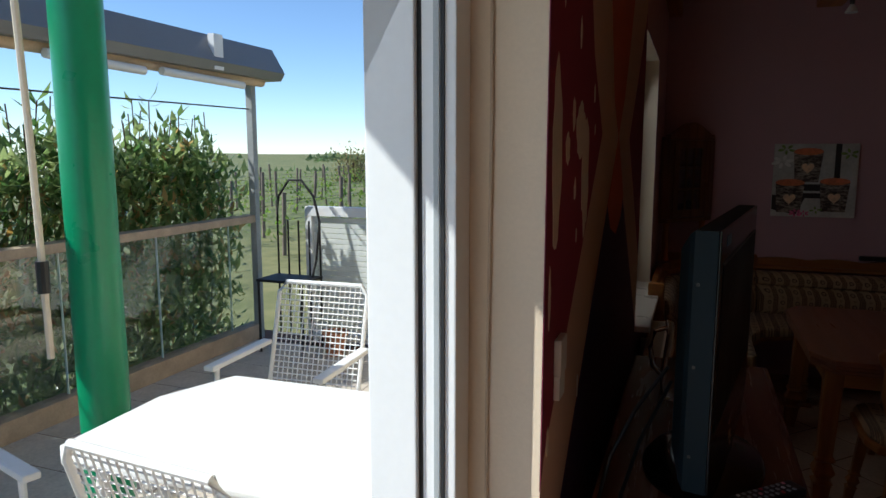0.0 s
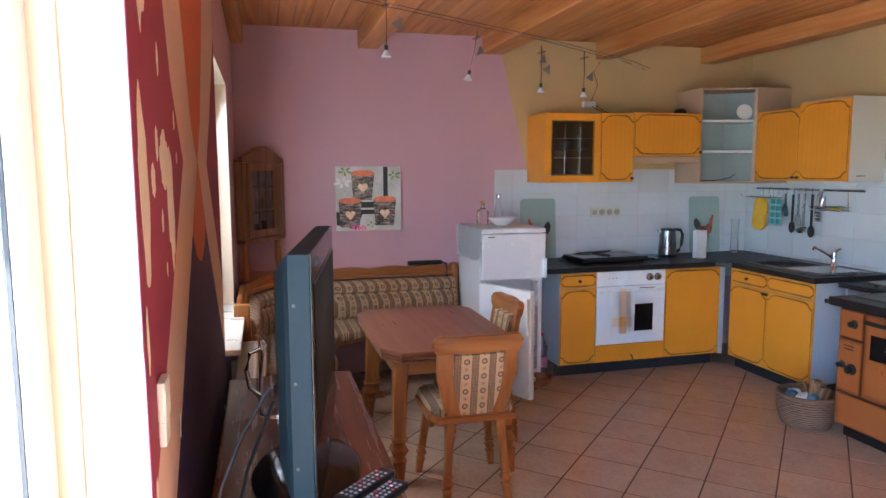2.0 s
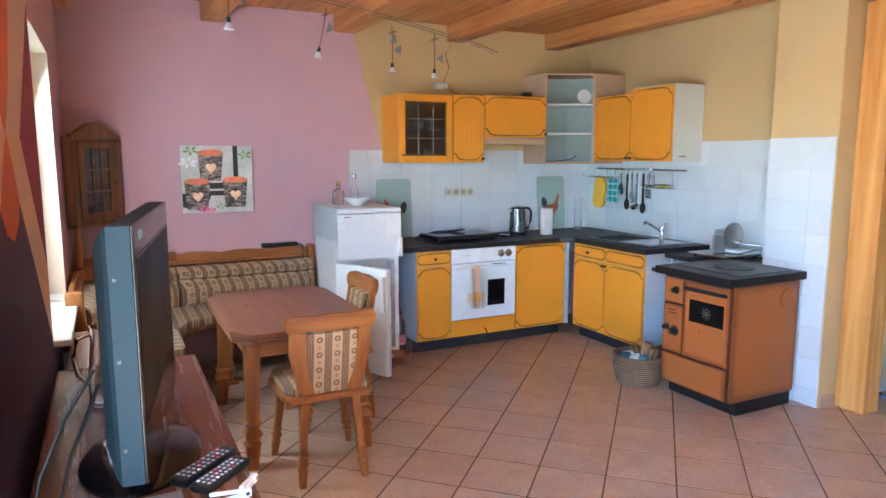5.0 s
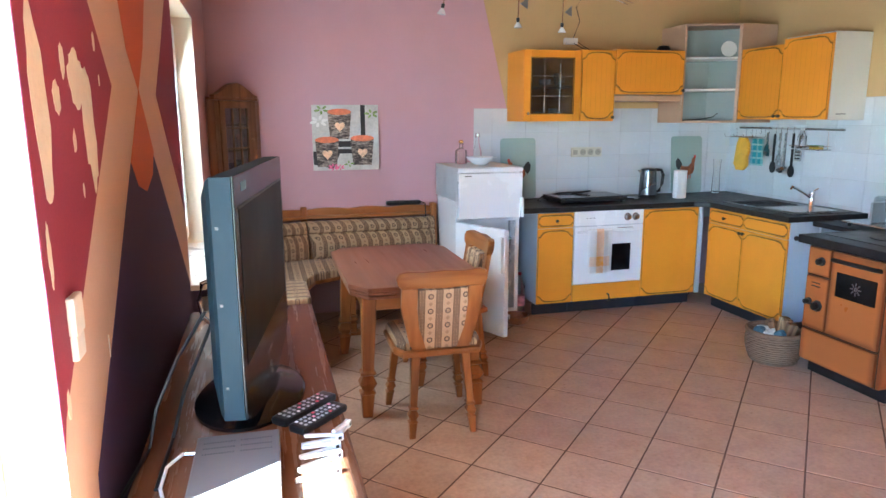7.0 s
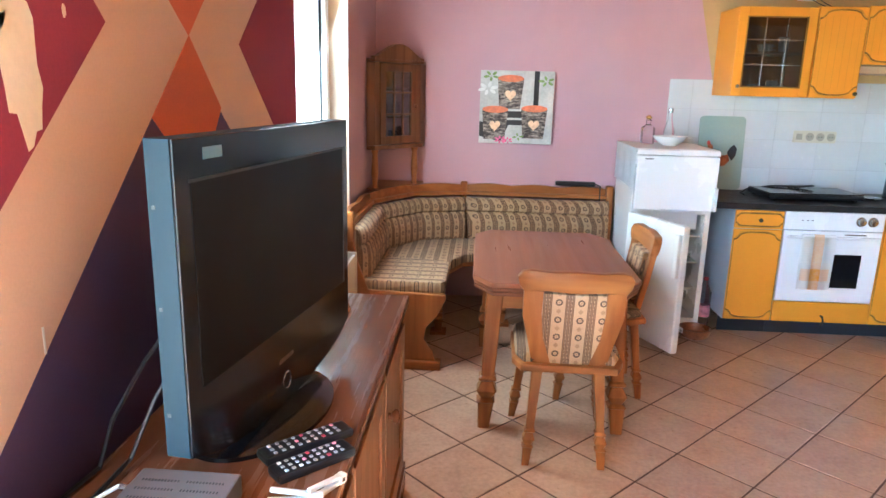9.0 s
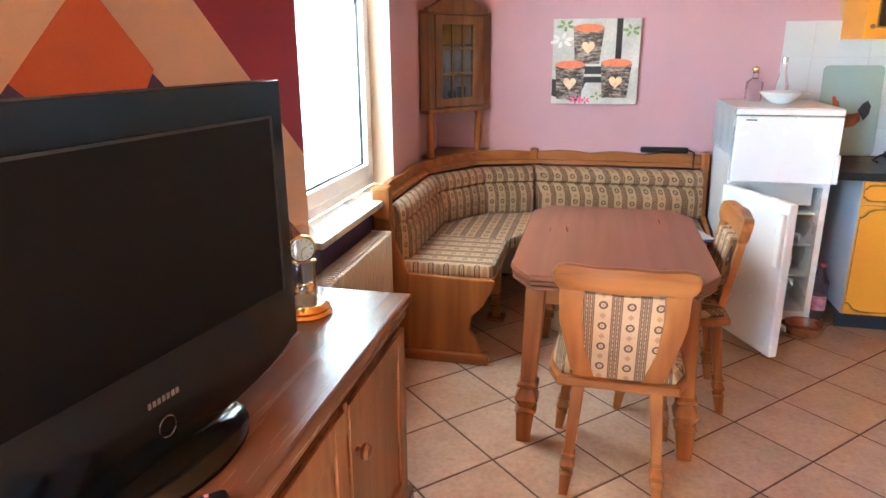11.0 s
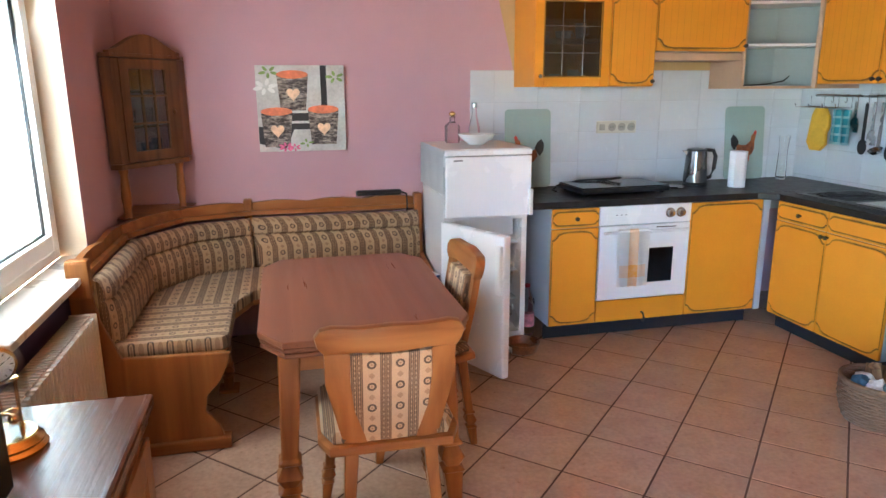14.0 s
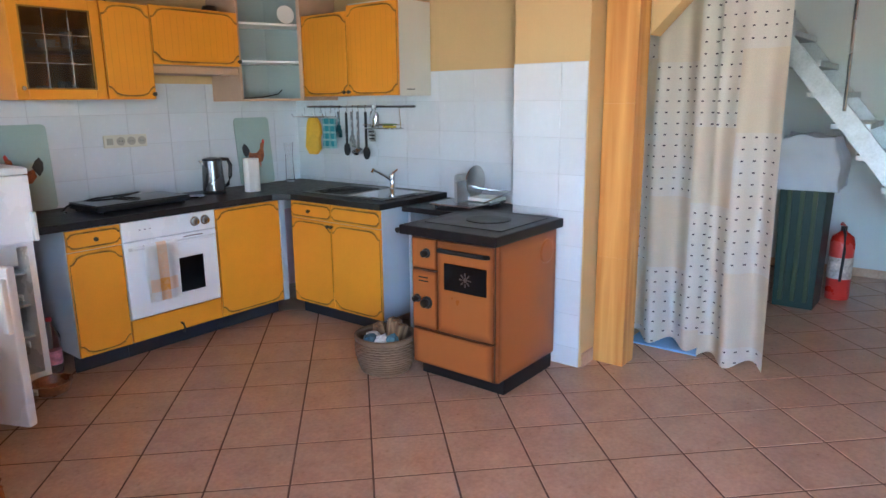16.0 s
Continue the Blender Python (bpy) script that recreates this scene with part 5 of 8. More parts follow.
post_piece(-2.03, -1.98, -0.06, -0.005, 0.42, 0.862, "back_post")
pr = [(-0.14, 0.0), (-0.005, 0.0), (-0.005, 0.848), (-0.03, 0.858), (-0.065, 0.85), (-0.08, 0.80), (-0.105, 0.62), (-0.135, 0.50), (-0.45, 0.45), (-0.50, 0.43), (-0.50, 0.40), (-0.40, 0.33), (-0.34, 0.26), (-0.40, 0.20), (-0.33, 0.12), (-0.36, 0.05), (-0.36, 0.0)]
part("end_cap", B(-1.005, -0.955, -0.085, -0.005, 0.43, 0.862, bevel=0.014), OAK, bn)
part("end_panel", prism(bmesh.new(), pr, "x", -0.99, -0.962, bevel=0.006), OAK, bn, "shaped oak end panel")
# near end panel of the short wing: curved edge, foot board
pe = [(-2.60, 0.05), (-2.10, 0.05), (-2.115, 0.10), (-2.165, 0.17), (-2.155, 0.24), (-2.10, 0.30), (-2.07, 0.36), (-2.05, 0.40), (-2.05, 0.425), (-2.47, 0.44), (-2.53, 0.60), (-2.55, 0.74), (-2.555, 0.80), (-2.57, 0.835), (-2.605, 0.845), (-2.63, 0.83), (-2.63, 0.05)]
part("end_panel", prism(bmesh.new(), pe, "y", -1.375, -1.347, bevel=0.006), OAK, bn, "shaped oak end panel")
part("arm_block", B(-2.632, -2.545, -1.385, -1.325, 0.70, 0.86, bevel=0.016), OAK, bn)
part("foot_board", B(-2.62, -2.07, -1.40, -1.33, 0.002, 0.05, bevel=0.008), OAK_X, bn)
part("front_board", B(-2.20, -2.175, -1.346, -0.75, 0.20, 0.394), OAK_Y, bn)
part("front_board", B(-1.75, -0.99, -0.50, -0.475, 0.22, 0.394), OAK_X, bn)
for px, py in ((-2.12, -0.80), (-1.72, -0.60)):
    part("leg", leg_mesh(0.395, 0.026), OAK, bn).matrix_basis = pose(px, py, 0)
    part("foot_board", B(px - 0.05, px + 0.05, py - 0.05, py + 0.05, 0.0, 0.02, bevel=0.005), OAK_X, bn)
# battery lamp lying on the crest rail
tl = thing("handheld_torch", "black handheld lamp lying on the bench crest", "torch", at=pose(-1.22, -0.032, 0.840))
part("casing", B(-0.14, 0.14, -0.022, 0.022, 0.012, 0.045, bevel=0.012), BLACKPL, tl)
part("strap", tube(bmesh.new(), [(0.14, -0.01, 0.03), (0.17, -0.03, 0.02), (0.165, -0.075, -0.06), (0.16, -0.09, -0.14)], 0.005, 6), BLACKPL, tl, "", True)
part("plug", lathe(bmesh.new(), [(0.018, -0.20), (0.024, -0.18), (0.018, -0.14)], 0.16, -0.098, 12), BLACKPL, tl, "", True)

# corner display cabinet above the bench
cc = thing("corner_display_cabinet", "small dark oak corner cabinet with a glazed arched door", "cabinet")
A_, B_ = (-2.635, -0.445), (-2.225, -0.012)          # where the sides meet the walls
F0, F1 = (-2.585, -0.445), (-2.325, -0.10)           # front corners


def diag(u, off=0.0):
    """A point along the front, u from 0 to 1, off in front of it."""
    dx, dy = F1[0] - F0[0], F1[1] - F0[1]
    l = math.hypot(dx, dy)
    return (F0[0] + dx * u + dy / l * off, F0[1] + dy * u - dx / l * off)


plan = [(-2.635, -0.012), (-2.635, -0.445), F0, F1, (-2.295, -0.012)]
for z0, z1 in ((1.10, 1.128), (1.655, 1.675)):
    s = 1.02
    part("end_board", prism(bmesh.new(), [plan[0], plan[1], diag(-0.03, 0.02), diag(1.03, 0.02), plan[4]], "z", z0, z1, bevel=0.004), DARKOAK, cc)
part("shelf", prism(bmesh.new(), [(-2.63, -0.02), (-2.63, -0.43), diag(0, -0.02), diag(1, -0.02), (-2.31, -0.02)], "z", 1.30, 1.312), DARKOAK, cc)
part("shelf", prism(bmesh.new(), [(-2.63, -0.02), (-2.63, -0.43), diag(0, -0.02), diag(1, -0.02), (-2.31, -0.02)], "z", 1.48, 1.492), DARKOAK, cc)
part("side_panel", prism(bmesh.new(), [plan[1], F0, (F0[0], F0[1] + 0.012), (plan[1][0], plan[1][1] + 0.012)], "z", 1.129, 1.654), DARKOAK, cc)
part("side_panel", prism(bmesh.new(), [F1, plan[4], (plan[4][0] - 0.012, plan[4][1]), (F1[0] - 0.012, F1[1])], "z", 1.129, 1.654), DARKOAK, cc)


def front_strip(u0, u1, z0, z1, o0, o1, mat, name, parent, lbl=""):
    return part(name, prism(bmesh.new(), [diag(u0, o0), diag(u1, o0), diag(u1, o1), diag(u0, o1)], "z", z0, z1, bevel=0.003), mat, parent, lbl)


front_strip(0.0, 0.10, 1.129, 1.654, -0.015, 0.005, DARKOAK, "stile", cc)
front_strip(0.90, 1.0, 1.129, 1.654, -0.015, 0.005, DARKOAK, "stile", cc)
dr = front_strip(0.105, 0.22, 1.132, 1.652, -0.008, 0.012, DARKOAK, "door", cc)
front_strip(0.78, 0.895, 1.132, 1.652, -0.008, 0.012, DARKOAK, "door_stile", dr)
front_strip(0.22, 0.78, 1.132, 1.185, -0.008, 0.012, DARKOAK, "door_rail", dr)
front_strip(0.22, 0.78, 1.60, 1.652, -0.008, 0.012, DARKOAK, "door_rail", dr)
for u in (0.40, 0.59):
    front_strip(u, u + 0.02, 1.185, 1.60, -0.003, 0.009, DARKOAK, "glazing_bar", dr)
for z in (1.32, 1.46):
    front_strip(0.22, 0.78, z, z + 0.012, -0.002, 0.0085, DARKOAK, "glazing_bar", dr)
front_strip(0.22, 0.78, 1.185, 1.60, 0.0, 0.002, pane_glass("cabinet_pane", (0.75, 0.76, 0.74), 0.10), "pane", dr, "glass pane")
kx, ky = diag(0.86, 0.02)
part("knob", lathe(bmesh.new(), [(0.004, 1.365), (0.011, 1.372), (0.011, 1.385), (0.004, 1.392)], kx, ky, 10), DARKOAK, dr, "", True)
# arched crest over the door
bm = bmesh.new()
n = 18
up = [(i / n, 1.676 + 0.085 * max(0, math.sin(math.pi * i / n)) ** 1.6 + 0.012) for i in range(n + 1)]
lo_ = [bm.verts.new((*diag(u * 1.06 - 0.03, 0.02), 1.676)) for u, _ in up]
hi_ = [bm.verts.new((*diag(u * 1.06 - 0.03, 0.02), z)) for u, z in up]
lo2 = [bm.verts.new((*diag(u * 1.06 - 0.03, -0.02), 1.676)) for u, _ in up]
hi2 = [bm.verts.new((*diag(u * 1.06 - 0.03, -0.02), z)) for u, z in up]
for i in range(n):
    bm.faces.new((lo_[i], lo_[i + 1], hi_[i + 1], hi_[i]))
    bm.faces.new((lo2[i], hi2[i], hi2[i + 1], lo2[i + 1]))
    bm.faces.new((hi_[i], hi_[i + 1], hi2[i + 1], hi2[i]))
bm.faces.new((lo_[0], hi_[0], hi2[0], lo2[0]))
bm.faces.new((lo_[n], lo2[n], hi2[n], hi_[n]))
part("crest", bm, DARKOAK, cc, "arched crest board")
for u in (0.06, 0.94):
    px, py = diag(u, -0.02)
    part("column", lathe(bmesh.new(), [(0.022, 0.845), (0.022, 0.86), (0.017, 0.87), (0.025, 0.95), (0.018, 1.07), (0.024, 1.085), (0.024, 1.0995)], px, py, 14), OAK, cc, "turned oak column", True)
part("foot_shelf", prism(bmesh.new(), [(-2.635, -0.012), (-2.635, -0.445), diag(-0.03, 0.015), diag(1.03, 0.015), plan[4]], "z", 0.845, 0.849), OAK_X, cc)
for u, z, h, col in ((0.3, 1.129, 0.10, (0.10, 0.25, 0.55)), (0.55, 1.129, 0.09, (0.10, 0.25, 0.55)), (0.72, 1.129, 0.11, (0.12, 0.28, 0.5)), (0.35, 1.313, 0.08, (0.6, 0.6, 0.6)), (0.62, 1.313, 0.09, (0.6, 0.6, 0.6)), (0.5, 1.493, 0.09, (0.55, 0.55, 0.5))):
    px, py = diag(u, -0.07)
    gl = thing("drinking_glass", "small drinking glass standing in the corner cabinet", "glass", "glasses in the corner cabinet", pose(px, py, z))
    part("tumbler", lathe(bmesh.new(), [(0.022, 0), (0.028, h), (0.025, h), (0.02, 0.006)], n=14), pane_glass("tinted_tumbler", shade(col, 1.5), 0.12) if col[2] > col[0] * 2 else CLEAR, gl, "", True)

# canvas print
pc = thing("canvas_print", "square canvas print of three birch-bark candle cups", "picture", at=pose(-1.660, -0.004, 1.383))
part("canvas", B(-0.2535, 0.2535, -0.020, 0.0, -0.2475, 0.2475, bevel=0.002), plain("pale_print_ground", (0.58, 0.58, 0.54), 0.6, var=0.25, big=7), pc)
BIRCH, nt, p = _mat("birch_bark_print")
f = _noise(nt, _coords(nt, (1.0, 1, 3.2)), 22.0, 6, 0.7)
nt.links.new(_ramp(nt, f, (0.05, 0.035, 0.03), (0.50, 0.42, 0.34), 0.44, 0.64), p.inputs["Base Color"])
DARKP = plain("dark_print", (0.035, 0.03, 0.03), 0.6, var=0.3)
CUPIN = plain("orange_print", (0.75, 0.22, 0.10), 0.6, var=0.25, big=20)
GLOWP = plain("candle_glow_print", (0.85, 0.60, 0.38), 0.6, var=0.2, big=30)
PINKP = plain("pink_petal_print", (0.75, 0.15, 0.30), 0.6, var=0.3, big=40)
GREENP = plain("leaf_print", (0.22, 0.33, 0.10), 0.6, var=0.4, big=30)
WHITEP = plain("white_petal_print", (0.78, 0.78, 0.74), 0.6, var=0.1, big=20)


def flat(name, pts, lift, mat, lbl=""):
    return part(name, prism(bmesh.new(), pts, "y", -0.020 - lift, -0.0195), mat, pc, lbl)


flat("dark_bar", [(0.115, -0.02), (0.15, -0.02), (0.15, 0.246), (0.115, 0.246)], 0.0006, DARKP)
flat("dark_bar", [(-0.07, -0.12), (0.10, -0.12), (0.10, -0.085), (-0.07, -0.085)], 0.0006, DARKP)
flat("dark_bar", [(-0.08, -0.07), (0.09, -0.07), (0.09, -0.025), (-0.08, -0.025)], 0.0006, DARKP)
flat("shadow_corner", [(-0.252, -0.20), (-0.10, -0.235), (-0.05, -0.12), (-0.252, -0.10)], 0.0005, DARKP)
for cx, cz in ((-0.045, 0.095), (-0.145, -0.115), (0.125, -0.105)):
    flat("cup_body", [(cx - 0.075, cz - 0.105), (cx + 0.07, cz - 0.105), (cx + 0.09, cz + 0.10), (cx - 0.09, cz + 0.10)], 0.0010, BIRCH, "birch-bark candle cup")
    flat("cup_mouth", [(cx + 0.09 * math.cos(a), cz + 0.10 + 0.024 * math.sin(a)) for a in [i * math.pi / 12 for i in range(24)]], 0.0014, CUPIN, "glowing orange cup mouth")
    heart = []
    for i in range(28):
        a = 2 * math.pi * i / 28
        heart.append((cx + 0.0024 * 16 * math.sin(a) ** 3, cz - 0.01 + 0.0026 * (13 * math.cos(a) - 5 * math.cos(2 * a) - 2 * math.cos(3 * a) - math.cos(4 * a))))
    flat("heart", heart[::-1], 0.0018, GLOWP, "pale orange heart cut-out")


def petals(name, cx, cz, r, n, mat, lift):
    for i in range(n):
        a = 2 * math.pi * i / n + cx * 9
        px, pz = cx + r * math.cos(a), cz + r * 0.6 * math.sin(a)
        flat(name, [(px + r * 0.62 * math.cos(b) * math.cos(a) - r * 0.26 * math.sin(b) * math.sin(a), pz + r * 0.62 * math.cos(b) * math.sin(a) * 0.7 + r * 0.26 * math.sin(b) * math.cos(a)) for b in [k * math.pi / 5 for k in range(10)]], lift + i * 0.00003, mat)


petals("petal", -0.10, -0.222, 0.028, 7, PINKP, 0.0020)
petals("petal", -0.05, -0.225, 0.022, 6, PINKP, 0.0021)
petals("white_petal", -0.20, 0.125, 0.045, 6, WHITEP, 0.0007)
petals("leaf", -0.18, 0.21, 0.035, 5, GREENP, 0.0008)
petals("leaf", 0.20, 0.18, 0.035, 5, GREENP, 0.0008)
petals("leaf", 0.02, -0.20, 0.025, 4, GREENP, 0.0019)

# fridge with its lower door ajar
fr = thing("fridge", "white fridge-freezer with its lower door standing open", "fridge")
part("top_board", B(-0.948, -0.452, -0.655, -0.06, 1.142, 1.172, bevel=0.006), ENAMEL, fr)
for nm, a in (("side_wall", (-0.945, -0.915, -0.60, -0.06, 0.05, 1.14)), ("side_wall", (-0.485, -0.455, -0.60, -0.06, 0.05, 1.14)), ("back_wall", (-0.915, -0.485, -0.09, -0.06, 0.05, 1.14)),
              ("bottom", (-0.915, -0.485, -0.60, -0.09, 0.05, 0.10)), ("freezer_body", (-0.915, -0.485, -0.60, -0.09, 0.775, 1.14))):
    part(nm, B(*a), ENAMEL, fr)
ud = part("freezer_door", B(-0.945, -0.455, -0.662, -0.604, 0.805, 1.138, bevel=0.008), ENAMEL, fr)
part("handle", B(-0.475, -0.452, -0.690, -0.64, 0.81, 0.955, bevel=0.008), WHITEPL, ud)
part("badge", B(-0.90, -0.85, -0.6635, -0.6615, 1.115, 1.121), DARKMETAL, ud)
for z in (0.28, 0.45, 0.62):
    part("wire_shelf", B(-0.912, -0.488, -0.55, -0.10, z, z + 0.012, bevel=0.003), plain("clear_shelf", (0.6, 0.65, 0.65), 0.2), fr)
part("freezer_box", B(-0.90, -0.50, -0.50, -0.12, 0.66, 0.77, bevel=0.006), WHITEPL, fr)
for fx in (-0.92, -0.48):
    part("foot", lathe(bmesh.new(), [(0.018, 0.002), (0.018, 0.05)], fx, -0.56, 10), BLACKPL, fr)
    part("foot", lathe(bmesh.new(), [(0.018, 0.002), (0.018, 0.05)], fx, -0.12, 10), BLACKPL, fr)
fd = part("fridge_door", B(0.0, 0.50, -0.045, 0.0, 0.055, 0.797, bevel=0.010), ENAMEL, fr, "open lower door")
fd.matrix_basis = pose(-0.940, -0.668, 0, 0, 0, -65)
part("handle", B(0.455, 0.492, -0.068, -0.015, 0.50, 0.75, bevel=0.010), WHITEPL, fd)
part("inner_liner", B(0.03, 0.46, 0.0005, 0.012, 0.09, 0.77, bevel=0.005), WHITEPL, fd)
for z in (0.12, 0.36, 0.58):
    part("door_rack", B(0.05, 0.44, 0.013, 0.075, z, z + 0.05, bevel=0.006), pane_glass("rack_plastic", (0.85, 0.88, 0.88), 0.15), fd)
    part("rack_bar", B(0.05, 0.44, 0.076, 0.080, z + 0.03, z + 0.06), WHITEPL, fd)
for i, (zx, zz, col) in enumerate(((-0.58, 0.462, (0.6, 0.08, 0.05)), (-0.66, 0.292, (0.7, 0.6, 0.4)), (-0.56, 0.292, (0.65, 0.65, 0.65)), (-0.60, 0.632, (0.75, 0.75, 0.72)))):
    jr = thing("food_jar", "small food jar on the fridge shelf", "jar", "food in the fridge", pose(zx, -0.40, zz))
    part("vessel", lathe(bmesh.new(), [(0.03, 0), (0.033, 0.008), (0.033, 0.07), (0.025, 0.08)], n=16), plain("jar_content", col, 0.3), jr, "", True)
    part("lid", lathe(bmesh.new(), [(0.028, 0.081), (0.028, 0.095)], n=16), WHITEPL, jr)
# cloth lying over the fridge's side
cl = thing("fridge_cloth", "white cloth hanging over the side of the fridge", "cloth")
bm = hanging(bmesh.new(), -0.30, 0.30, 0.93, 1.178, 0, 0.004, 3)
pcl = part("side_fall", bm, plain("white_linen", (0.74, 0.74, 0.74), 0.9, var=0.04, fine=250, bump=0.3), cl, "", True)
pcl.matrix_basis = pose(-0.956, -0.35, 0, 0, 0, -90)
part("top_fold", B(-0.955, -0.46, -0.648, -0.07, 1.173, 1.177, bevel=0.001), bpy.data.materials["white_linen"], cl)
# things on the fridge
dcn = thing("square_decanter", "square clear glass decanter with a stopper", "decanter", at=pose(-0.79, -0.20, 1.1775))
part("flask", loft(bmesh.new(), [[(sx * r, sy * r, z) for sx, sy in ((1, -1), (1, 1), (-1, 1), (-1, -1))] for r, z in ((0.035, 0), (0.038, 0.01), (0.038, 0.10), (0.013, 0.125), (0.013, 0.15), (0.018, 0.155))]), CLEAR, dcn)
part("stopper", lathe(bmesh.new(), [(0.010, 0.156), (0.02, 0.165), (0.02, 0.175), (0.006, 0.185)], n=14), BRASS, dcn, "", True)
gb = thing("glass_bottle", "slim clear glass bottle with a steel cap", "bottle", at=pose(-0.63, -0.12, 1.1775))
part("flask", lathe(bmesh.new(), [(0.034, 0), (0.037, 0.01), (0.035, 0.08), (0.016, 0.16), (0.014, 0.20)], n=20), CLEAR, gb, "", True)
part("cap", lathe(bmesh.new(), [(0.017, 0.201), (0.017, 0.23), (0.01, 0.233)], n=16), STEEL, gb, "", True)
wb = thing("white_bowl", "shallow white porcelain bowl on the fridge", "bowl", at=pose(-0.68, -0.34, 1.1775))
part("bowl", lathe(bmesh.new(), [(0.045, 0), (0.05, 0.004), (0.095, 0.04), (0.11, 0.06), (0.105, 0.06), (0.088, 0.044), (0.03, 0.010)], n=32), PORCELAIN, wb, "", True)
part("spout_lip", B(0.10, 0.135, -0.015, 0.015, 0.048, 0.056, bevel=0.003), PORCELAIN, wb)
# water bottle and clay bowl on the floor
wbt = thing("water_bottle", "clear plastic water bottle with a pink label", "bottle", at=pose(-0.37, -0.42, 0.002))
part("flask", lathe(bmesh.new(), [(0.038, 0), (0.044, 0.01), (0.044, 0.10), (0.040, 0.12), (0.044, 0.15), (0.044, 0.22), (0.015, 0.29), (0.014, 0.305)], n=20), CLEAR, wbt, "", True)
part("label_band", lathe(bmesh.new(), [(0.0452, 0.06), (0.0452, 0.14)], n=20), plain("pink_label", (0.65, 0.25, 0.32), 0.4, var=0.4, big=30), wbt, "", True)
part("cap", lathe(bmesh.new(), [(0.016, 0.306), (0.016, 0.325)], n=14), plain("red_cap", (0.5, 0.05, 0.08), 0.4), wbt)
cb = thing("clay_bowl", "brown glazed clay bowl on the floor by the fridge", "bowl", at=pose(-0.50, -0.70, 0.002))
part("bowl", lathe(bmesh.new(), [(0.06, 0), (0.085, 0.02), (0.10, 0.07), (0.093, 0.07), (0.078, 0.025), (0.03, 0.012)], n=28), plain("brown_glaze", (0.22, 0.08, 0.03), 0.3, var=0.5, big=15), cb, "", True)
for a in (0.4, 2.5):
    part("ear", tube(bmesh.new(), [(0.097 * math.cos(a), 0.097 * math.sin(a), 0.05), (0.125 * math.cos(a), 0.125 * math.sin(a), 0.045), (0.097 * math.cos(a + 0.35), 0.097 * math.sin(a + 0.35), 0.05)], 0.007, 6), bpy.data.materials["brown_glaze"], cb, "", True)


# ---- along the window wall ----
BLIND, nt, p = _mat("white_blind_cloth")
tl_, df_, mx_ = nt.nodes.new("ShaderNodeBsdfTranslucent"), nt.nodes.new("ShaderNodeBsdfDiffuse"), nt.nodes.new("ShaderNodeMixShader")
wc = _ramp(nt, _noise(nt, _coords(nt), 200.0, 2), (0.74, 0.74, 0.73), (0.82, 0.82, 0.81))
for q in (tl_, df_):
    nt.links.new(wc, q.inputs[0])
mx_.inputs[0].default_value = 0.45
nt.links.new(tl_.outputs[0], mx_.inputs[1])
nt.links.new(df_.outputs[0], mx_.inputs[2])
nt.links.new(mx_.outputs[0], nt.nodes["Material Output"].inputs[0])
win = thing("window_1", "white plastic tilt window with a deep plastered reveal", "window")
win["kind"] = "structure"
bm = bmesh.new()
FX0, FX1 = -2.82, -2.755
for a in ((WIN0, WIN0 + 0.06, SILL, HEAD), (WIN1 - 0.06, WIN1, SILL, HEAD), (WIN0 + 0.06, WIN1 - 0.06, SILL, SILL + 0.06), (WIN0 + 0.06, WIN1 - 0.06, HEAD - 0.06, HEAD)):
    box(bm, FX0, FX1, *a, bevel=0.004)
part("window_frame", bm, PVC, win)
bm = bmesh.new()
for a in ((WIN0 + 0.05, WIN0 + 0.12, SILL + 0.05, HEAD - 0.05), (WIN1 - 0.12, WIN1 - 0.05, SILL + 0.05, HEAD - 0.05), (WIN0 + 0.12, WIN1 - 0.12, SILL + 0.05, SILL + 0.12), (WIN0 + 0.12, WIN1 - 0.12, HEAD - 0.12, HEAD - 0.05)):
    box(bm, FX0 + 0.01, FX1 + 0.016, *a, bevel=0.005)
sa = part("sash", bm, PVC, win)
bm = bmesh.new()
for a in ((WIN0 + 0.12, WIN0 + 0.127, SILL + 0.12, HEAD - 0.12), (WIN1 - 0.127, WIN1 - 0.12, SILL + 0.12, HEAD - 0.12), (WIN0 + 0.127, WIN1 - 0.127, SILL + 0.12, SILL + 0.127), (WIN0 + 0.127, WIN1 - 0.127, HEAD - 0.127, HEAD - 0.12)):
    box(bm, -2.776, -2.764, *a)
part("gasket", bm, RUBBER, sa, "dark rubber glazing seal")
g = part("pane", B(-2.792, -2.786, WIN0 + 0.12, WIN1 - 0.12, SILL + 0.12, HEAD - 0.12), PANE, win)
g.visible_shadow = False
part("blind", B(-2.895, -2.889, WIN0 + 0.03, WIN1 - 0.03, SILL + 0.14, HEAD - 0.01), BLIND, win, "white translucent blind drawn down outside the pane")
part("handle", B(-2.738, -2.715, WIN0 + 0.07, WIN0 + 0.10, 1.40, 1.52, bevel=0.006), PVC, sa)
part("window_sill", B(-2.755, -2.575, WIN0 - 0.04, WIN1 + 0.03, SILL - 0.028, SILL, bevel=0.006), plain("cream_marble_sill", (0.68, 0.62, 0.54), 0.3, var=0.08, big=6), win, "cream stone sill")

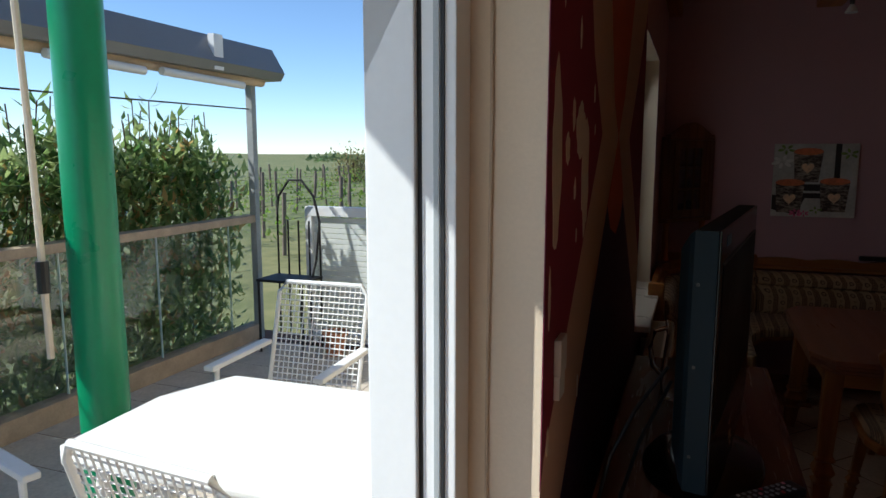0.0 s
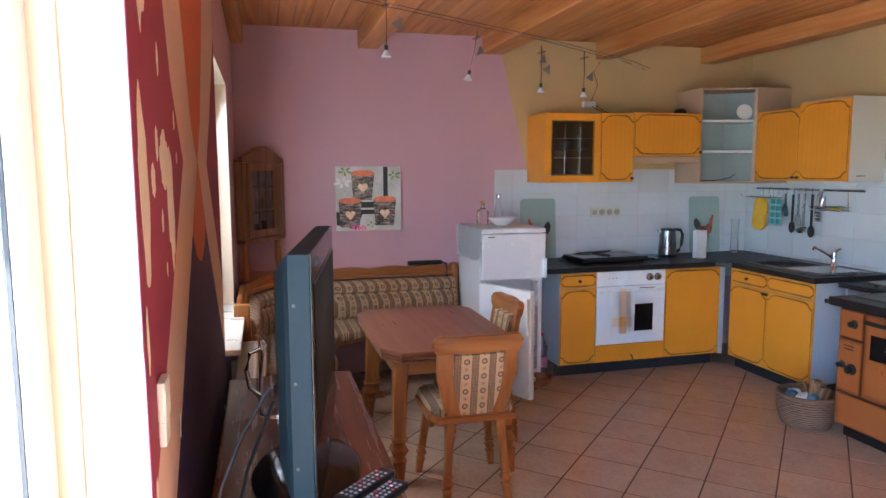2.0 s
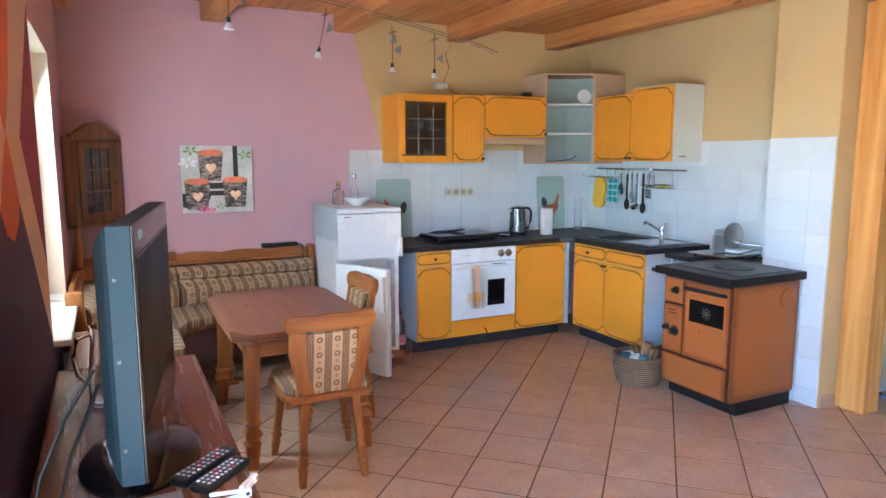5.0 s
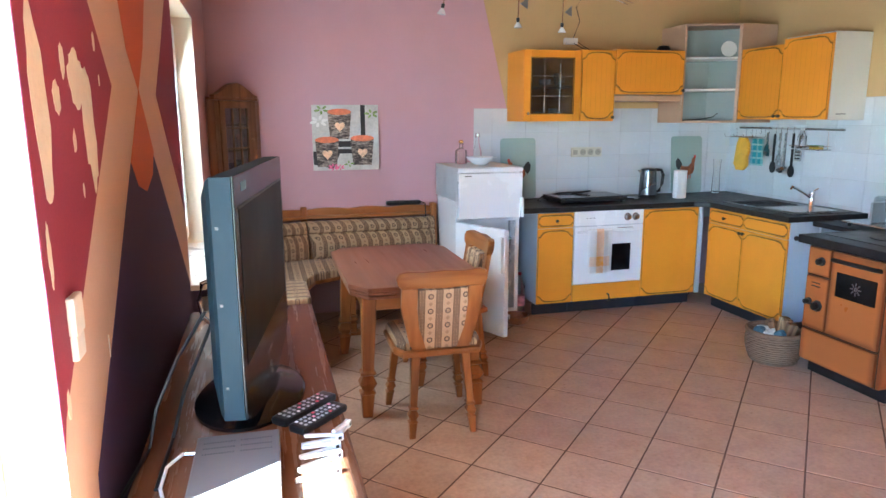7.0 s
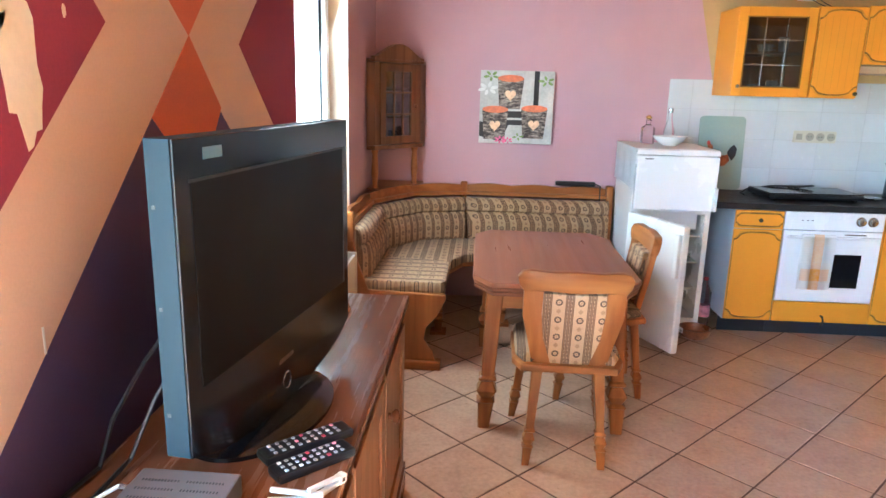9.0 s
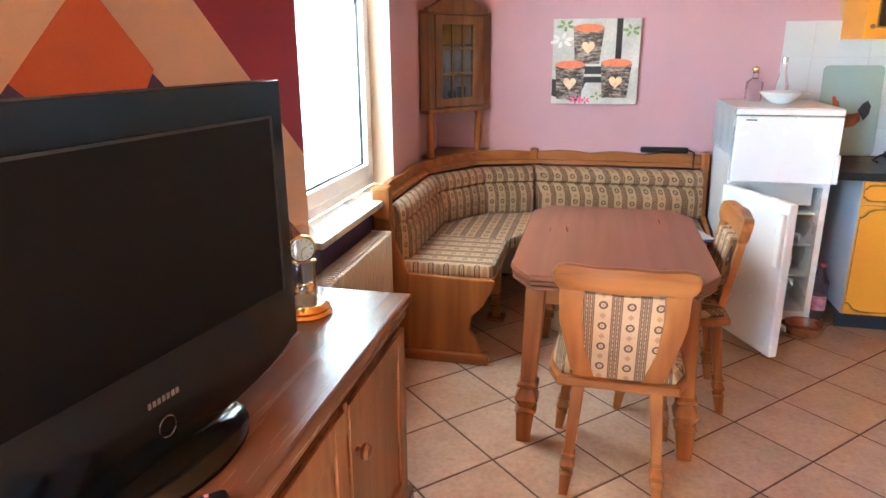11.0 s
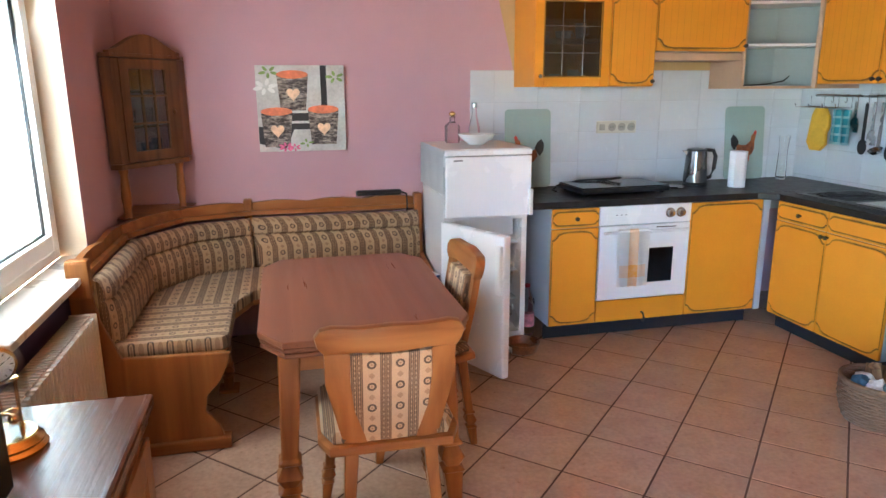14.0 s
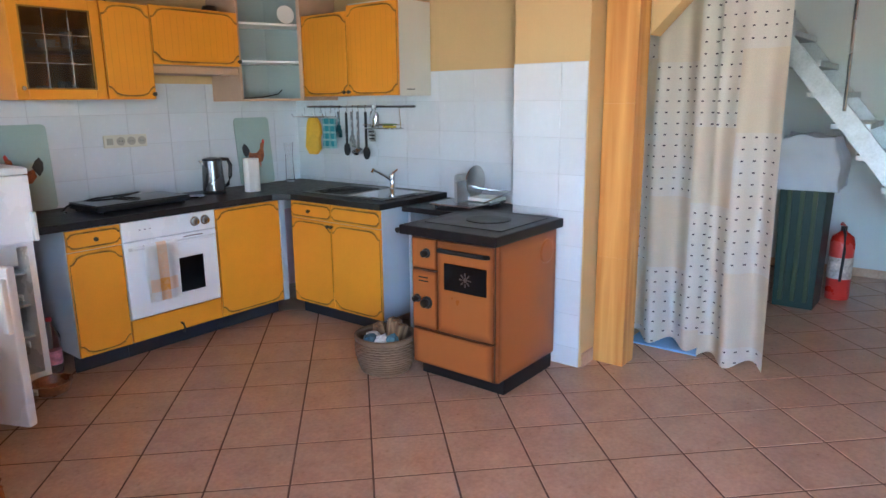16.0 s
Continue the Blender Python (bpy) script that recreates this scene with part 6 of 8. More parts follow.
# terrace door: fixed side frame with its seals, standing out of the plaster, and the outer frame
dw = thing("door_1", "white plastic terrace door standing wide open", "door")
dw["kind"] = "structure"
JF = DOOR1 - 0.07
bm = bmesh.new()
box(bm, -2.832, -2.773, JF, DOOR1, 0.0, DOORH, bevel=0.003)
box(bm, -2.928, -2.840, JF - 0.010, DOOR1, 0.0, DOORH, bevel=0.003)
part("door_frame", bm, PVC, dw)
bm = bmesh.new()
box(bm, -2.798, -2.792, JF - 0.004, JF - 0.0002, 0.0, DOORH)
box(bm, -2.8395, -2.8325, JF + 0.002, DOOR1, 0.0, DOORH)
part("seal", bm, RUBBER, dw, "black rubber door seal")
part("seal_strip", B(-2.811, -2.800, JF - 0.003, JF - 0.0002, 0.0, DOORH, bevel=0.0015), plain("grey_seal_strip", (0.42, 0.45, 0.46), 0.5, var=0.2, fine=300), dw, "ribbed grey strip")
bm = bmesh.new()
box(bm, -2.955, -2.85, DOOR0, DOOR1 - 0.05, DOORH - 0.07, DOORH, bevel=0.004)
box(bm, -2.955, -2.85, DOOR0, DOOR0 + 0.07, 0, DOORH - 0.07, bevel=0.004)
part("door_frame", bm, PVC, dw)
part("threshold", B(-2.955, -2.80, DOOR0 + 0.07, DOOR1 - 0.05, 0.0, 0.025, bevel=0.004), STEEL, dw, "metal threshold")
cbw = thing("wall_cable", "thin cream cable running down the door reveal", "cable")
part("cord", tube(bmesh.new(), [(-2.738, DOOR1 - 0.004, 2.2), (-2.735, DOOR1 - 0.006, 1.6), (-2.739, DOOR1 - 0.005, 1.1), (-2.735, DOOR1 - 0.006, 0.4), (-2.738, DOOR1 - 0.004, 0.02)], 0.0028, 6), plain("cream_cable", (0.55, 0.44, 0.32), 0.6), cbw, "", True)

# flaked patches and filler on the burgundy paint
random.seed(4)


def flake(cy, cz, w, h, mat, lift=0.0026, jag=0.16, name="trim_bare_patch", label="scraped pale filler patch on the burgundy paint"):
    n_ = 22
    pts_ = []
    for i in range(n_):
        a = 2 * math.pi * i / n_
        r_ = 1 + jag * (random.random() - 0.5) * 2
        pts_.append((cy + w * math.cos(a) * r_, cz + h * math.sin(a) * r_))
    return setting(name, prism(bmesh.new(), pts_, "x", WX + 0.0004, WX + lift), mat, label, "wall patch")


for cy, cz, w, h in ((-4.02, 1.565, 0.045, 0.15), (-3.775, 1.615, 0.052, 0.055), (-3.92, 1.575, 0.022, 0.03), (-3.70, 1.525, 0.045, 0.125), (-3.83, 1.495, 0.012, 0.022), (-3.86, 1.64, 0.016, 0.03),
                     (-4.06, 1.32, 0.010, 0.05), (-3.59, 1.70, 0.010, 0.02), (-3.57, 1.62, 0.006, 0.012), (-3.97, 1.95, 0.05, 0.12), (-3.80, 1.40, 0.007, 0.014), (-4.05, 1.06, 0.010, 0.025), (-3.80, 1.80, 0.012, 0.03)):
    flake(cy, cz, w, h, FILLER)
ps = thing("wall_switch_plate", "cream blank switch plate hanging loose on the wall", "switch plate", at=pose(WX + 0.002, -3.98, 1.195, 0, 0, 0))
part("plate", B(0.0, 0.014, -0.03, 0.03, -0.03, 0.04, bevel=0.004), WHITEPL, ps)
part("hanging_flap", B(0.0, 0.012, -0.026, 0.026, -0.075, -0.031, bevel=0.003), WHITEPL, ps)
ss = setting("trim_scratch", B(WX, WX + 0.003, -3.728, -3.724, 1.03, 1.08), WHITEPL, "thin white strip of torn tape on the wall", "wall patch")

# radiator
rd = thing("radiator", "cream panel radiator with a ribbed front under the window", "radiator")
RAD = plain("cream_radiator", (0.72, 0.66, 0.55), 0.4, var=0.03)
bm = bmesh.new()
y = -2.45
while y < -1.51:
    box(bm, -2.535, -2.512, y + 0.004, y + 0.028, 0.13, 0.665, bevel=0.006)
    y += 0.034
part("ribs", bm, RAD, rd, "ribbed front panel")
part("panel", B(-2.60, -2.530, -2.46, -1.49, 0.12, 0.668, bevel=0.006), RAD, rd)
bm = bmesh.new()
y = -2.44
while y < -1.51:
    box(bm, -2.595, -2.525, y, y + 0.010, 0.6682, 0.675)
    y += 0.022
part("top_grille", bm, plain("radiator_grille", (0.45, 0.40, 0.33), 0.5), rd)
part("side_cover", B(-2.605, -2.508, -1.489, -1.480, 0.11, 0.675, bevel=0.003), RAD, rd)
for yy in (-2.3, -1.6):
    part("bracket", B(-2.644, -2.60, yy, yy + 0.03, 0.3, 0.6), RAD, rd)

# sideboard
sb = thing("sideboard", "long low oak sideboard carrying the television", "sideboard")
SX0, SX1, SY0, SY1 = -2.61, -2.130, -4.03, -2.490
part("top", B(SX0, SX1, SY0, SY1, 0.740, 0.775, bevel=0.009), SIDE_Y, sb, "dark brown oak top")
part("body", B(SX0 + 0.01, SX1 - 0.035, SY0 + 0.03, SY1 - 0.03, 0.085, 0.739), SIDE_Z, sb)
part("cornice", B(SX0 + 0.01, SX1 - 0.015, SY0 + 0.015, SY1 - 0.015, 0.705, 0.7395, bevel=0.008), SIDE_Y, sb)
bm = bmesh.new()
bp = [(SY0 + 0.01, 0.002), (SY0 + 0.09, 0.002), (SY0 + 0.12, 0.05), (SY0 + 0.2, 0.06), (SY1 - 0.2, 0.06), (SY1 - 0.12, 0.05), (SY1 - 0.09, 0.002), (SY1 - 0.01, 0.002), (SY1 - 0.005, 0.11), (SY0 + 0.005, 0.11)]
prism(bm, bp, "x", SX1 - 0.035, SX1 - 0.005, bevel=0.006)
part("skirting", bm, SIDE_Y, sb, "shaped base board with bracket feet")
part("end_skirting", B(SX0 + 0.01, SX1 - 0.036, SY1 - 0.030, SY1 - 0.008, 0.002, 0.11, bevel=0.006), SIDE_Y, sb)
for i, (y0, dwid) in enumerate(((SY0 + 0.05, 0.48), (SY0 + 0.53, 0.48), (SY0 + 1.01, 0.48))):
    d_ = part("door", B(SX1 - 0.0345, SX1 - 0.018, y0 + 0.012, y0 + dwid - 0.012, 0.125, 0.69, bevel=0.004), SIDE_Z, sb)
    bm = bmesh.new()
    for a in ((y0 + 0.012, y0 + 0.075, 0.125, 0.69), (y0 + dwid - 0.075, y0 + dwid - 0.012, 0.125, 0.69), (y0 + 0.075, y0 + dwid - 0.075, 0.125, 0.20), (y0 + 0.075, y0 + dwid - 0.075, 0.615, 0.69)):
        box(bm, SX1 - 0.0178, SX1 - 0.008, *a, bevel=0.003)
    part("door_frame", bm, SIDE_Z, d_)
    kb = lathe(bmesh.new(), [(0.010, 0), (0.009, 0.010), (0.020, 0.018), (0.022, 0.026), (0.016, 0.034), (0.004, 0.036)], n=16)
    bmesh.ops.rotate(kb, matrix=Matrix.Rotation(radians(90), 3, "Y"), verts=kb.verts)
    bmesh.ops.translate(kb, vec=(SX1 - 0.008, y0 + 0.042, 0.55), verts=kb.verts)
    part("knob", kb, SIDE_Y, d_, "turned oak knob", True)
    if i:
        part("pilaster", B(SX1 - 0.034, SX1 - 0.012, y0 - 0.011, y0 + 0.011, 0.615, 0.703, bevel=0.006), SIDE_Z, sb)

# television, turned a little towards the room
tv = thing("television", "black flat-screen television on a round foot", "television", at=pose(-2.327, -3.397, 0.775, 0, 0, 81.0))
# local x runs along the screen, -y is the viewer's side
TW, TB, TT = 0.382, 0.096, 0.641
part("rear_shell", loft(bmesh.new(), [[(x, y, z) for x, z in ((-TW * s, TB + (1 - s) * 0.2), (TW * s, TB + (1 - s) * 0.2), (TW * s, TT - (1 - s) * 0.2), (-TW * s, TT - (1 - s) * 0.2))] for s, y in ((1.0, -0.016), (1.0, 0.028), (0.95, 0.040), (0.74, 0.070))]), TVGREY, tv, "blue-grey plastic back")
for z in (0.17, 0.36, 0.53):
    part("side_clip", B(-TW - 0.0015, -TW, 0.015, 0.021, z, z + 0.006), DARKMETAL, tv)
TVLINE = [(-TW, TB)] + [(TW * 0.95 * math.sin(radians(a)), TB - 0.066 * math.cos(radians(a)) ** 1.3) for a in range(-80, 81, 10)] + [(TW, TB), (TW, TT), (-TW, TT)]
part("bezel", prism(bmesh.new(), TVLINE, "y", -0.022, -0.0165, bevel=0.002), BEZEL, tv, "glossy black bezel")
part("screen", B(-TW + 0.042, TW - 0.042, -0.0235, -0.0215, TB + 0.115, TT - 0.072, bevel=0.0006), SCREEN, tv, "switched-off matte screen")
bm = bmesh.new()
box(bm, -TW + 0.036, TW - 0.036, -0.0245, -0.0215, TT - 0.072, TT - 0.067)
box(bm, TW - 0.042, TW - 0.036, -0.0248, -0.0215, TB + 0.115, TT - 0.072)
part("screen_trim", bm, DARKMETAL, tv)
for i in range(7):
    part("brand_bar", B(-0.050 + i * 0.0105, -0.050 + i * 0.0105 + 0.0075, -0.0232, -0.0215, TB + 0.035, TB + 0.046), STEEL, tv)
rg = tube(bmesh.new(), [(-0.014 + 0.019 * math.cos(2 * math.pi * i / 28), -0.0225, TB - 0.014 + 0.019 * math.sin(2 * math.pi * i / 28)) for i in range(28)], 0.0013, 6, True)
part("power_ring", rg, STEEL, tv, "silver ring round the power button", True)
bm = bmesh.new()
lathe(bm, [(1.0, 0.001), (1.0, 0.010), (0.93, 0.020), (0.5, 0.028), (0.22, 0.034)], n=40)
bmesh.ops.scale(bm, vec=(0.225, 0.145, 1), verts=bm.verts)
bmesh.ops.translate(bm, vec=(-0.02, 0.035, 0), verts=bm.verts)
part("foot", bm, GLOSSBLACK, tv, "oval glossy black foot", True)
part("neck", B(-0.10, 0.06, 0.006, 0.05, 0.03, 0.13, bevel=0.01), BLACKPL, tv)
part("label_sticker", B(-0.30, -0.24, -0.0232, -0.0215, TT - 0.038, TT - 0.018), plain("blue_sticker", (0.12, 0.22, 0.3), 0.4), tv)
for pts in ([(-0.20, 0.10, 0.30), (-0.25, 0.16, 0.20), (-0.30, 0.20, 0.10), (-0.33, 0.215, 0.012), (-0.55, 0.21, 0.006)], [(-0.15, 0.10, 0.25), (-0.24, 0.15, 0.12), (-0.30, 0.17, 0.02), (-0.50, 0.15, 0.006)]):
    part("cable", tube(bmesh.new(), pts, 0.0045, 7), BLACKPL, tv, "black cable", True)
# set-top box and what lies beside it
sx_ = thing("set_top_box", "flat silver-grey set-top box with ventilation slots", "set-top box", at=pose(-2.390, -3.868, 0.7755, 0, 0, -1))
part("casing", B(-0.091, 0.091, -0.131, 0.131, 0.004, 0.048, bevel=0.004), plain("silver_grey_case", (0.15, 0.14, 0.135), 0.5, 0.2, var=0.05), sx_)
bm = bmesh.new()
for j in range(2):
    for i in range(3):
        for k_ in range(12):
            box(bm, -0.074 + j * 0.08 + k_ * 0.0058, -0.074 + j * 0.08 + k_ * 0.0058 + 0.0028, 0.04 + i * 0.026, 0.046 + i * 0.026, 0.0478, 0.0484)
part("vent_slots", bm, BLACKPL, sx_, "rows of dark slots")
part("foot", B(-0.07, 0.07, -0.11, 0.11, 0.0, 0.004), RUBBER, sx_)
part("aerial_cable", tube(bmesh.new(), [(-0.086, 0.09, 0.03), (-0.12, 0.095, 0.03), (-0.15, 0.06, 0.02), (-0.155, 0.0, 0.006), (-0.135, -0.08, 0.006)], 0.004, 7), WHITEPL, sx_, "white aerial cable", True)
part("plug", tube(bmesh.new(), [(-0.084, 0.09, 0.03), (-0.115, 0.094, 0.03)], 0.006, 8), STEEL, sx_, "", True)


def remote(label, at, w, l):
    r_ = thing("remote_control", label, "remote control", "remotes on the sideboard", at)
    part("casing", B(-w / 2, w / 2, -l / 2, l / 2, 0, 0.02, bevel=0.007), BLACKPL, r_)
    cols = [WHITEPL, bpy.data.materials["red_cap"], bpy.data.materials["pink_label"], bpy.data.materials["slicer_grey"]]
    for i in range(3):
        for j in range(9):
            m_ = cols[3] if (i + j) % 4 else cols[(i * 2 + j) % 3]
            part("button", B(-w * 0.3 + i * w * 0.3 - 0.004, -w * 0.3 + i * w * 0.3 + 0.004, -l * 0.4 + j * l * 0.09, -l * 0.4 + j * l * 0.09 + 0.007, 0.0195, 0.0222, bevel=0.001), m_, r_)
    return r_


remote("long black remote control with grey buttons", pose(-2.228, -3.555, 0.7755, 0, 0, -46), 0.05, 0.20)
remote("black remote control with coloured buttons", pose(-2.198, -3.622, 0.7755, 0, 0, -46), 0.052, 0.17)


def clip_(at):
    """A white plastic bag clip, half open."""
    c_ = thing("bag_clip", "white plastic bag clip lying open", "clip", "white clips on the sideboard", at)
    part("lower_arm", B(-0.006, 0.006, -0.045, 0.045, 0.0, 0.009, bevel=0.003), WHITEPL, c_)
    u_ = part("upper_arm", B(-0.005, 0.005, 0.0, 0.085, 0.0, 0.008, bevel=0.003), WHITEPL, c_)
    u_.matrix_basis = pose(0, -0.045, 0.010, 9)
    part("hinge", B(-0.008, 0.008, -0.056, -0.036, 0.0, 0.018, bevel=0.003), WHITEPL, c_)
    part("pin", B(-0.0085, -0.0080, -0.05, -0.042, 0.005, 0.013), DARKMETAL, c_)


for cx, cy, rz in ((-2.205, -3.745, 98), (-2.215, -3.795, 108), (-2.228, -3.90, 100), (-2.215, -3.84, 112), (-2.155, -3.715, 150)):
    clip_(pose(cx, cy, 0.7756, 0, 0, rz))
# anniversary clock under a glass dome
ck = thing("anniversary_clock", "brass anniversary clock under a glass dome", "clock", at=pose(-2.375, -2.705, 0.7755, 0, 0, 35) @ Matrix.Scale(0.95, 4))
part("base", lathe(bmesh.new(), [(0.075, 0), (0.078, 0.008), (0.07, 0.016), (0.072, 0.022), (0.060, 0.032), (0.058, 0.038)], n=36), BRASS, ck, "polished brass base", True)
part("dome", lathe(bmesh.new(), [(0.056, 0.0385), (0.056, 0.20), (0.050, 0.235), (0.034, 0.257), (0.012, 0.266), (0.010, 0.263), (0.032, 0.254), (0.047, 0.233), (0.053, 0.20), (0.053, 0.040)], n=32), pane_glass("dome_glass", (0.96, 0.97, 0.97), 0.10), ck, "clear glass dome", True)
for sx in (-1, 1):
    part("pillar", lathe(bmesh.new(), [(0.006, 0.039), (0.004, 0.06), (0.004, 0.15), (0.006, 0.155)], sx * 0.034, 0.01, 10), BRASS, ck, "", True)
part("bridge", B(-0.042, 0.042, 0.0, 0.02, 0.150, 0.158, bevel=0.002), BRASS, ck)
rg = lathe(bmesh.new(), [(0.040, 0), (0.040, 0.012), (0.034, 0.016)], n=32)
bmesh.ops.rotate(rg, matrix=Matrix.Rotation(radians(90), 3, "X"), verts=rg.verts)
bmesh.ops.translate(rg, vec=(0, 0.0, 0.198), verts=rg.verts)
dl = part("dial_case", rg, BRASS, ck, "", True)
rg = lathe(bmesh.new(), [(0.033, 0), (0.033, 0.001)], n=32)
bmesh.ops.rotate(rg, matrix=Matrix.Rotation(radians(90), 3, "X"), verts=rg.verts)
bmesh.ops.translate(rg, vec=(0, -0.0163, 0.198), verts=rg.verts)
fc = part("dial", rg, PORCELAIN, dl, "white dial")
for i in range(12):
    q = B(-0.0012, 0.0012, -0.0005, 0.0005, 0.024, 0.030)
    bmesh.ops.rotate(q, matrix=Matrix.Rotation(i * math.pi / 6, 3, "Y"), verts=q.verts)
    bmesh.ops.translate(q, vec=(0, -0.0178, 0.198), verts=q.verts)
    part("hour_mark", q, BLACKPL, dl)
for a, l in ((60, 0.017), (190, 0.025)):
    q = B(-0.001, 0.001, -0.0005, 0.0005, 0, l)
    bmesh.ops.rotate(q, matrix=Matrix.Rotation(radians(a), 3, "Y"), verts=q.verts)
    bmesh.ops.translate(q, vec=(0, -0.0186, 0.198), verts=q.verts)
    part("clock_hand", q, BLACKPL, dl)
for i in range(4):
    a = i * math.pi / 2 + 0.5
    bm = bmesh.new()
    bmesh.ops.create_icosphere(bm, subdivisions=2, radius=0.012)
    bmesh.ops.translate(bm, vec=(0.026 * math.cos(a), 0.026 * math.sin(a), 0.075), verts=bm.verts)
    part("pendulum_ball", bm, BRASS, ck, "", True)
    part("pendulum_arm", tube(bmesh.new(), [(0, 0, 0.085), (0.026 * math.cos(a), 0.026 * math.sin(a), 0.085)], 0.003, 6), BRASS, ck, "", True)
part("pendulum_wire", tube(bmesh.new(), [(0, 0.01, 0.150), (0, 0, 0.08)], 0.0015, 6), BRASS, ck)


# tall glass jug behind the television
jug = thing("glass_jug", "tall clear glass jug with a curved handle", "jug", at=pose(-2.445, -2.94, 0.7755, 0, 0, 20))
part("vessel", lathe(bmesh.new(), [(0.040, 0), (0.047, 0.006), (0.050, 0.05), (0.043, 0.15), (0.036, 0.21), (0.042, 0.255), (0.039, 0.255), (0.033, 0.21), (0.040, 0.15), (0.046, 0.05), (0.040, 0.014), (0.01, 0.012)], n=26), CLEAR, jug, "", True)
part("handle", tube(bmesh.new(), [(-0.037, 0, 0.235), (-0.075, 0, 0.225), (-0.088, 0, 0.17), (-0.078, 0, 0.11), (-0.046, 0, 0.075)], 0.008, 10), CLEAR, jug, "", True)


# ---- low-voltage ceiling lamps ----
lw = thing("cable_light_system", "low-voltage cable light system under the ceiling beams", "ceiling lamp")
for dy in (0.0, 0.07):
    part("tension_cable", tube(bmesh.new(), [(-2.40, -1.95 + dy, 2.46), (-1.70, -1.55 + dy, 2.47), (-0.62, -0.95 + dy, 2.47), (0.25, -0.62 + dy, 2.40), (0.42, -0.58 + dy, 2.36)], 0.0025, 6), STEEL, lw, "", True)
GLOW = plain("frosted_lamp_glass", (0.75, 0.76, 0.78), 0.25, var=0.04, bump=0)
for lx, ly, lz, tilt in ((-1.78, -1.50, 2.215, 0), (-1.16, -1.00, 2.175, 12), (-0.57, -0.80, 2.135, 0), (-0.235, -0.78, 2.115, 0)):
    sl = part("lamp_rod", tube(bmesh.new(), [(0, 0, 0.05), (0.004, 0, 0.17), (0.0, 0, 0.31)], 0.0035, 7), STEEL, lw, "", True)
    sl.matrix_basis = pose(lx, ly, lz, 0, tilt, 0)
    part("socket", lathe(bmesh.new(), [(0.008, 0.03), (0.011, 0.036), (0.011, 0.056), (0.006, 0.06)], n=12), BLACKPL, sl, "", True)
    part("reflector", lathe(bmesh.new(), [(0.028, -0.006), (0.026, 0.0), (0.014, 0.022), (0.008, 0.03)], n=18), GLOW, sl, "small glass reflector", True)
    part("clip", B(-0.012, 0.012, -0.045, 0.045, 0.262, 0.268), STEEL, sl)
for fx, fy, fz, ry in ((-1.70, -1.46, 2.40, 20), (-1.08, -1.0, 2.36, -25), (-0.50, -0.76, 2.30, 15), (-0.58, -0.86, 2.35, -10), (-0.17, -0.76, 2.26, 10)):
    part("metal_flag", prism(bmesh.new(), [(-0.045, -0.025), (0.045, -0.03), (0.0, 0.035)], "y", -0.001, 0.001), plain("matt_aluminium", (0.35, 0.35, 0.35), 0.5, 0.8), lw).matrix_basis = pose(fx, fy, fz, 20, ry, 30)
dwl = thing("ceiling_spot", "small steel spot lamp at the first ceiling beam", "ceiling lamp", at=pose(-2.33, -2.05, 2.40))
part("head", lathe(bmesh.new(), [(0.03, 0), (0.038, 0.012), (0.03, 0.04), (0.012, 0.055)], n=20), STEEL, dwl, "", True)
part("stem", tube(bmesh.new(), [(0, 0, 0.05), (0, 0, 0.22)], 0.006, 8), STEEL, dwl)

# ---- curtain and stairwell beyond the post ----
CURT, nt, p = _mat("cream_curtain_cloth")
tc = nt.nodes.new("ShaderNodeTexCoord").outputs["Object"]
sep = nt.nodes.new("ShaderNodeSeparateXYZ")
nt.links.new(tc, sep.inputs[0])
uu, vv = _math(nt, "MULTIPLY", sep.outputs[1], 1 / 0.050), _math(nt, "MULTIPLY", sep.outputs[2], 1 / 0.062)
du = _math(nt, "LESS_THAN", _math(nt, "ABSOLUTE", _math(nt, "SUBTRACT", _math(nt, "FRACT", uu), 0.5)), 0.12)
dv = _math(nt, "LESS_THAN", _math(nt, "ABSOLUTE", _math(nt, "SUBTRACT", _math(nt, "FRACT", vv), 0.5)), 0.065)
blk = _math(nt, "ADD", _math(nt, "MULTIPLY", sep.outputs[2], 0.85), _math(nt, "MULTIPLY", _math(nt, "FLOOR", _math(nt, "MULTIPLY", sep.outputs[1], 4.2)), 0.34))
mask = _math(nt, "GREATER_THAN", _math(nt, "FRACT", blk), 0.36)
dash = _math(nt, "MULTIPLY", _math(nt, "MULTIPLY", du, dv), mask)
base = _mix(nt, mask, (0.84, 0.74, 0.60), (0.85, 0.79, 0.71))
wv = _noise(nt, _coords(nt), 260.0, 2)
base = _mix(nt, 0.4, base, _ramp(nt, wv, (0.75, 0.75, 0.75), (1, 1, 1)), "MULTIPLY")
nt.links.new(_mix(nt, dash, base, (0.07, 0.05, 0.06)), p.inputs["Base Color"])
p.inputs["Roughness"].default_value = 0.9
_bump(nt, p, wv, 0.25, 0.002)
cu = thing("curtain", "cream curtain with rows of small dark dashes", "curtain")


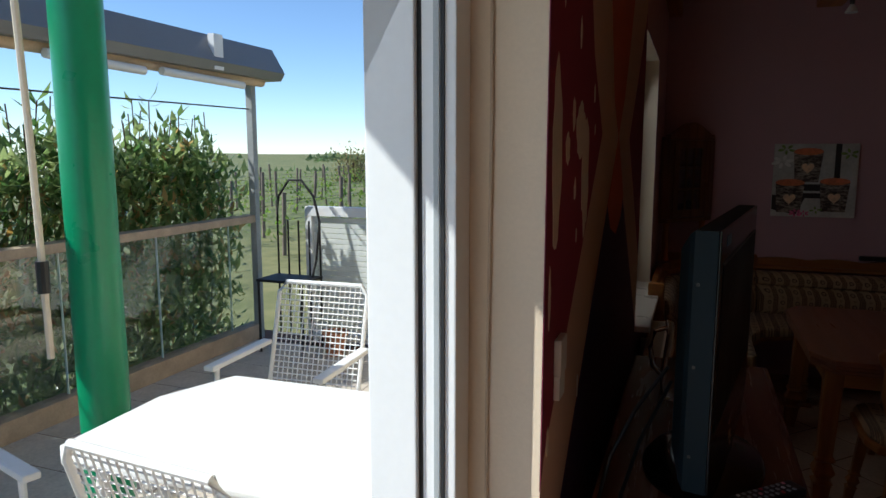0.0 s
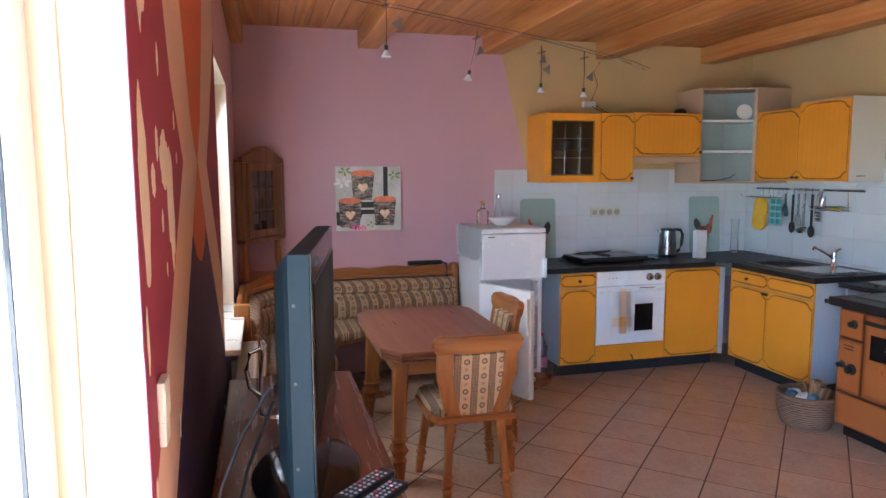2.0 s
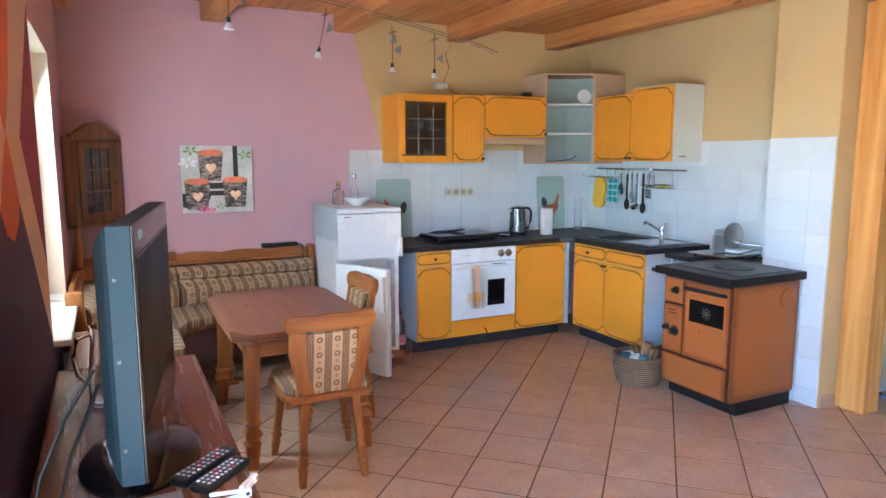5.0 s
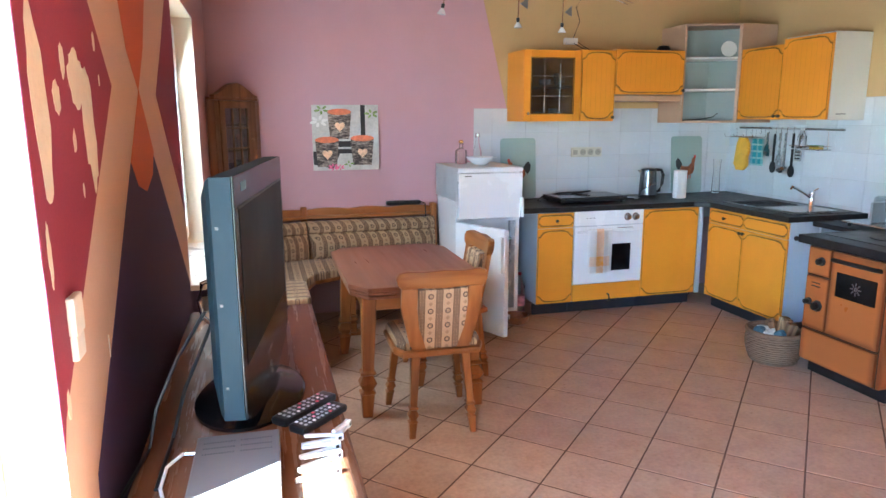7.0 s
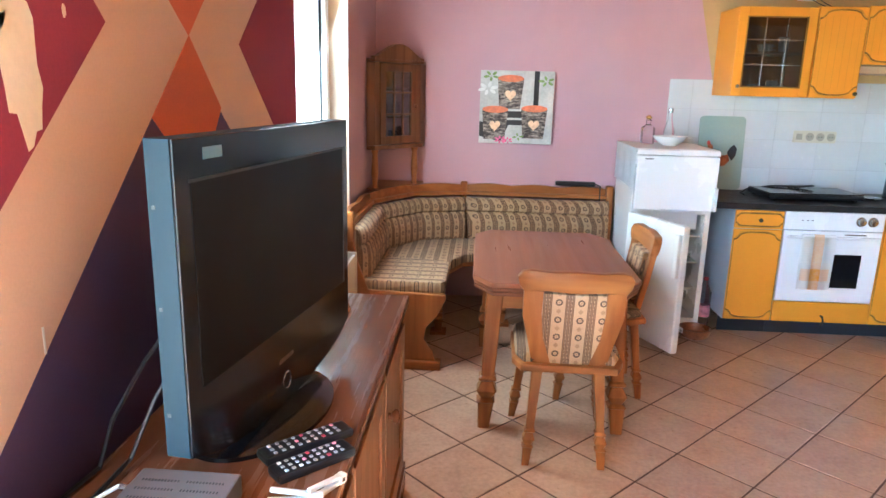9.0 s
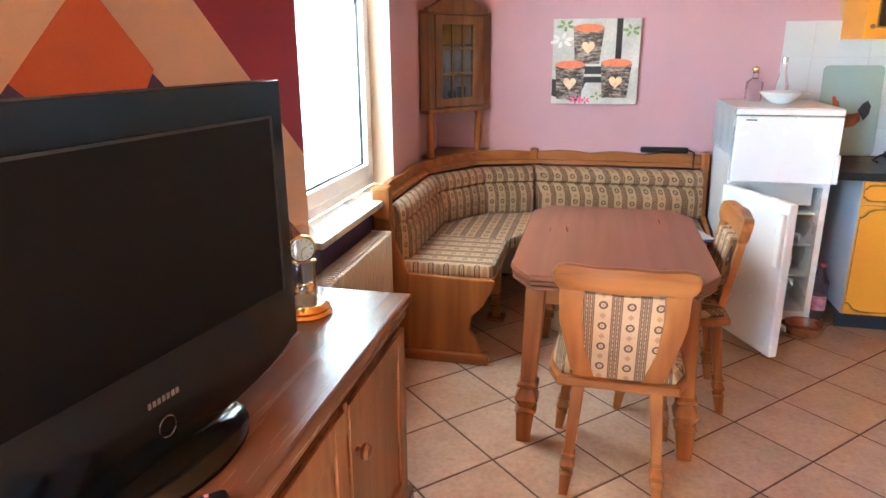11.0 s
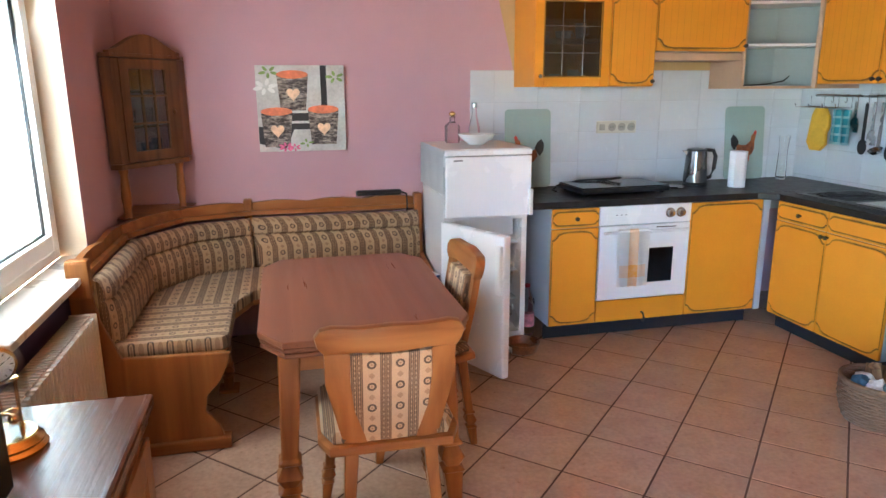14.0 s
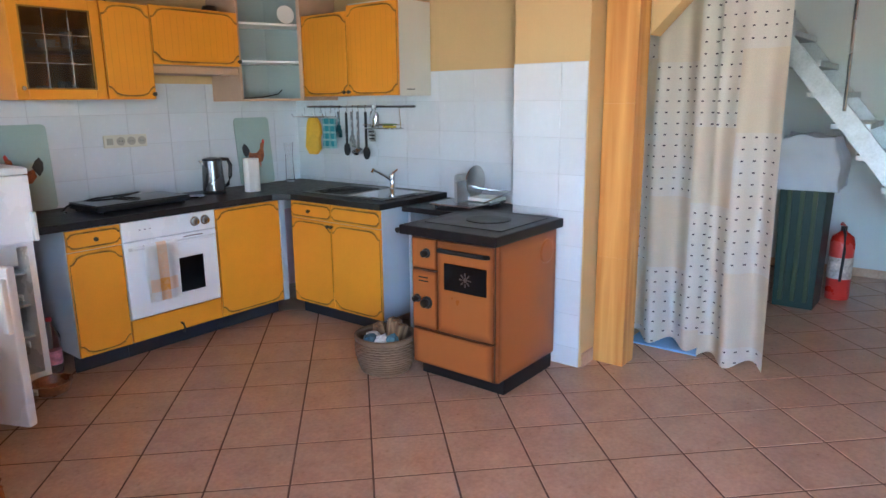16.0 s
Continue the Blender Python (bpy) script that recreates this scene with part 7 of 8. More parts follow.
def curtain_fall(y0, y1, x0, z0, z1, amp, folds, name, slant=0.0):
    bm_ = bmesh.new()
    n_, rows = 70, 16
    g_ = []
    for j in range(rows + 1):
        t_ = j / rows
        row = []
        for i in range(n_ + 1):
            s_ = i / n_
            flare = 1 + 0.10 * (1 - t_)
            yy = (y0 + y1) / 2 + (y1 - y0) * (s_ - 0.5) * flare
            xx = x0 + amp * math.sin(folds * 2 * math.pi * s_ + 0.5 * math.sin(3 * t_)) * (0.55 + 0.45 * (1 - t_)) + 0.012 * math.sin(9 * s_ + 5 * t_) + slant * s_
            row.append(bm_.verts.new((xx, yy, z0 + 0.02 * math.sin(folds * 2 * math.pi * s_) * (1 - t_) + (z1 - z0) * t_)))
        g_.append(row)
    fs_q = [bm_.faces.new((g_[j][i], g_[j][i + 1], g_[j + 1][i + 1], g_[j + 1][i])) for j in range(rows) for i in range(n_)]
    bmesh.ops.solidify(bm_, geom=fs_q, thickness=0.003)
    return part(name, bm_, CURT, cu, "", True)


curtain_fall(-2.755, -3.255, 2.06, 0.035, 2.36, 0.045, 2.4, "curtain_panel")
curtain_fall(-3.225, -3.55, 1.97, 0.02, 2.36, 0.04, 1.6, "curtain_panel")
part("curtain_rod", tube(bmesh.new(), [(2.02, -2.735, 2.365), (2.02, -3.75, 2.365)], 0.012, 10), PINE_X, cu)
setting("lintel_slope", prism(bmesh.new(), [(-2.91, 1.80), (-3.30, 2.20), (-3.30, 2.64), (-2.926, 2.64), (-2.91, 2.42)], "x", 1.78, 1.92), YELLOW, "yellow sloping plaster haunch beside the curtain", "wall")
setting("wall_closet", B(2.0, 2.2, -2.73, 0, -0.1, CEIL + 0.2), WHITEWALL, "plain wall behind the kitchen", "wall")
bf = thing("blue_mat", "light blue doormat behind the curtain", "mat")
part("mat", B(2.0, 2.6, -3.2, -2.78, 0.001, 0.012, bevel=0.004), plain("blue_mat_cloth", (0.25, 0.42, 0.65), 0.9, fine=200, bump=0.4), bf)

ALU = plain("galvanised_steel", (0.50, 0.52, 0.53), 0.42, 0.75, var=0.2, big=8)
stc = thing("metal_stairs", "steep galvanised metal stairs with open treads", "stairs")
# the flight rises towards +y along the east wall
y_lo, y_hi, h_hi = -4.75, -2.45, 2.75
for sx in (3.55, 4.35):
    bm = bmesh.new()
    prism(bm, [(y_lo, 0.0), (y_lo + 0.16, 0.0), (y_hi, h_hi - 0.08), (y_hi, h_hi + 0.10), (y_hi - 0.02, h_hi + 0.10)], "x", sx, sx + 0.03)
    part("stringer", bm, ALU, stc)
for i in range(1, 13):
    z = i * 0.212
    y = y_lo + 0.08 + (y_hi - y_lo - 0.08) * z / h_hi
    part("tread", B(3.58, 4.35, y - 0.12, y + 0.12, z - 0.02, z + 0.02, bevel=0.004), ALU, stc)
part("handrail", tube(bmesh.new(), [(3.54, y_lo - 0.1, 0.95), (3.54, y_hi, h_hi + 0.85)], 0.018, 10), STEEL, stc, "", True)
for t_ in (0.08, 0.5, 0.9):
    y = y_lo + (y_hi - y_lo) * t_
    part("baluster", tube(bmesh.new(), [(3.545, y, h_hi * t_), (3.545, y, 0.98 + (h_hi - 0.02) * t_ + 0.03)], 0.012, 8), STEEL, stc)
# crate stack covered with a white sheet
gbx = thing("green_bin", "dark green box standing under the stairs", "box", at=pose(3.50, -3.44, 0.002))
part("bin", loft(bmesh.new(), [[(sx * r, sy * r2, z) for sx, sy in ((1, -1), (1, 1), (-1, 1), (-1, -1))] for r, r2, z in ((0.15, 0.13, 0), (0.17, 0.15, 1.11), (0.175, 0.155, 1.11), (0.175, 0.155, 1.15))]), plain("dark_green_plastic", (0.008, 0.030, 0.022), 0.45, var=0.2), gbx)
for yy in (-0.08, 0.0, 0.08):
    part("rib", B(-0.175, -0.15, yy - 0.015, yy + 0.015, 0.05, 1.09, bevel=0.004), plain("olive_stripe", (0.035, 0.055, 0.02), 0.5), gbx)
she = thing("white_sheet", "crumpled white sheet over the green box", "cloth", at=pose(3.50, -3.44, 1.155))
bm = bmesh.new()
bmesh.ops.create_grid(bm, x_segments=36, y_segments=36, size=0.40)
for v in bm.verts:
    rr = max(abs(v.co.x) - 0.18, abs(v.co.y) - 0.165, 0)
    if rr > 0:
        v.co.z -= min(rr * 1.6, 0.30) + 0.0
        v.co.x = max(-0.23, min(0.23, v.co.x)) + 0.02 * noise.noise(v.co * 9)
        v.co.y = max(-0.21, min(0.21, v.co.y)) + 0.02 * noise.noise(v.co * 9 + Vector((3, 0, 0)))
    else:
        v.co.z += 0.05 + 0.05 * noise.noise(v.co * 7)
fsh = list(bm.faces)
bmesh.ops.solidify(bm, geom=fsh, thickness=0.004)
part("drape", bm, plain("white_sheet_cloth", (0.46, 0.49, 0.54), 0.9, var=0.08, fine=250), she, "", True)
fe = thing("fire_extinguisher", "red fire extinguisher standing on the floor", "fire extinguisher", at=pose(3.80, -3.655, 0.002))
REDP = plain("red_enamel", (0.45, 0.03, 0.02), 0.3, var=0.06)
part("cylinder", lathe(bmesh.new(), [(0.078, 0), (0.082, 0.01), (0.082, 0.42), (0.07, 0.47), (0.03, 0.50), (0.022, 0.51)], n=28), REDP, fe, "", True)
part("label_band", lathe(bmesh.new(), [(0.0825, 0.16), (0.0825, 0.32)], n=28), plain("label_print", (0.5, 0.45, 0.4), 0.5, var=0.5, big=25), fe, "", True)
part("valve", B(-0.02, 0.02, -0.02, 0.02, 0.511, 0.545, bevel=0.004), BLACKPL, fe)
part("lever", tube(bmesh.new(), [(0.02, 0, 0.545), (-0.05, 0.01, 0.575), (-0.09, 0.01, 0.57)], 0.008, 8), REDP, fe, "", True)
part("hose", tube(bmesh.new(), [(-0.02, 0, 0.53), (-0.08, -0.02, 0.50), (-0.10, -0.03, 0.38), (-0.095, -0.02, 0.15)], 0.010, 8), BLACKPL, fe, "", True)
setting("baseboard", B(EASTX - 0.012, EASTX, SOUTHY, -0.01, 0, 0.07), FLOORTILE, "tiled skirting along the stair wall", "baseboard")
setting("baseboard_pillar", B(1.47, 1.60, -2.742, -2.731, 0, 0.075), FLOORTILE, "tiled skirting at the foot of the pillar", "baseboard")

# ---- terrace ----
DECK = tile_mat("pale_deck_stone", (0.52, 0.45, 0.36), (0.68, 0.60, 0.50), 0.7)
setting("terrace_base", B(-6.25, OX, -9.0, -0.15, -0.14, -0.032), GROUT, "terrace base slab", "floor")
# Unseen overhang, its depth set by the shadow line on the door frame.
setting("ceiling_unseen_overhang", B(-3.86, OX, -9.0, 1.0, 2.62, 2.80), CREAM, "plain unseen roof overhang added to shade the terrace door", "roof")


def ground_mat():
    m, nt_, p_ = _mat("meadow")
    v = _coords(nt_)
    a, b = _noise(nt_, v, 0.08, 5), _noise(nt_, v, 1.8, 6)
    c = _mix(nt_, 0.5, _ramp(nt_, a, (0.10, 0.13, 0.035), (0.24, 0.20, 0.08), 0.4, 0.62), _ramp(nt_, b, (0.06, 0.10, 0.02), (0.22, 0.22, 0.08)))
    nt_.links.new(c, p_.inputs["Base Color"])
    p_.inputs["Roughness"].default_value = 0.95
    return m


bm = bmesh.new()
bmesh.ops.create_grid(bm, x_segments=90, y_segments=90, size=1800)
for v in bm.verts:
    d_ = math.hypot(v.co.x, v.co.y)
    v.co.z = -0.35 - 6 * min(1, d_ / 400) + max(0, d_ - 700) * 0.007 * (0.6 + 0.7 * noise.noise(Vector((v.co.x, v.co.y, 0)) * 0.0022))
tagged(part("ground", bm, ground_mat()), "green meadow rolling out to low hills", "ground", kind="structure")

GP = plain("green_pole_paint", (0.010, 0.24, 0.105), 0.32, var=0.08, big=6)
gp = thing("green_pole", "thick round green-painted steel roof pole", "pole")
part("shaft", lathe(bmesh.new(), [(0.097, -0.03), (0.097, 2.90)], -4.665, -3.17, 40), GP, gp, "", True)
part("base_collar", lathe(bmesh.new(), [(0.12, -0.028), (0.12, -0.01), (0.10, 0.0)], -4.665, -3.17, 32), GP, gp, "", True)
RAIL = plain("sunbleached_rail_wood", (0.42, 0.32, 0.22), 0.7, var=0.2, big=8)
bal = thing("glass_balustrade", "glass balustrade with a pale handrail along the terrace", "balustrade")
part("handrail", B(-6.02, -5.90, -8.6, -0.35, 0.985, 1.045, bevel=0.008), RAIL, bal)
part("bottom_rail", B(-6.02, -5.90, -8.6, -0.35, -0.03, 0.10, bevel=0.008), RAIL, bal)
GLS = pane_glass("blue_tinted_pane", (0.95, 0.98, 0.99), 0.07)
y = -8.55
while y < -0.45:
    pn = part("pane", B(-5.965, -5.955, y, min(y + 0.775, -0.4), 0.101, 0.984), GLS, bal, "tinted glass pane")
    part("pane_edge", B(-5.967, -5.953, y - 0.008, y - 0.002, 0.101, 0.984), plain("glass_edge", (0.55, 0.68, 0.62), 0.2), bal)
    y += 0.785
fp = thing("front_screen", "white metal screen with ribbed privacy panels", "fence")
WM = plain("white_metal", (0.72, 0.72, 0.70), 0.45, var=0.05)
part("top_rail", B(-5.45, -2.97, -0.36, -0.28, 1.05, 1.13, bevel=0.005), WM, fp)
part("bottom_rail", B(-5.45, -2.97, -0.36, -0.28, 0.0, 0.06, bevel=0.005), WM, fp)
for xx in (-5.45, -4.3, -3.1):
    part("post", B(xx, xx + 0.06, -0.355, -0.285, -0.03, 1.05), WM, fp)
MILKY = plain("milky_panel", (0.62, 0.64, 0.60), 0.3, var=0.05)
for i in range(22):
    part("slat", B(-5.39, -2.98, -0.325, -0.315, 0.065 + i * 0.0444, 0.065 + i * 0.0444 + 0.041, bevel=0.004), MILKY, fp)
# awning beam with its post, tubes and wire
aw = thing("awning", "grey metal awning cassette on a slim post", "awning")
part("cassette", prism(bmesh.new(), [(-6.05, 2.16), (-5.70, 2.16), (-5.66, 2.22), (-5.78, 2.42), (-6.05, 2.42)], "y", -9.0, -0.26, bevel=0.006), plain("grey_cassette", (0.20, 0.20, 0.20), 0.4, var=0.06), aw)
part("fabric_roll", tube(bmesh.new(), [(-5.80, -9.0, 2.145), (-5.80, -0.40, 2.145)], 0.04, 10), plain("rolled_cloth", (0.60, 0.45, 0.30), 0.9, var=0.15), aw, "", True)
for a, b in ((-2.45, -1.75), (-1.60, -0.75)):
    part("folding_arm", tube(bmesh.new(), [(-5.72, a, 2.10), (-5.72, b, 2.085)], 0.028, 10), WM, aw, "", True)
part("white_band", B(-5.702, -5.650, -1.12, -1.02, 2.165, 2.415), WM, aw).matrix_basis = pose(-0.03, 0, 0)
part("post", B(-5.95, -5.89, -0.42, -0.36, -0.03, 2.40, bevel=0.004), plain("weathered_post", (0.30, 0.31, 0.30), 0.6, var=0.2), aw)
part("tension_wire", tube(bmesh.new(), [(-5.92, -9.0, 1.93), (-5.92, -4.0, 1.90), (-5.92, -0.38, 1.93)], 0.006, 6), DARKMETAL, aw)
cr = thing("awning_crank", "long pale crank rod hanging from the awning", "crank")
part("rod", tube(bmesh.new(), [(-4.735, -3.39, 2.9), (-4.685, -3.39, 1.6), (-4.660, -3.40, 0.80)], 0.013, 8), plain("ivory_rod", (0.66, 0.58, 0.45), 0.4), cr, "", True)
part("grip", tube(bmesh.new(), [(-4.673, -3.395, 1.17), (-4.669, -3.398, 1.05)], 0.022, 10), BLACKPL, cr)


# white garden table and mesh chairs
WP = plain("white_garden_paint", (0.80, 0.79, 0.76), 0.4, var=0.04)
gt = thing("garden_table", "large white garden table standing on the terrace", "table", at=pose(-3.60, -3.47, -0.03, 0, 0, 2))
part("tabletop", prism(bmesh.new(), [(-0.55, -0.32), (-0.48, -0.38), (0.48, -0.38), (0.55, -0.32), (0.55, 0.32), (0.48, 0.38), (-0.44, 0.38), (-0.56, 0.10)], "z", 0.715, 0.745, bevel=0.010), WP, gt)
for sx in (-0.44, 0.44):
    for sy in (-0.27, 0.27):
        part("leg", tube(bmesh.new(), [(sx, sy, 0.715), (sx * 1.08, sy * 1.08, 0.0)], 0.020, 10), WP, gt, "", True)


def mesh_chair(label, at):
    c_ = thing("garden_chair", label, "chair", "white garden chairs", at)
    # local: the sitter faces -y, the backrest stands at +y
    def rise(z):
        return 0.20 + (z - 0.40) * 0.28
    outline = [(-0.25, 0.40), (-0.25, 0.88), (-0.215, 0.93), (0.215, 0.93), (0.25, 0.88), (0.25, 0.40)]
    part("back_frame", tube(bmesh.new(), [(x, rise(z), z) for x, z in outline], 0.012, 8), WP, c_, "", True)
    bm_ = bmesh.new()
    for i in range(16):
        x_ = -0.21 + i * 0.028
        tube(bm_, [(x_, rise(0.41), 0.41), (x_, rise(0.92), 0.92)], 0.0035, 4)
    for i in range(18):
        z_ = 0.42 + i * 0.028
        tube(bm_, [(-0.235, rise(z_) - 0.004, z_), (0.235, rise(z_) - 0.004, z_)], 0.0035, 4)
    part("back_mesh", bm_, WP, c_, "white wire mesh")
    bm_ = bmesh.new()
    for i in range(16):
        x_ = -0.21 + i * 0.028
        tube(bm_, [(x_, -0.24, 0.42), (x_, 0.20, 0.405)], 0.0035, 4)
    for i in range(16):
        y_ = -0.22 + i * 0.028
        tube(bm_, [(-0.235, y_, 0.416), (0.235, y_, 0.416)], 0.0035, 4)
    part("seat_mesh", bm_, WP, c_, "white wire mesh")
    part("seat_frame", tube(bmesh.new(), [(-0.235, -0.25, 0.415), (0.235, -0.25, 0.415), (0.235, 0.20, 0.40), (-0.235, 0.20, 0.40)], 0.012, 8, True), WP, c_, "", True)
    for sx in (-1, 1):
        part("leg", tube(bmesh.new(), [(sx * 0.245, -0.27, 0.0), (sx * 0.265, -0.20, 0.62)], 0.012, 8), WP, c_, "", True)
        part("leg", tube(bmesh.new(), [(sx * 0.245, 0.28, 0.0), (sx * 0.24, 0.18, 0.42)], 0.012, 8), WP, c_, "", True)
        part("armrest", B(sx * 0.275 - 0.027, sx * 0.275 + 0.027, -0.25, 0.24, 0.62, 0.645, bevel=0.008), WP, c_)
    return c_


gch = mesh_chair("white wire-mesh garden chair behind the terrace table", pose(-4.17, -2.55, -0.03, 0, 0, 3))
g2 = copy_thing(gch, pose(-3.51, -3.76, -0.03, 0, 0, 176))
g2["label"] = "white wire-mesh garden chair close to the terrace door"
g3 = copy_thing(gch, pose(-4.55, -4.03, -0.03, 0, 0, 75))
g3["label"] = "white wire-mesh garden chair beside the green pole"
# wrought-iron plant stand
ps_ = thing("iron_plant_stand", "dark wrought-iron plant stand in the terrace corner", "plant stand", at=pose(-5.45, -0.62, -0.03))
IRON = plain("black_iron", (0.02, 0.018, 0.016), 0.6, 0.4, var=0.2)
for i in range(5):
    x_ = -0.20 + i * 0.10
    part("bar", tube(bmesh.new(), [(x_, 0.16, 0), (x_, 0.16, 1.05)], 0.008, 6), IRON, ps_)
part("arch", tube(bmesh.new(), [(-0.20 + 0.0, 0.16, 1.05), (-0.18, 0.16, 1.25), (-0.08, 0.16, 1.38), (0.04, 0.16, 1.38), (0.15, 0.16, 1.25), (0.20, 0.16, 1.05), (0.20, 0.10, 0.75), (0.22, 0.0, 0.62)], 0.010, 8), IRON, ps_, "", True)
part("shelf", B(-0.22, 0.22, -0.14, 0.16, 0.58, 0.60, bevel=0.004), IRON, ps_)
for sx in (-0.2, 0.2):
    part("leg", tube(bmesh.new(), [(sx, -0.13, 0), (sx, -0.13, 0.58)], 0.010, 6), IRON, ps_)
pt = thing("clay_pot", "terracotta flower pot standing near the stand", "pot", at=pose(-5.05, -0.60, -0.03))
part("pot", lathe(bmesh.new(), [(0.07, 0), (0.10, 0.16), (0.11, 0.16), (0.11, 0.19), (0.095, 0.19), (0.085, 0.16), (0.03, 0.02)], n=24), plain("terracotta_pot", (0.40, 0.16, 0.08), 0.8, var=0.15), pt, "", True)


# ---- planting ----
def leaf_mat(name, a, b, rough=0.35):
    m, nt_, p_ = _mat(name)
    g_ = nt_.nodes.new("ShaderNodeNewGeometry").outputs["Random Per Island"]
    nt_.links.new(_ramp(nt_, g_, a, b, 0.0, 1.0), p_.inputs["Base Color"])
    p_.inputs["Roughness"].default_value = rough
    tr_, mx2 = nt_.nodes.new("ShaderNodeBsdfTranslucent"), nt_.nodes.new("ShaderNodeMixShader")
    nt_.links.new(_ramp(nt_, g_, tuple(min(1, v * 2.2) for v in a), tuple(min(1, v * 1.9) for v in b), 0.0, 1.0), tr_.inputs[0])
    mx2.inputs[0].default_value = 0.5
    nt_.links.new(p_.outputs[0], mx2.inputs[1])
    nt_.links.new(tr_.outputs[0], mx2.inputs[2])
    nt_.links.new(mx2.outputs[0], nt_.nodes["Material Output"].inputs[0])
    return m


def leaves(points, length, width, seed, spread=1.0):
    """Pointed leaves, folded along the rib, at the given places."""
    rng = np.random.default_rng(seed)
    verts, faces = [], []
    for p_ in points:
        yaw, pit = rng.uniform(0, 2 * math.pi), rng.uniform(-0.3, 1.1) * spread
        l, w = length * rng.uniform(0.6, 1.2), width * rng.uniform(0.7, 1.2)
        d = np.array([math.cos(yaw) * math.cos(pit), math.sin(yaw) * math.cos(pit), math.sin(pit)])
        s = np.array([-math.sin(yaw), math.cos(yaw), 0.0])
        up_ = np.cross(d, s)
        o, k_ = np.array(p_), len(verts)
        tip = o + d * l - up_ * 0.15 * l * -1
        verts += [o, o + d * l * 0.45 + s * w / 2 - up_ * 0.1 * w, o + d * l * 0.5, o + d * l * 0.45 - s * w / 2 - up_ * 0.1 * w, tip]
        faces += [(k_, k_ + 1, k_ + 2), (k_ + 2, k_ + 1, k_ + 4), (k_, k_ + 2, k_ + 3), (k_ + 3, k_ + 2, k_ + 4)]
    return verts, faces


def leaf_object(name, points, length, width, mat, parent, seed, label=""):
    v, f = leaves(points, length, width, seed)
    me = bpy.data.meshes.new(name)
    me.from_pydata([tuple(x) for x in v], [], f)
    me.materials.append(mat)
    ob = new(name, me)
    ob.parent = parent
    if label:
        ob["label"] = label
    return ob


LAUREL = leaf_mat("laurel_leaves", (0.045, 0.10, 0.025), (0.26, 0.31, 0.12), 0.25)
DRY = leaf_mat("dry_leaves", (0.20, 0.12, 0.03), (0.42, 0.29, 0.11), 0.5)
TWIG = plain("bark_twigs", (0.10, 0.06, 0.035), 0.9, var=0.3)
rng = np.random.default_rng(7)
for hy0, hy1, top, dens in ((-2.55, -0.35, 1.60, 9500), (-4.9, -2.5, 1.40, 7500), (-8.5, -4.85, 1.40, 5000)):
    hd = thing("laurel_hedge", "dense laurel hedge with glossy green and dry leaves", "hedge", "laurel hedge bushes", pose(-6.45, (hy0 + hy1) / 2, -0.35))
    L = hy1 - hy0
    pts, dry = [], []
    for i in range(dens):
        yy = rng.uniform(-L / 2, L / 2)
        topz = (top + 0.35) + 0.18 * noise.noise(Vector((yy * 2.2 + hy0, 3.1, 0))) + 0.10 * noise.noise(Vector((yy * 6, 7, 0))) - 0.25 * max(0, yy / (L / 2) - 0.75)
        zz = topz * rng.uniform(0.0, 1.0) ** 0.8
        xx = rng.normal(0, 1) * 0.16 + (0.18 if rng.uniform() < 0.5 else 0)
        xx = max(-0.4, min(0.40, xx))
        (dry if rng.uniform() < (0.22 if 0.8 < zz < 1.6 else 0.08) else pts).append((xx, yy, zz))
    # upright shoots that break the top line
    bm = bmesh.new()
    for i in range(int(L * 16)):
        yy = rng.uniform(-L / 2, L / 2)
        h0, h1 = 0.2, (top + 0.35) + rng.uniform(0.05, 0.38)
        x0_, lean = rng.uniform(-0.15, 0.15), rng.uniform(-0.1, 0.1)
        tube(bm, [(x0_ * 0.4, yy * 0.98, 0.0), (x0_, yy, h1 * 0.6), (x0_ + lean, yy + lean, h1)], 0.006, 4)
        for k in range(14):
            t_ = rng.uniform(0.72, 1.0)
            pts.append((x0_ + lean * (t_ - 0.6) / 0.4, yy + lean * (t_ - 0.6) / 0.4, h1 * t_))
    part("branchwork", bm, TWIG, hd)
    leaf_object("foliage", pts, 0.145, 0.048, LAUREL, hd, 11, "glossy dark green leaves")
    leaf_object("dry_foliage", dry, 0.12, 0.040, DRY, hd, 12, "dry yellow-brown leaves")

# vineyard rows beyond the terrace
VINE = leaf_mat("vine_leaves", (0.07, 0.13, 0.02), (0.20, 0.26, 0.05), 0.6)
STAKE = plain("grey_stake_wood", (0.17, 0.13, 0.10), 0.9, var=0.3)
stake_bm = bmesh.new()
tube(stake_bm, [(0, 0, -0.4), (0, 0, 1.35)], 0.045, 6)
proto = None
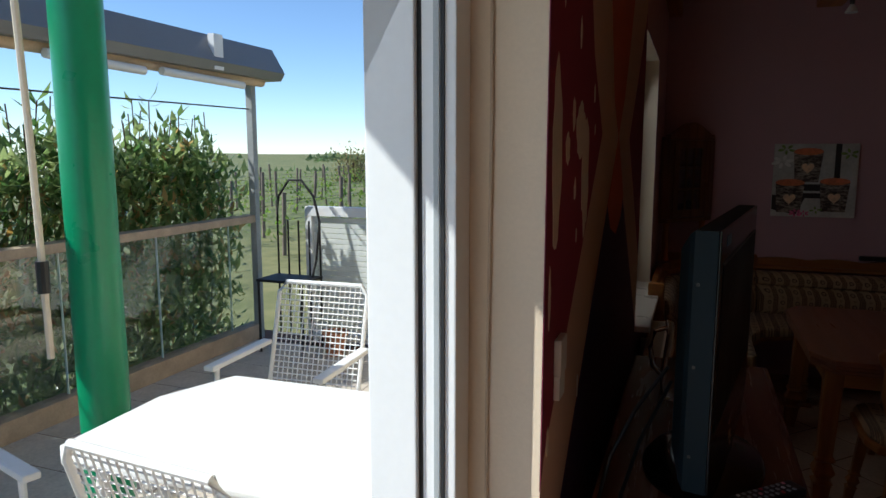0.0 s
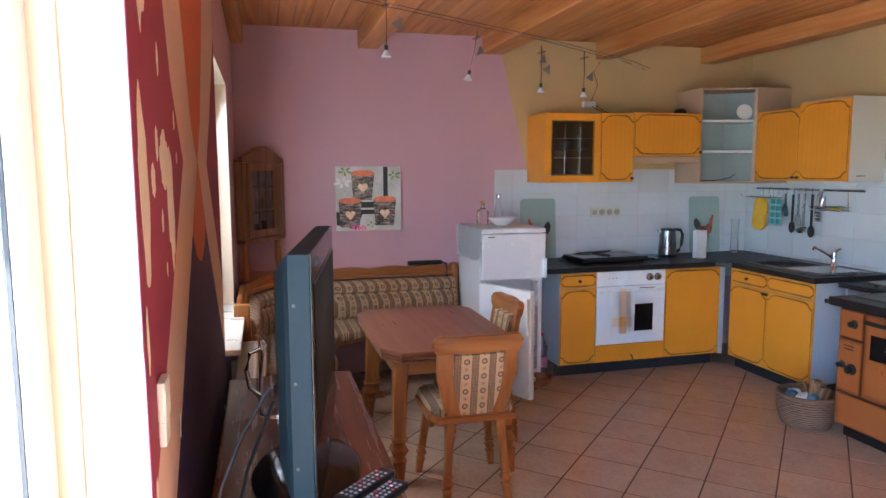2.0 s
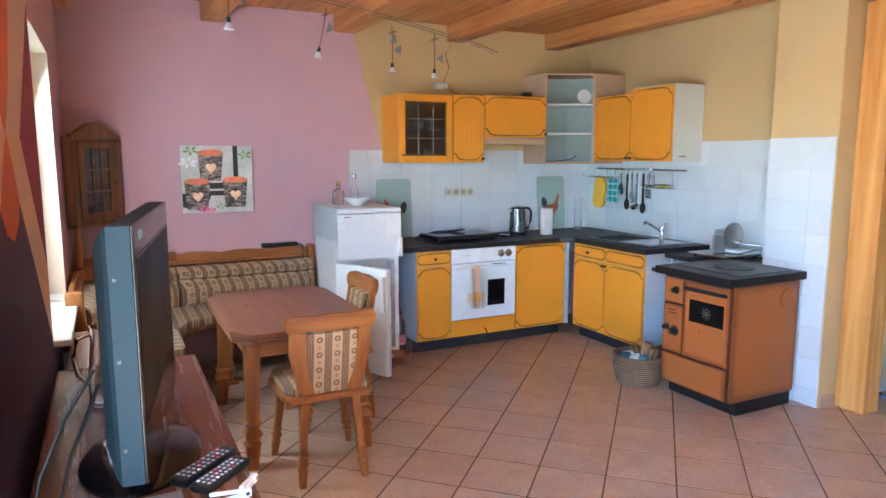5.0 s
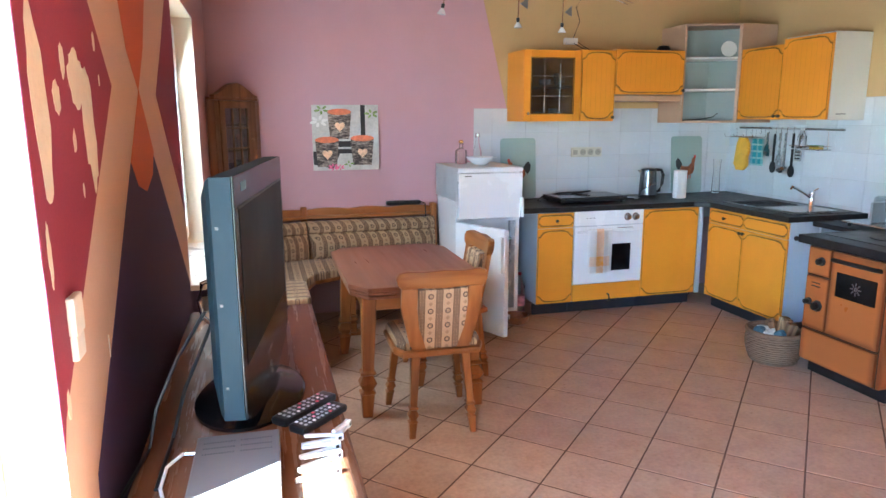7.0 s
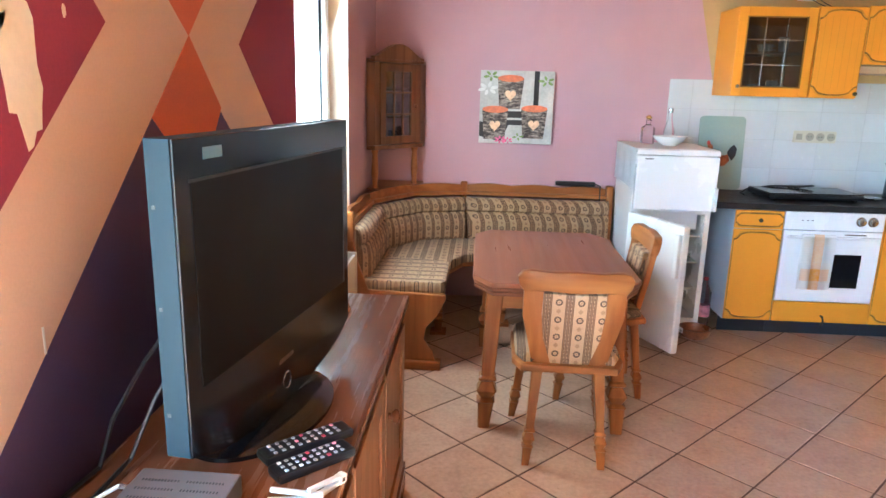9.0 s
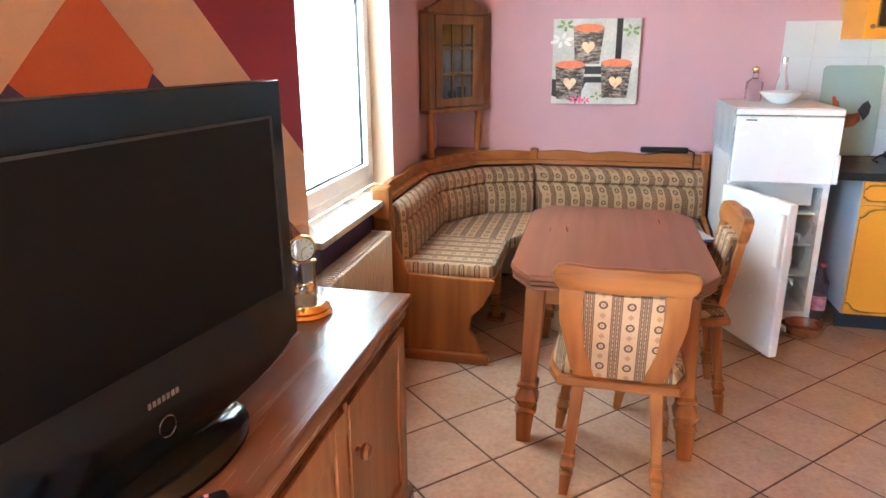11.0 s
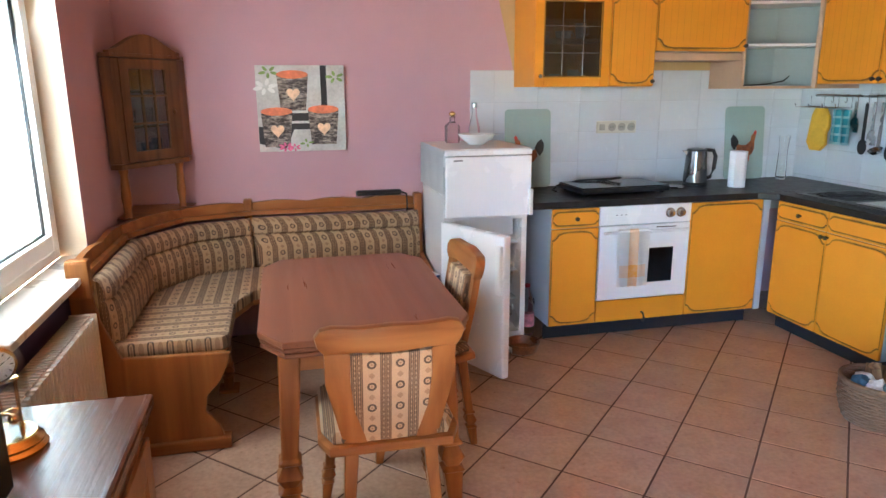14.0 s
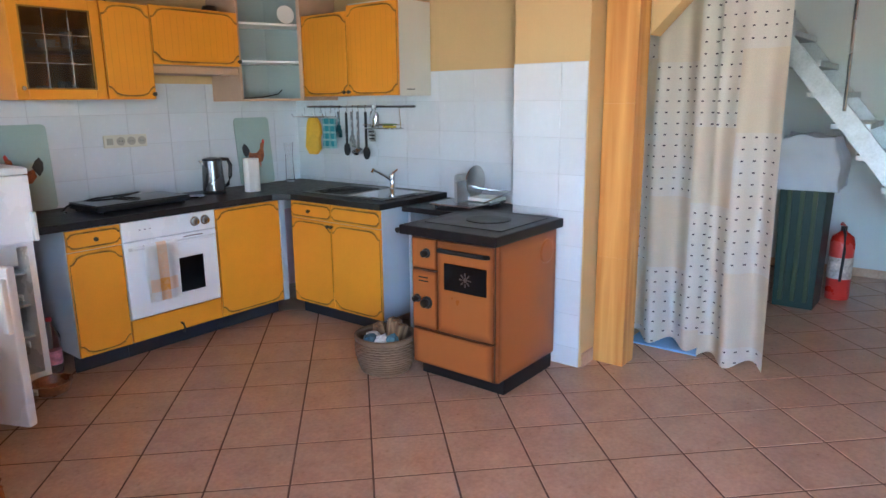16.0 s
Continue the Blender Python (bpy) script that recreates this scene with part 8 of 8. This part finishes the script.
for r in range(9):
    x_ = -21.0 + r * 2.6
    vr = thing("vine_row", "row of young vines tied to wooden stakes", "vines", "vineyard rows", pose(x_, 7.0 + 0.5 * (r % 2), -0.45))
    pts = []
    for k in range(12):
        s_ = part("stake", stake_bm.copy(), STAKE, vr)
        s_.matrix_basis = pose(rng.uniform(-0.1, 0.1), k * 2.4, 0, rng.uniform(-4, 4), rng.uniform(-4, 4)) @ Matrix.Diagonal((1, 1, rng.uniform(0.85, 1.15), 1))
        for q_ in range(60):
            pts.append((rng.normal(0, 0.12), k * 2.4 + rng.uniform(-1.2, 1.2), rng.uniform(0.2, 1.1)))
    leaf_object("foliage", pts, 0.16, 0.11, VINE, vr, 20 + r, "fresh green vine shoots")
    for z in (0.6, 1.0):
        part("wire", tube(bmesh.new(), [(0, 0, z), (0, 27, z)], 0.006, 4), DARKMETAL, vr)
stake_bm.free()
# lone bushy tree and woodland far off
ft = thing("far_tree", "bare round-crowned tree standing in the fields", "tree", at=pose(-36, 58, -3.6))
bm = bmesh.new()
tube(bm, [(0, 0, 0), (0.1, 0, 1.5), (0.0, 0.1, 3.0)], 0.3, 8)
pts = []
for i in range(26):
    a, e, l = rng.uniform(0, 6.28), rng.uniform(0.2, 1.4), rng.uniform(2.5, 4.8)
    p1 = Vector((l * 0.9 * math.cos(a) * math.cos(e), l * 0.9 * math.sin(a) * math.cos(e), 1.2 + l * math.sin(e) * 0.9))
    tube(bm, [(0, 0, 1.2), tuple(p1 * 0.5 + Vector((0, 0, 0.7))), tuple(p1)], 0.05, 5)
    for k in range(70):
        q_ = p1 * rng.uniform(0.55, 1.05)
        pts.append((q_.x + rng.normal(0, 0.45), q_.y + rng.normal(0, 0.45), q_.z + 0.4 + rng.normal(0, 0.4)))
part("trunk", bm, TWIG, ft)
leaf_object("crown", pts, 0.40, 0.2, leaf_mat("budding_leaves", (0.12, 0.13, 0.05), (0.26, 0.22, 0.10), 0.8), ft, 40, "sparse budding crown")
for i in range(3):
    vl = []
    for k in range(2600):
        a = rng.uniform(0, 1)
        vl.append((-150 + 260 * a, 150 + 90 * i + rng.normal(0, 6), -6 + 4.0 * i + rng.uniform(0, 3.2) * (0.6 + 0.5 * noise.noise(Vector((a * 18, i * 5, 0))))))
    fw = leaf_object("far_woodland", vl, 2.6, 1.8, leaf_mat("woodland_leaves", (0.06, 0.10, 0.04), (0.14, 0.18, 0.08), 0.9), None, 60 + i)
    tagged(fw, "strip of far green woodland between the fields", "woods", kind="stuff")


# ---- tiles ----
def tile_mesh(name, w, h, t, bev):
    """A thin tile with bevelled upper edges, lying in x and y, its top at z = 0."""
    b = bev
    v = [(-w / 2, -h / 2, -t), (w / 2, -h / 2, -t), (w / 2, h / 2, -t), (-w / 2, h / 2, -t),
         (-w / 2, -h / 2, -b), (w / 2, -h / 2, -b), (w / 2, h / 2, -b), (-w / 2, h / 2, -b),
         (-w / 2 + b, -h / 2 + b, 0), (w / 2 - b, -h / 2 + b, 0), (w / 2 - b, h / 2 - b, 0), (-w / 2 + b, h / 2 - b, 0)]
    f = [(8, 9, 10, 11)]
    for i in range(4):
        j = (i + 1) % 4
        f += [(i, j, 4 + j, 4 + i), (4 + i, 4 + j, 8 + j, 8 + i)]
    me = bpy.data.meshes.new(name)
    me.from_pydata(v, [], f)
    return me


def joined(name, base, mats, material, parent):
    vs, fs = [], []
    bv = [v.co.copy() for v in base.vertices]
    bf_ = [tuple(p_.vertices) for p_ in base.polygons]
    for m in mats:
        k = len(vs)
        vs += [tuple(m @ c) for c in bv]
        fs += [tuple(i + k for i in f) for f in bf_]
    me = bpy.data.meshes.new(name)
    me.from_pydata(vs, [], fs)
    me.materials.append(material)
    ob = new(name, me)
    ob.parent = parent
    return tagged(ob, kind="stuff")


# floor: diagonal lattice
floor = bpy.data.objects["floor"]
ANG, S1, S2, OX_, OY_ = radians(-44.55), 0.3283, 0.3283, 0.1439, -0.0379
base = tile_mesh("floor_tile", S1 - 0.0085, S2 - 0.0085, 0.006, 0.0015)
base.materials.append(FLOORTILE)
near, far = [], []
for i in range(-30, 31):
    for j in range(-30, 31):
        u, v = (i + 0.5) * S1, (j + 0.5) * S2
        x, y = OX_ + u * math.cos(ANG) - v * math.sin(ANG), OY_ + u * math.sin(ANG) + v * math.cos(ANG)
        if not (WX - 0.05 < x < EASTX + 0.1 and SOUTHY < y < 0.1) or (1.85 < x < 2.15 and y > -2.6):
            continue
        m = pose(x, y, 0, 0, 0, -44.55)
        d = math.hypot(x - 0.2, (y + 2.3) * 1.25)
        (near if y > -4.4 and x < 3.2 else far).append((d, m))
near.sort(key=lambda t: t[0])
for d, m in near[:300]:
    o = new("tile", base)
    o.parent, o.matrix_basis = floor, m
rest = [m for _, m in near[300:]] + [m for _, m in far]
joined("tile_field", base, rest, FLOORTILE, floor)

# wall tiles behind the kitchen
TWD, THT = 0.292, 0.194
wbase = tile_mesh("wall_tile", TWD - 0.0022, THT - 0.0022, 0.006, 0.0012)
wbase.materials.append(WALLTILE)
backing = setting("trim_tiled_field", B(-0.625, 1.808, -0.005, -0.0005, 0.70, 1.603), GROUT_W, "white glazed tiles on the wall behind the worktop", "wall tiles")
for i in range(-1, 9):
    for j in range(5):
        x0 = -0.47 + i * TWD
        x1 = min(x0 + TWD, 1.806)
        x0 = max(x0, -0.625)
        if x1 - x0 < 0.02:
            continue
        z = 1.600 - (j + 0.5) * THT
        o = new("tile", wbase)
        o.parent = backing
        o.matrix_basis = pose((x0 + x1) / 2, -0.0085, z, 90) @ Matrix.Diagonal(((x1 - x0 - 0.0022) / (TWD - 0.0022), 1, 1, 1))
backing2 = setting("trim_tiled_field_sink", B(1.8045, 1.8095, -2.278, -0.004, 0.70, 1.665), GROUT_W, "white glazed tiles on the wall behind the sink", "wall tiles")
for i in range(8):
    for j in range(5):
        y1 = -0.010 - i * TWD
        y0 = max(y1 - TWD, -2.278)
        if y1 - y0 < 0.02:
            continue
        o = new("tile", wbase)
        o.parent = backing2
        o.matrix_basis = pose(1.8005, (y0 + y1) / 2, 1.662 - (j + 0.5) * THT, 90, 0, -90) @ Matrix.Diagonal(((y1 - y0 - 0.0022) / (TWD - 0.0022), 1, 1, 1))
backing3 = setting("trim_tiled_field_pillar", B(1.4445, 1.4495, -2.725, -2.282, 0.0, 1.665), GROUT_W, "white glazed tiles on the chimney pillar", "wall tiles")
for i in range(2):
    for j in range(9):
        y1 = -2.283 - i * TWD
        y0 = max(y1 - TWD, -2.724)
        z1 = 1.662 - j * THT
        z0 = max(z1 - THT, 0.0)
        o = new("tile", wbase)
        o.parent = backing3
        o.matrix_basis = pose(1.4405, (y0 + y1) / 2, (z0 + z1) / 2, 90, 0, -90) @ Matrix.Diagonal(((y1 - y0 - 0.0022) / (TWD - 0.0022), (z1 - z0 - 0.0022) / (THT - 0.0022), 1, 1))

# terrace paving
tbase = bpy.data.objects["terrace_base"]
dbase = tile_mesh("deck_tile", 0.594, 0.294, 0.02, 0.002)
dbase.materials.append(DECK)
for i in range(6):
    for j in range(28):
        x, y = -2.97 - 0.3 - i * 0.6 + (0.3 if j % 2 else 0), -8.7 + j * 0.3
        if -6.2 < x < -3.2 and y < -0.3:
            o = new("paving_slab", dbase)
            o.parent = tbase
            o.matrix_basis = pose(x, y, -0.012 - 0.018 + 0.0)
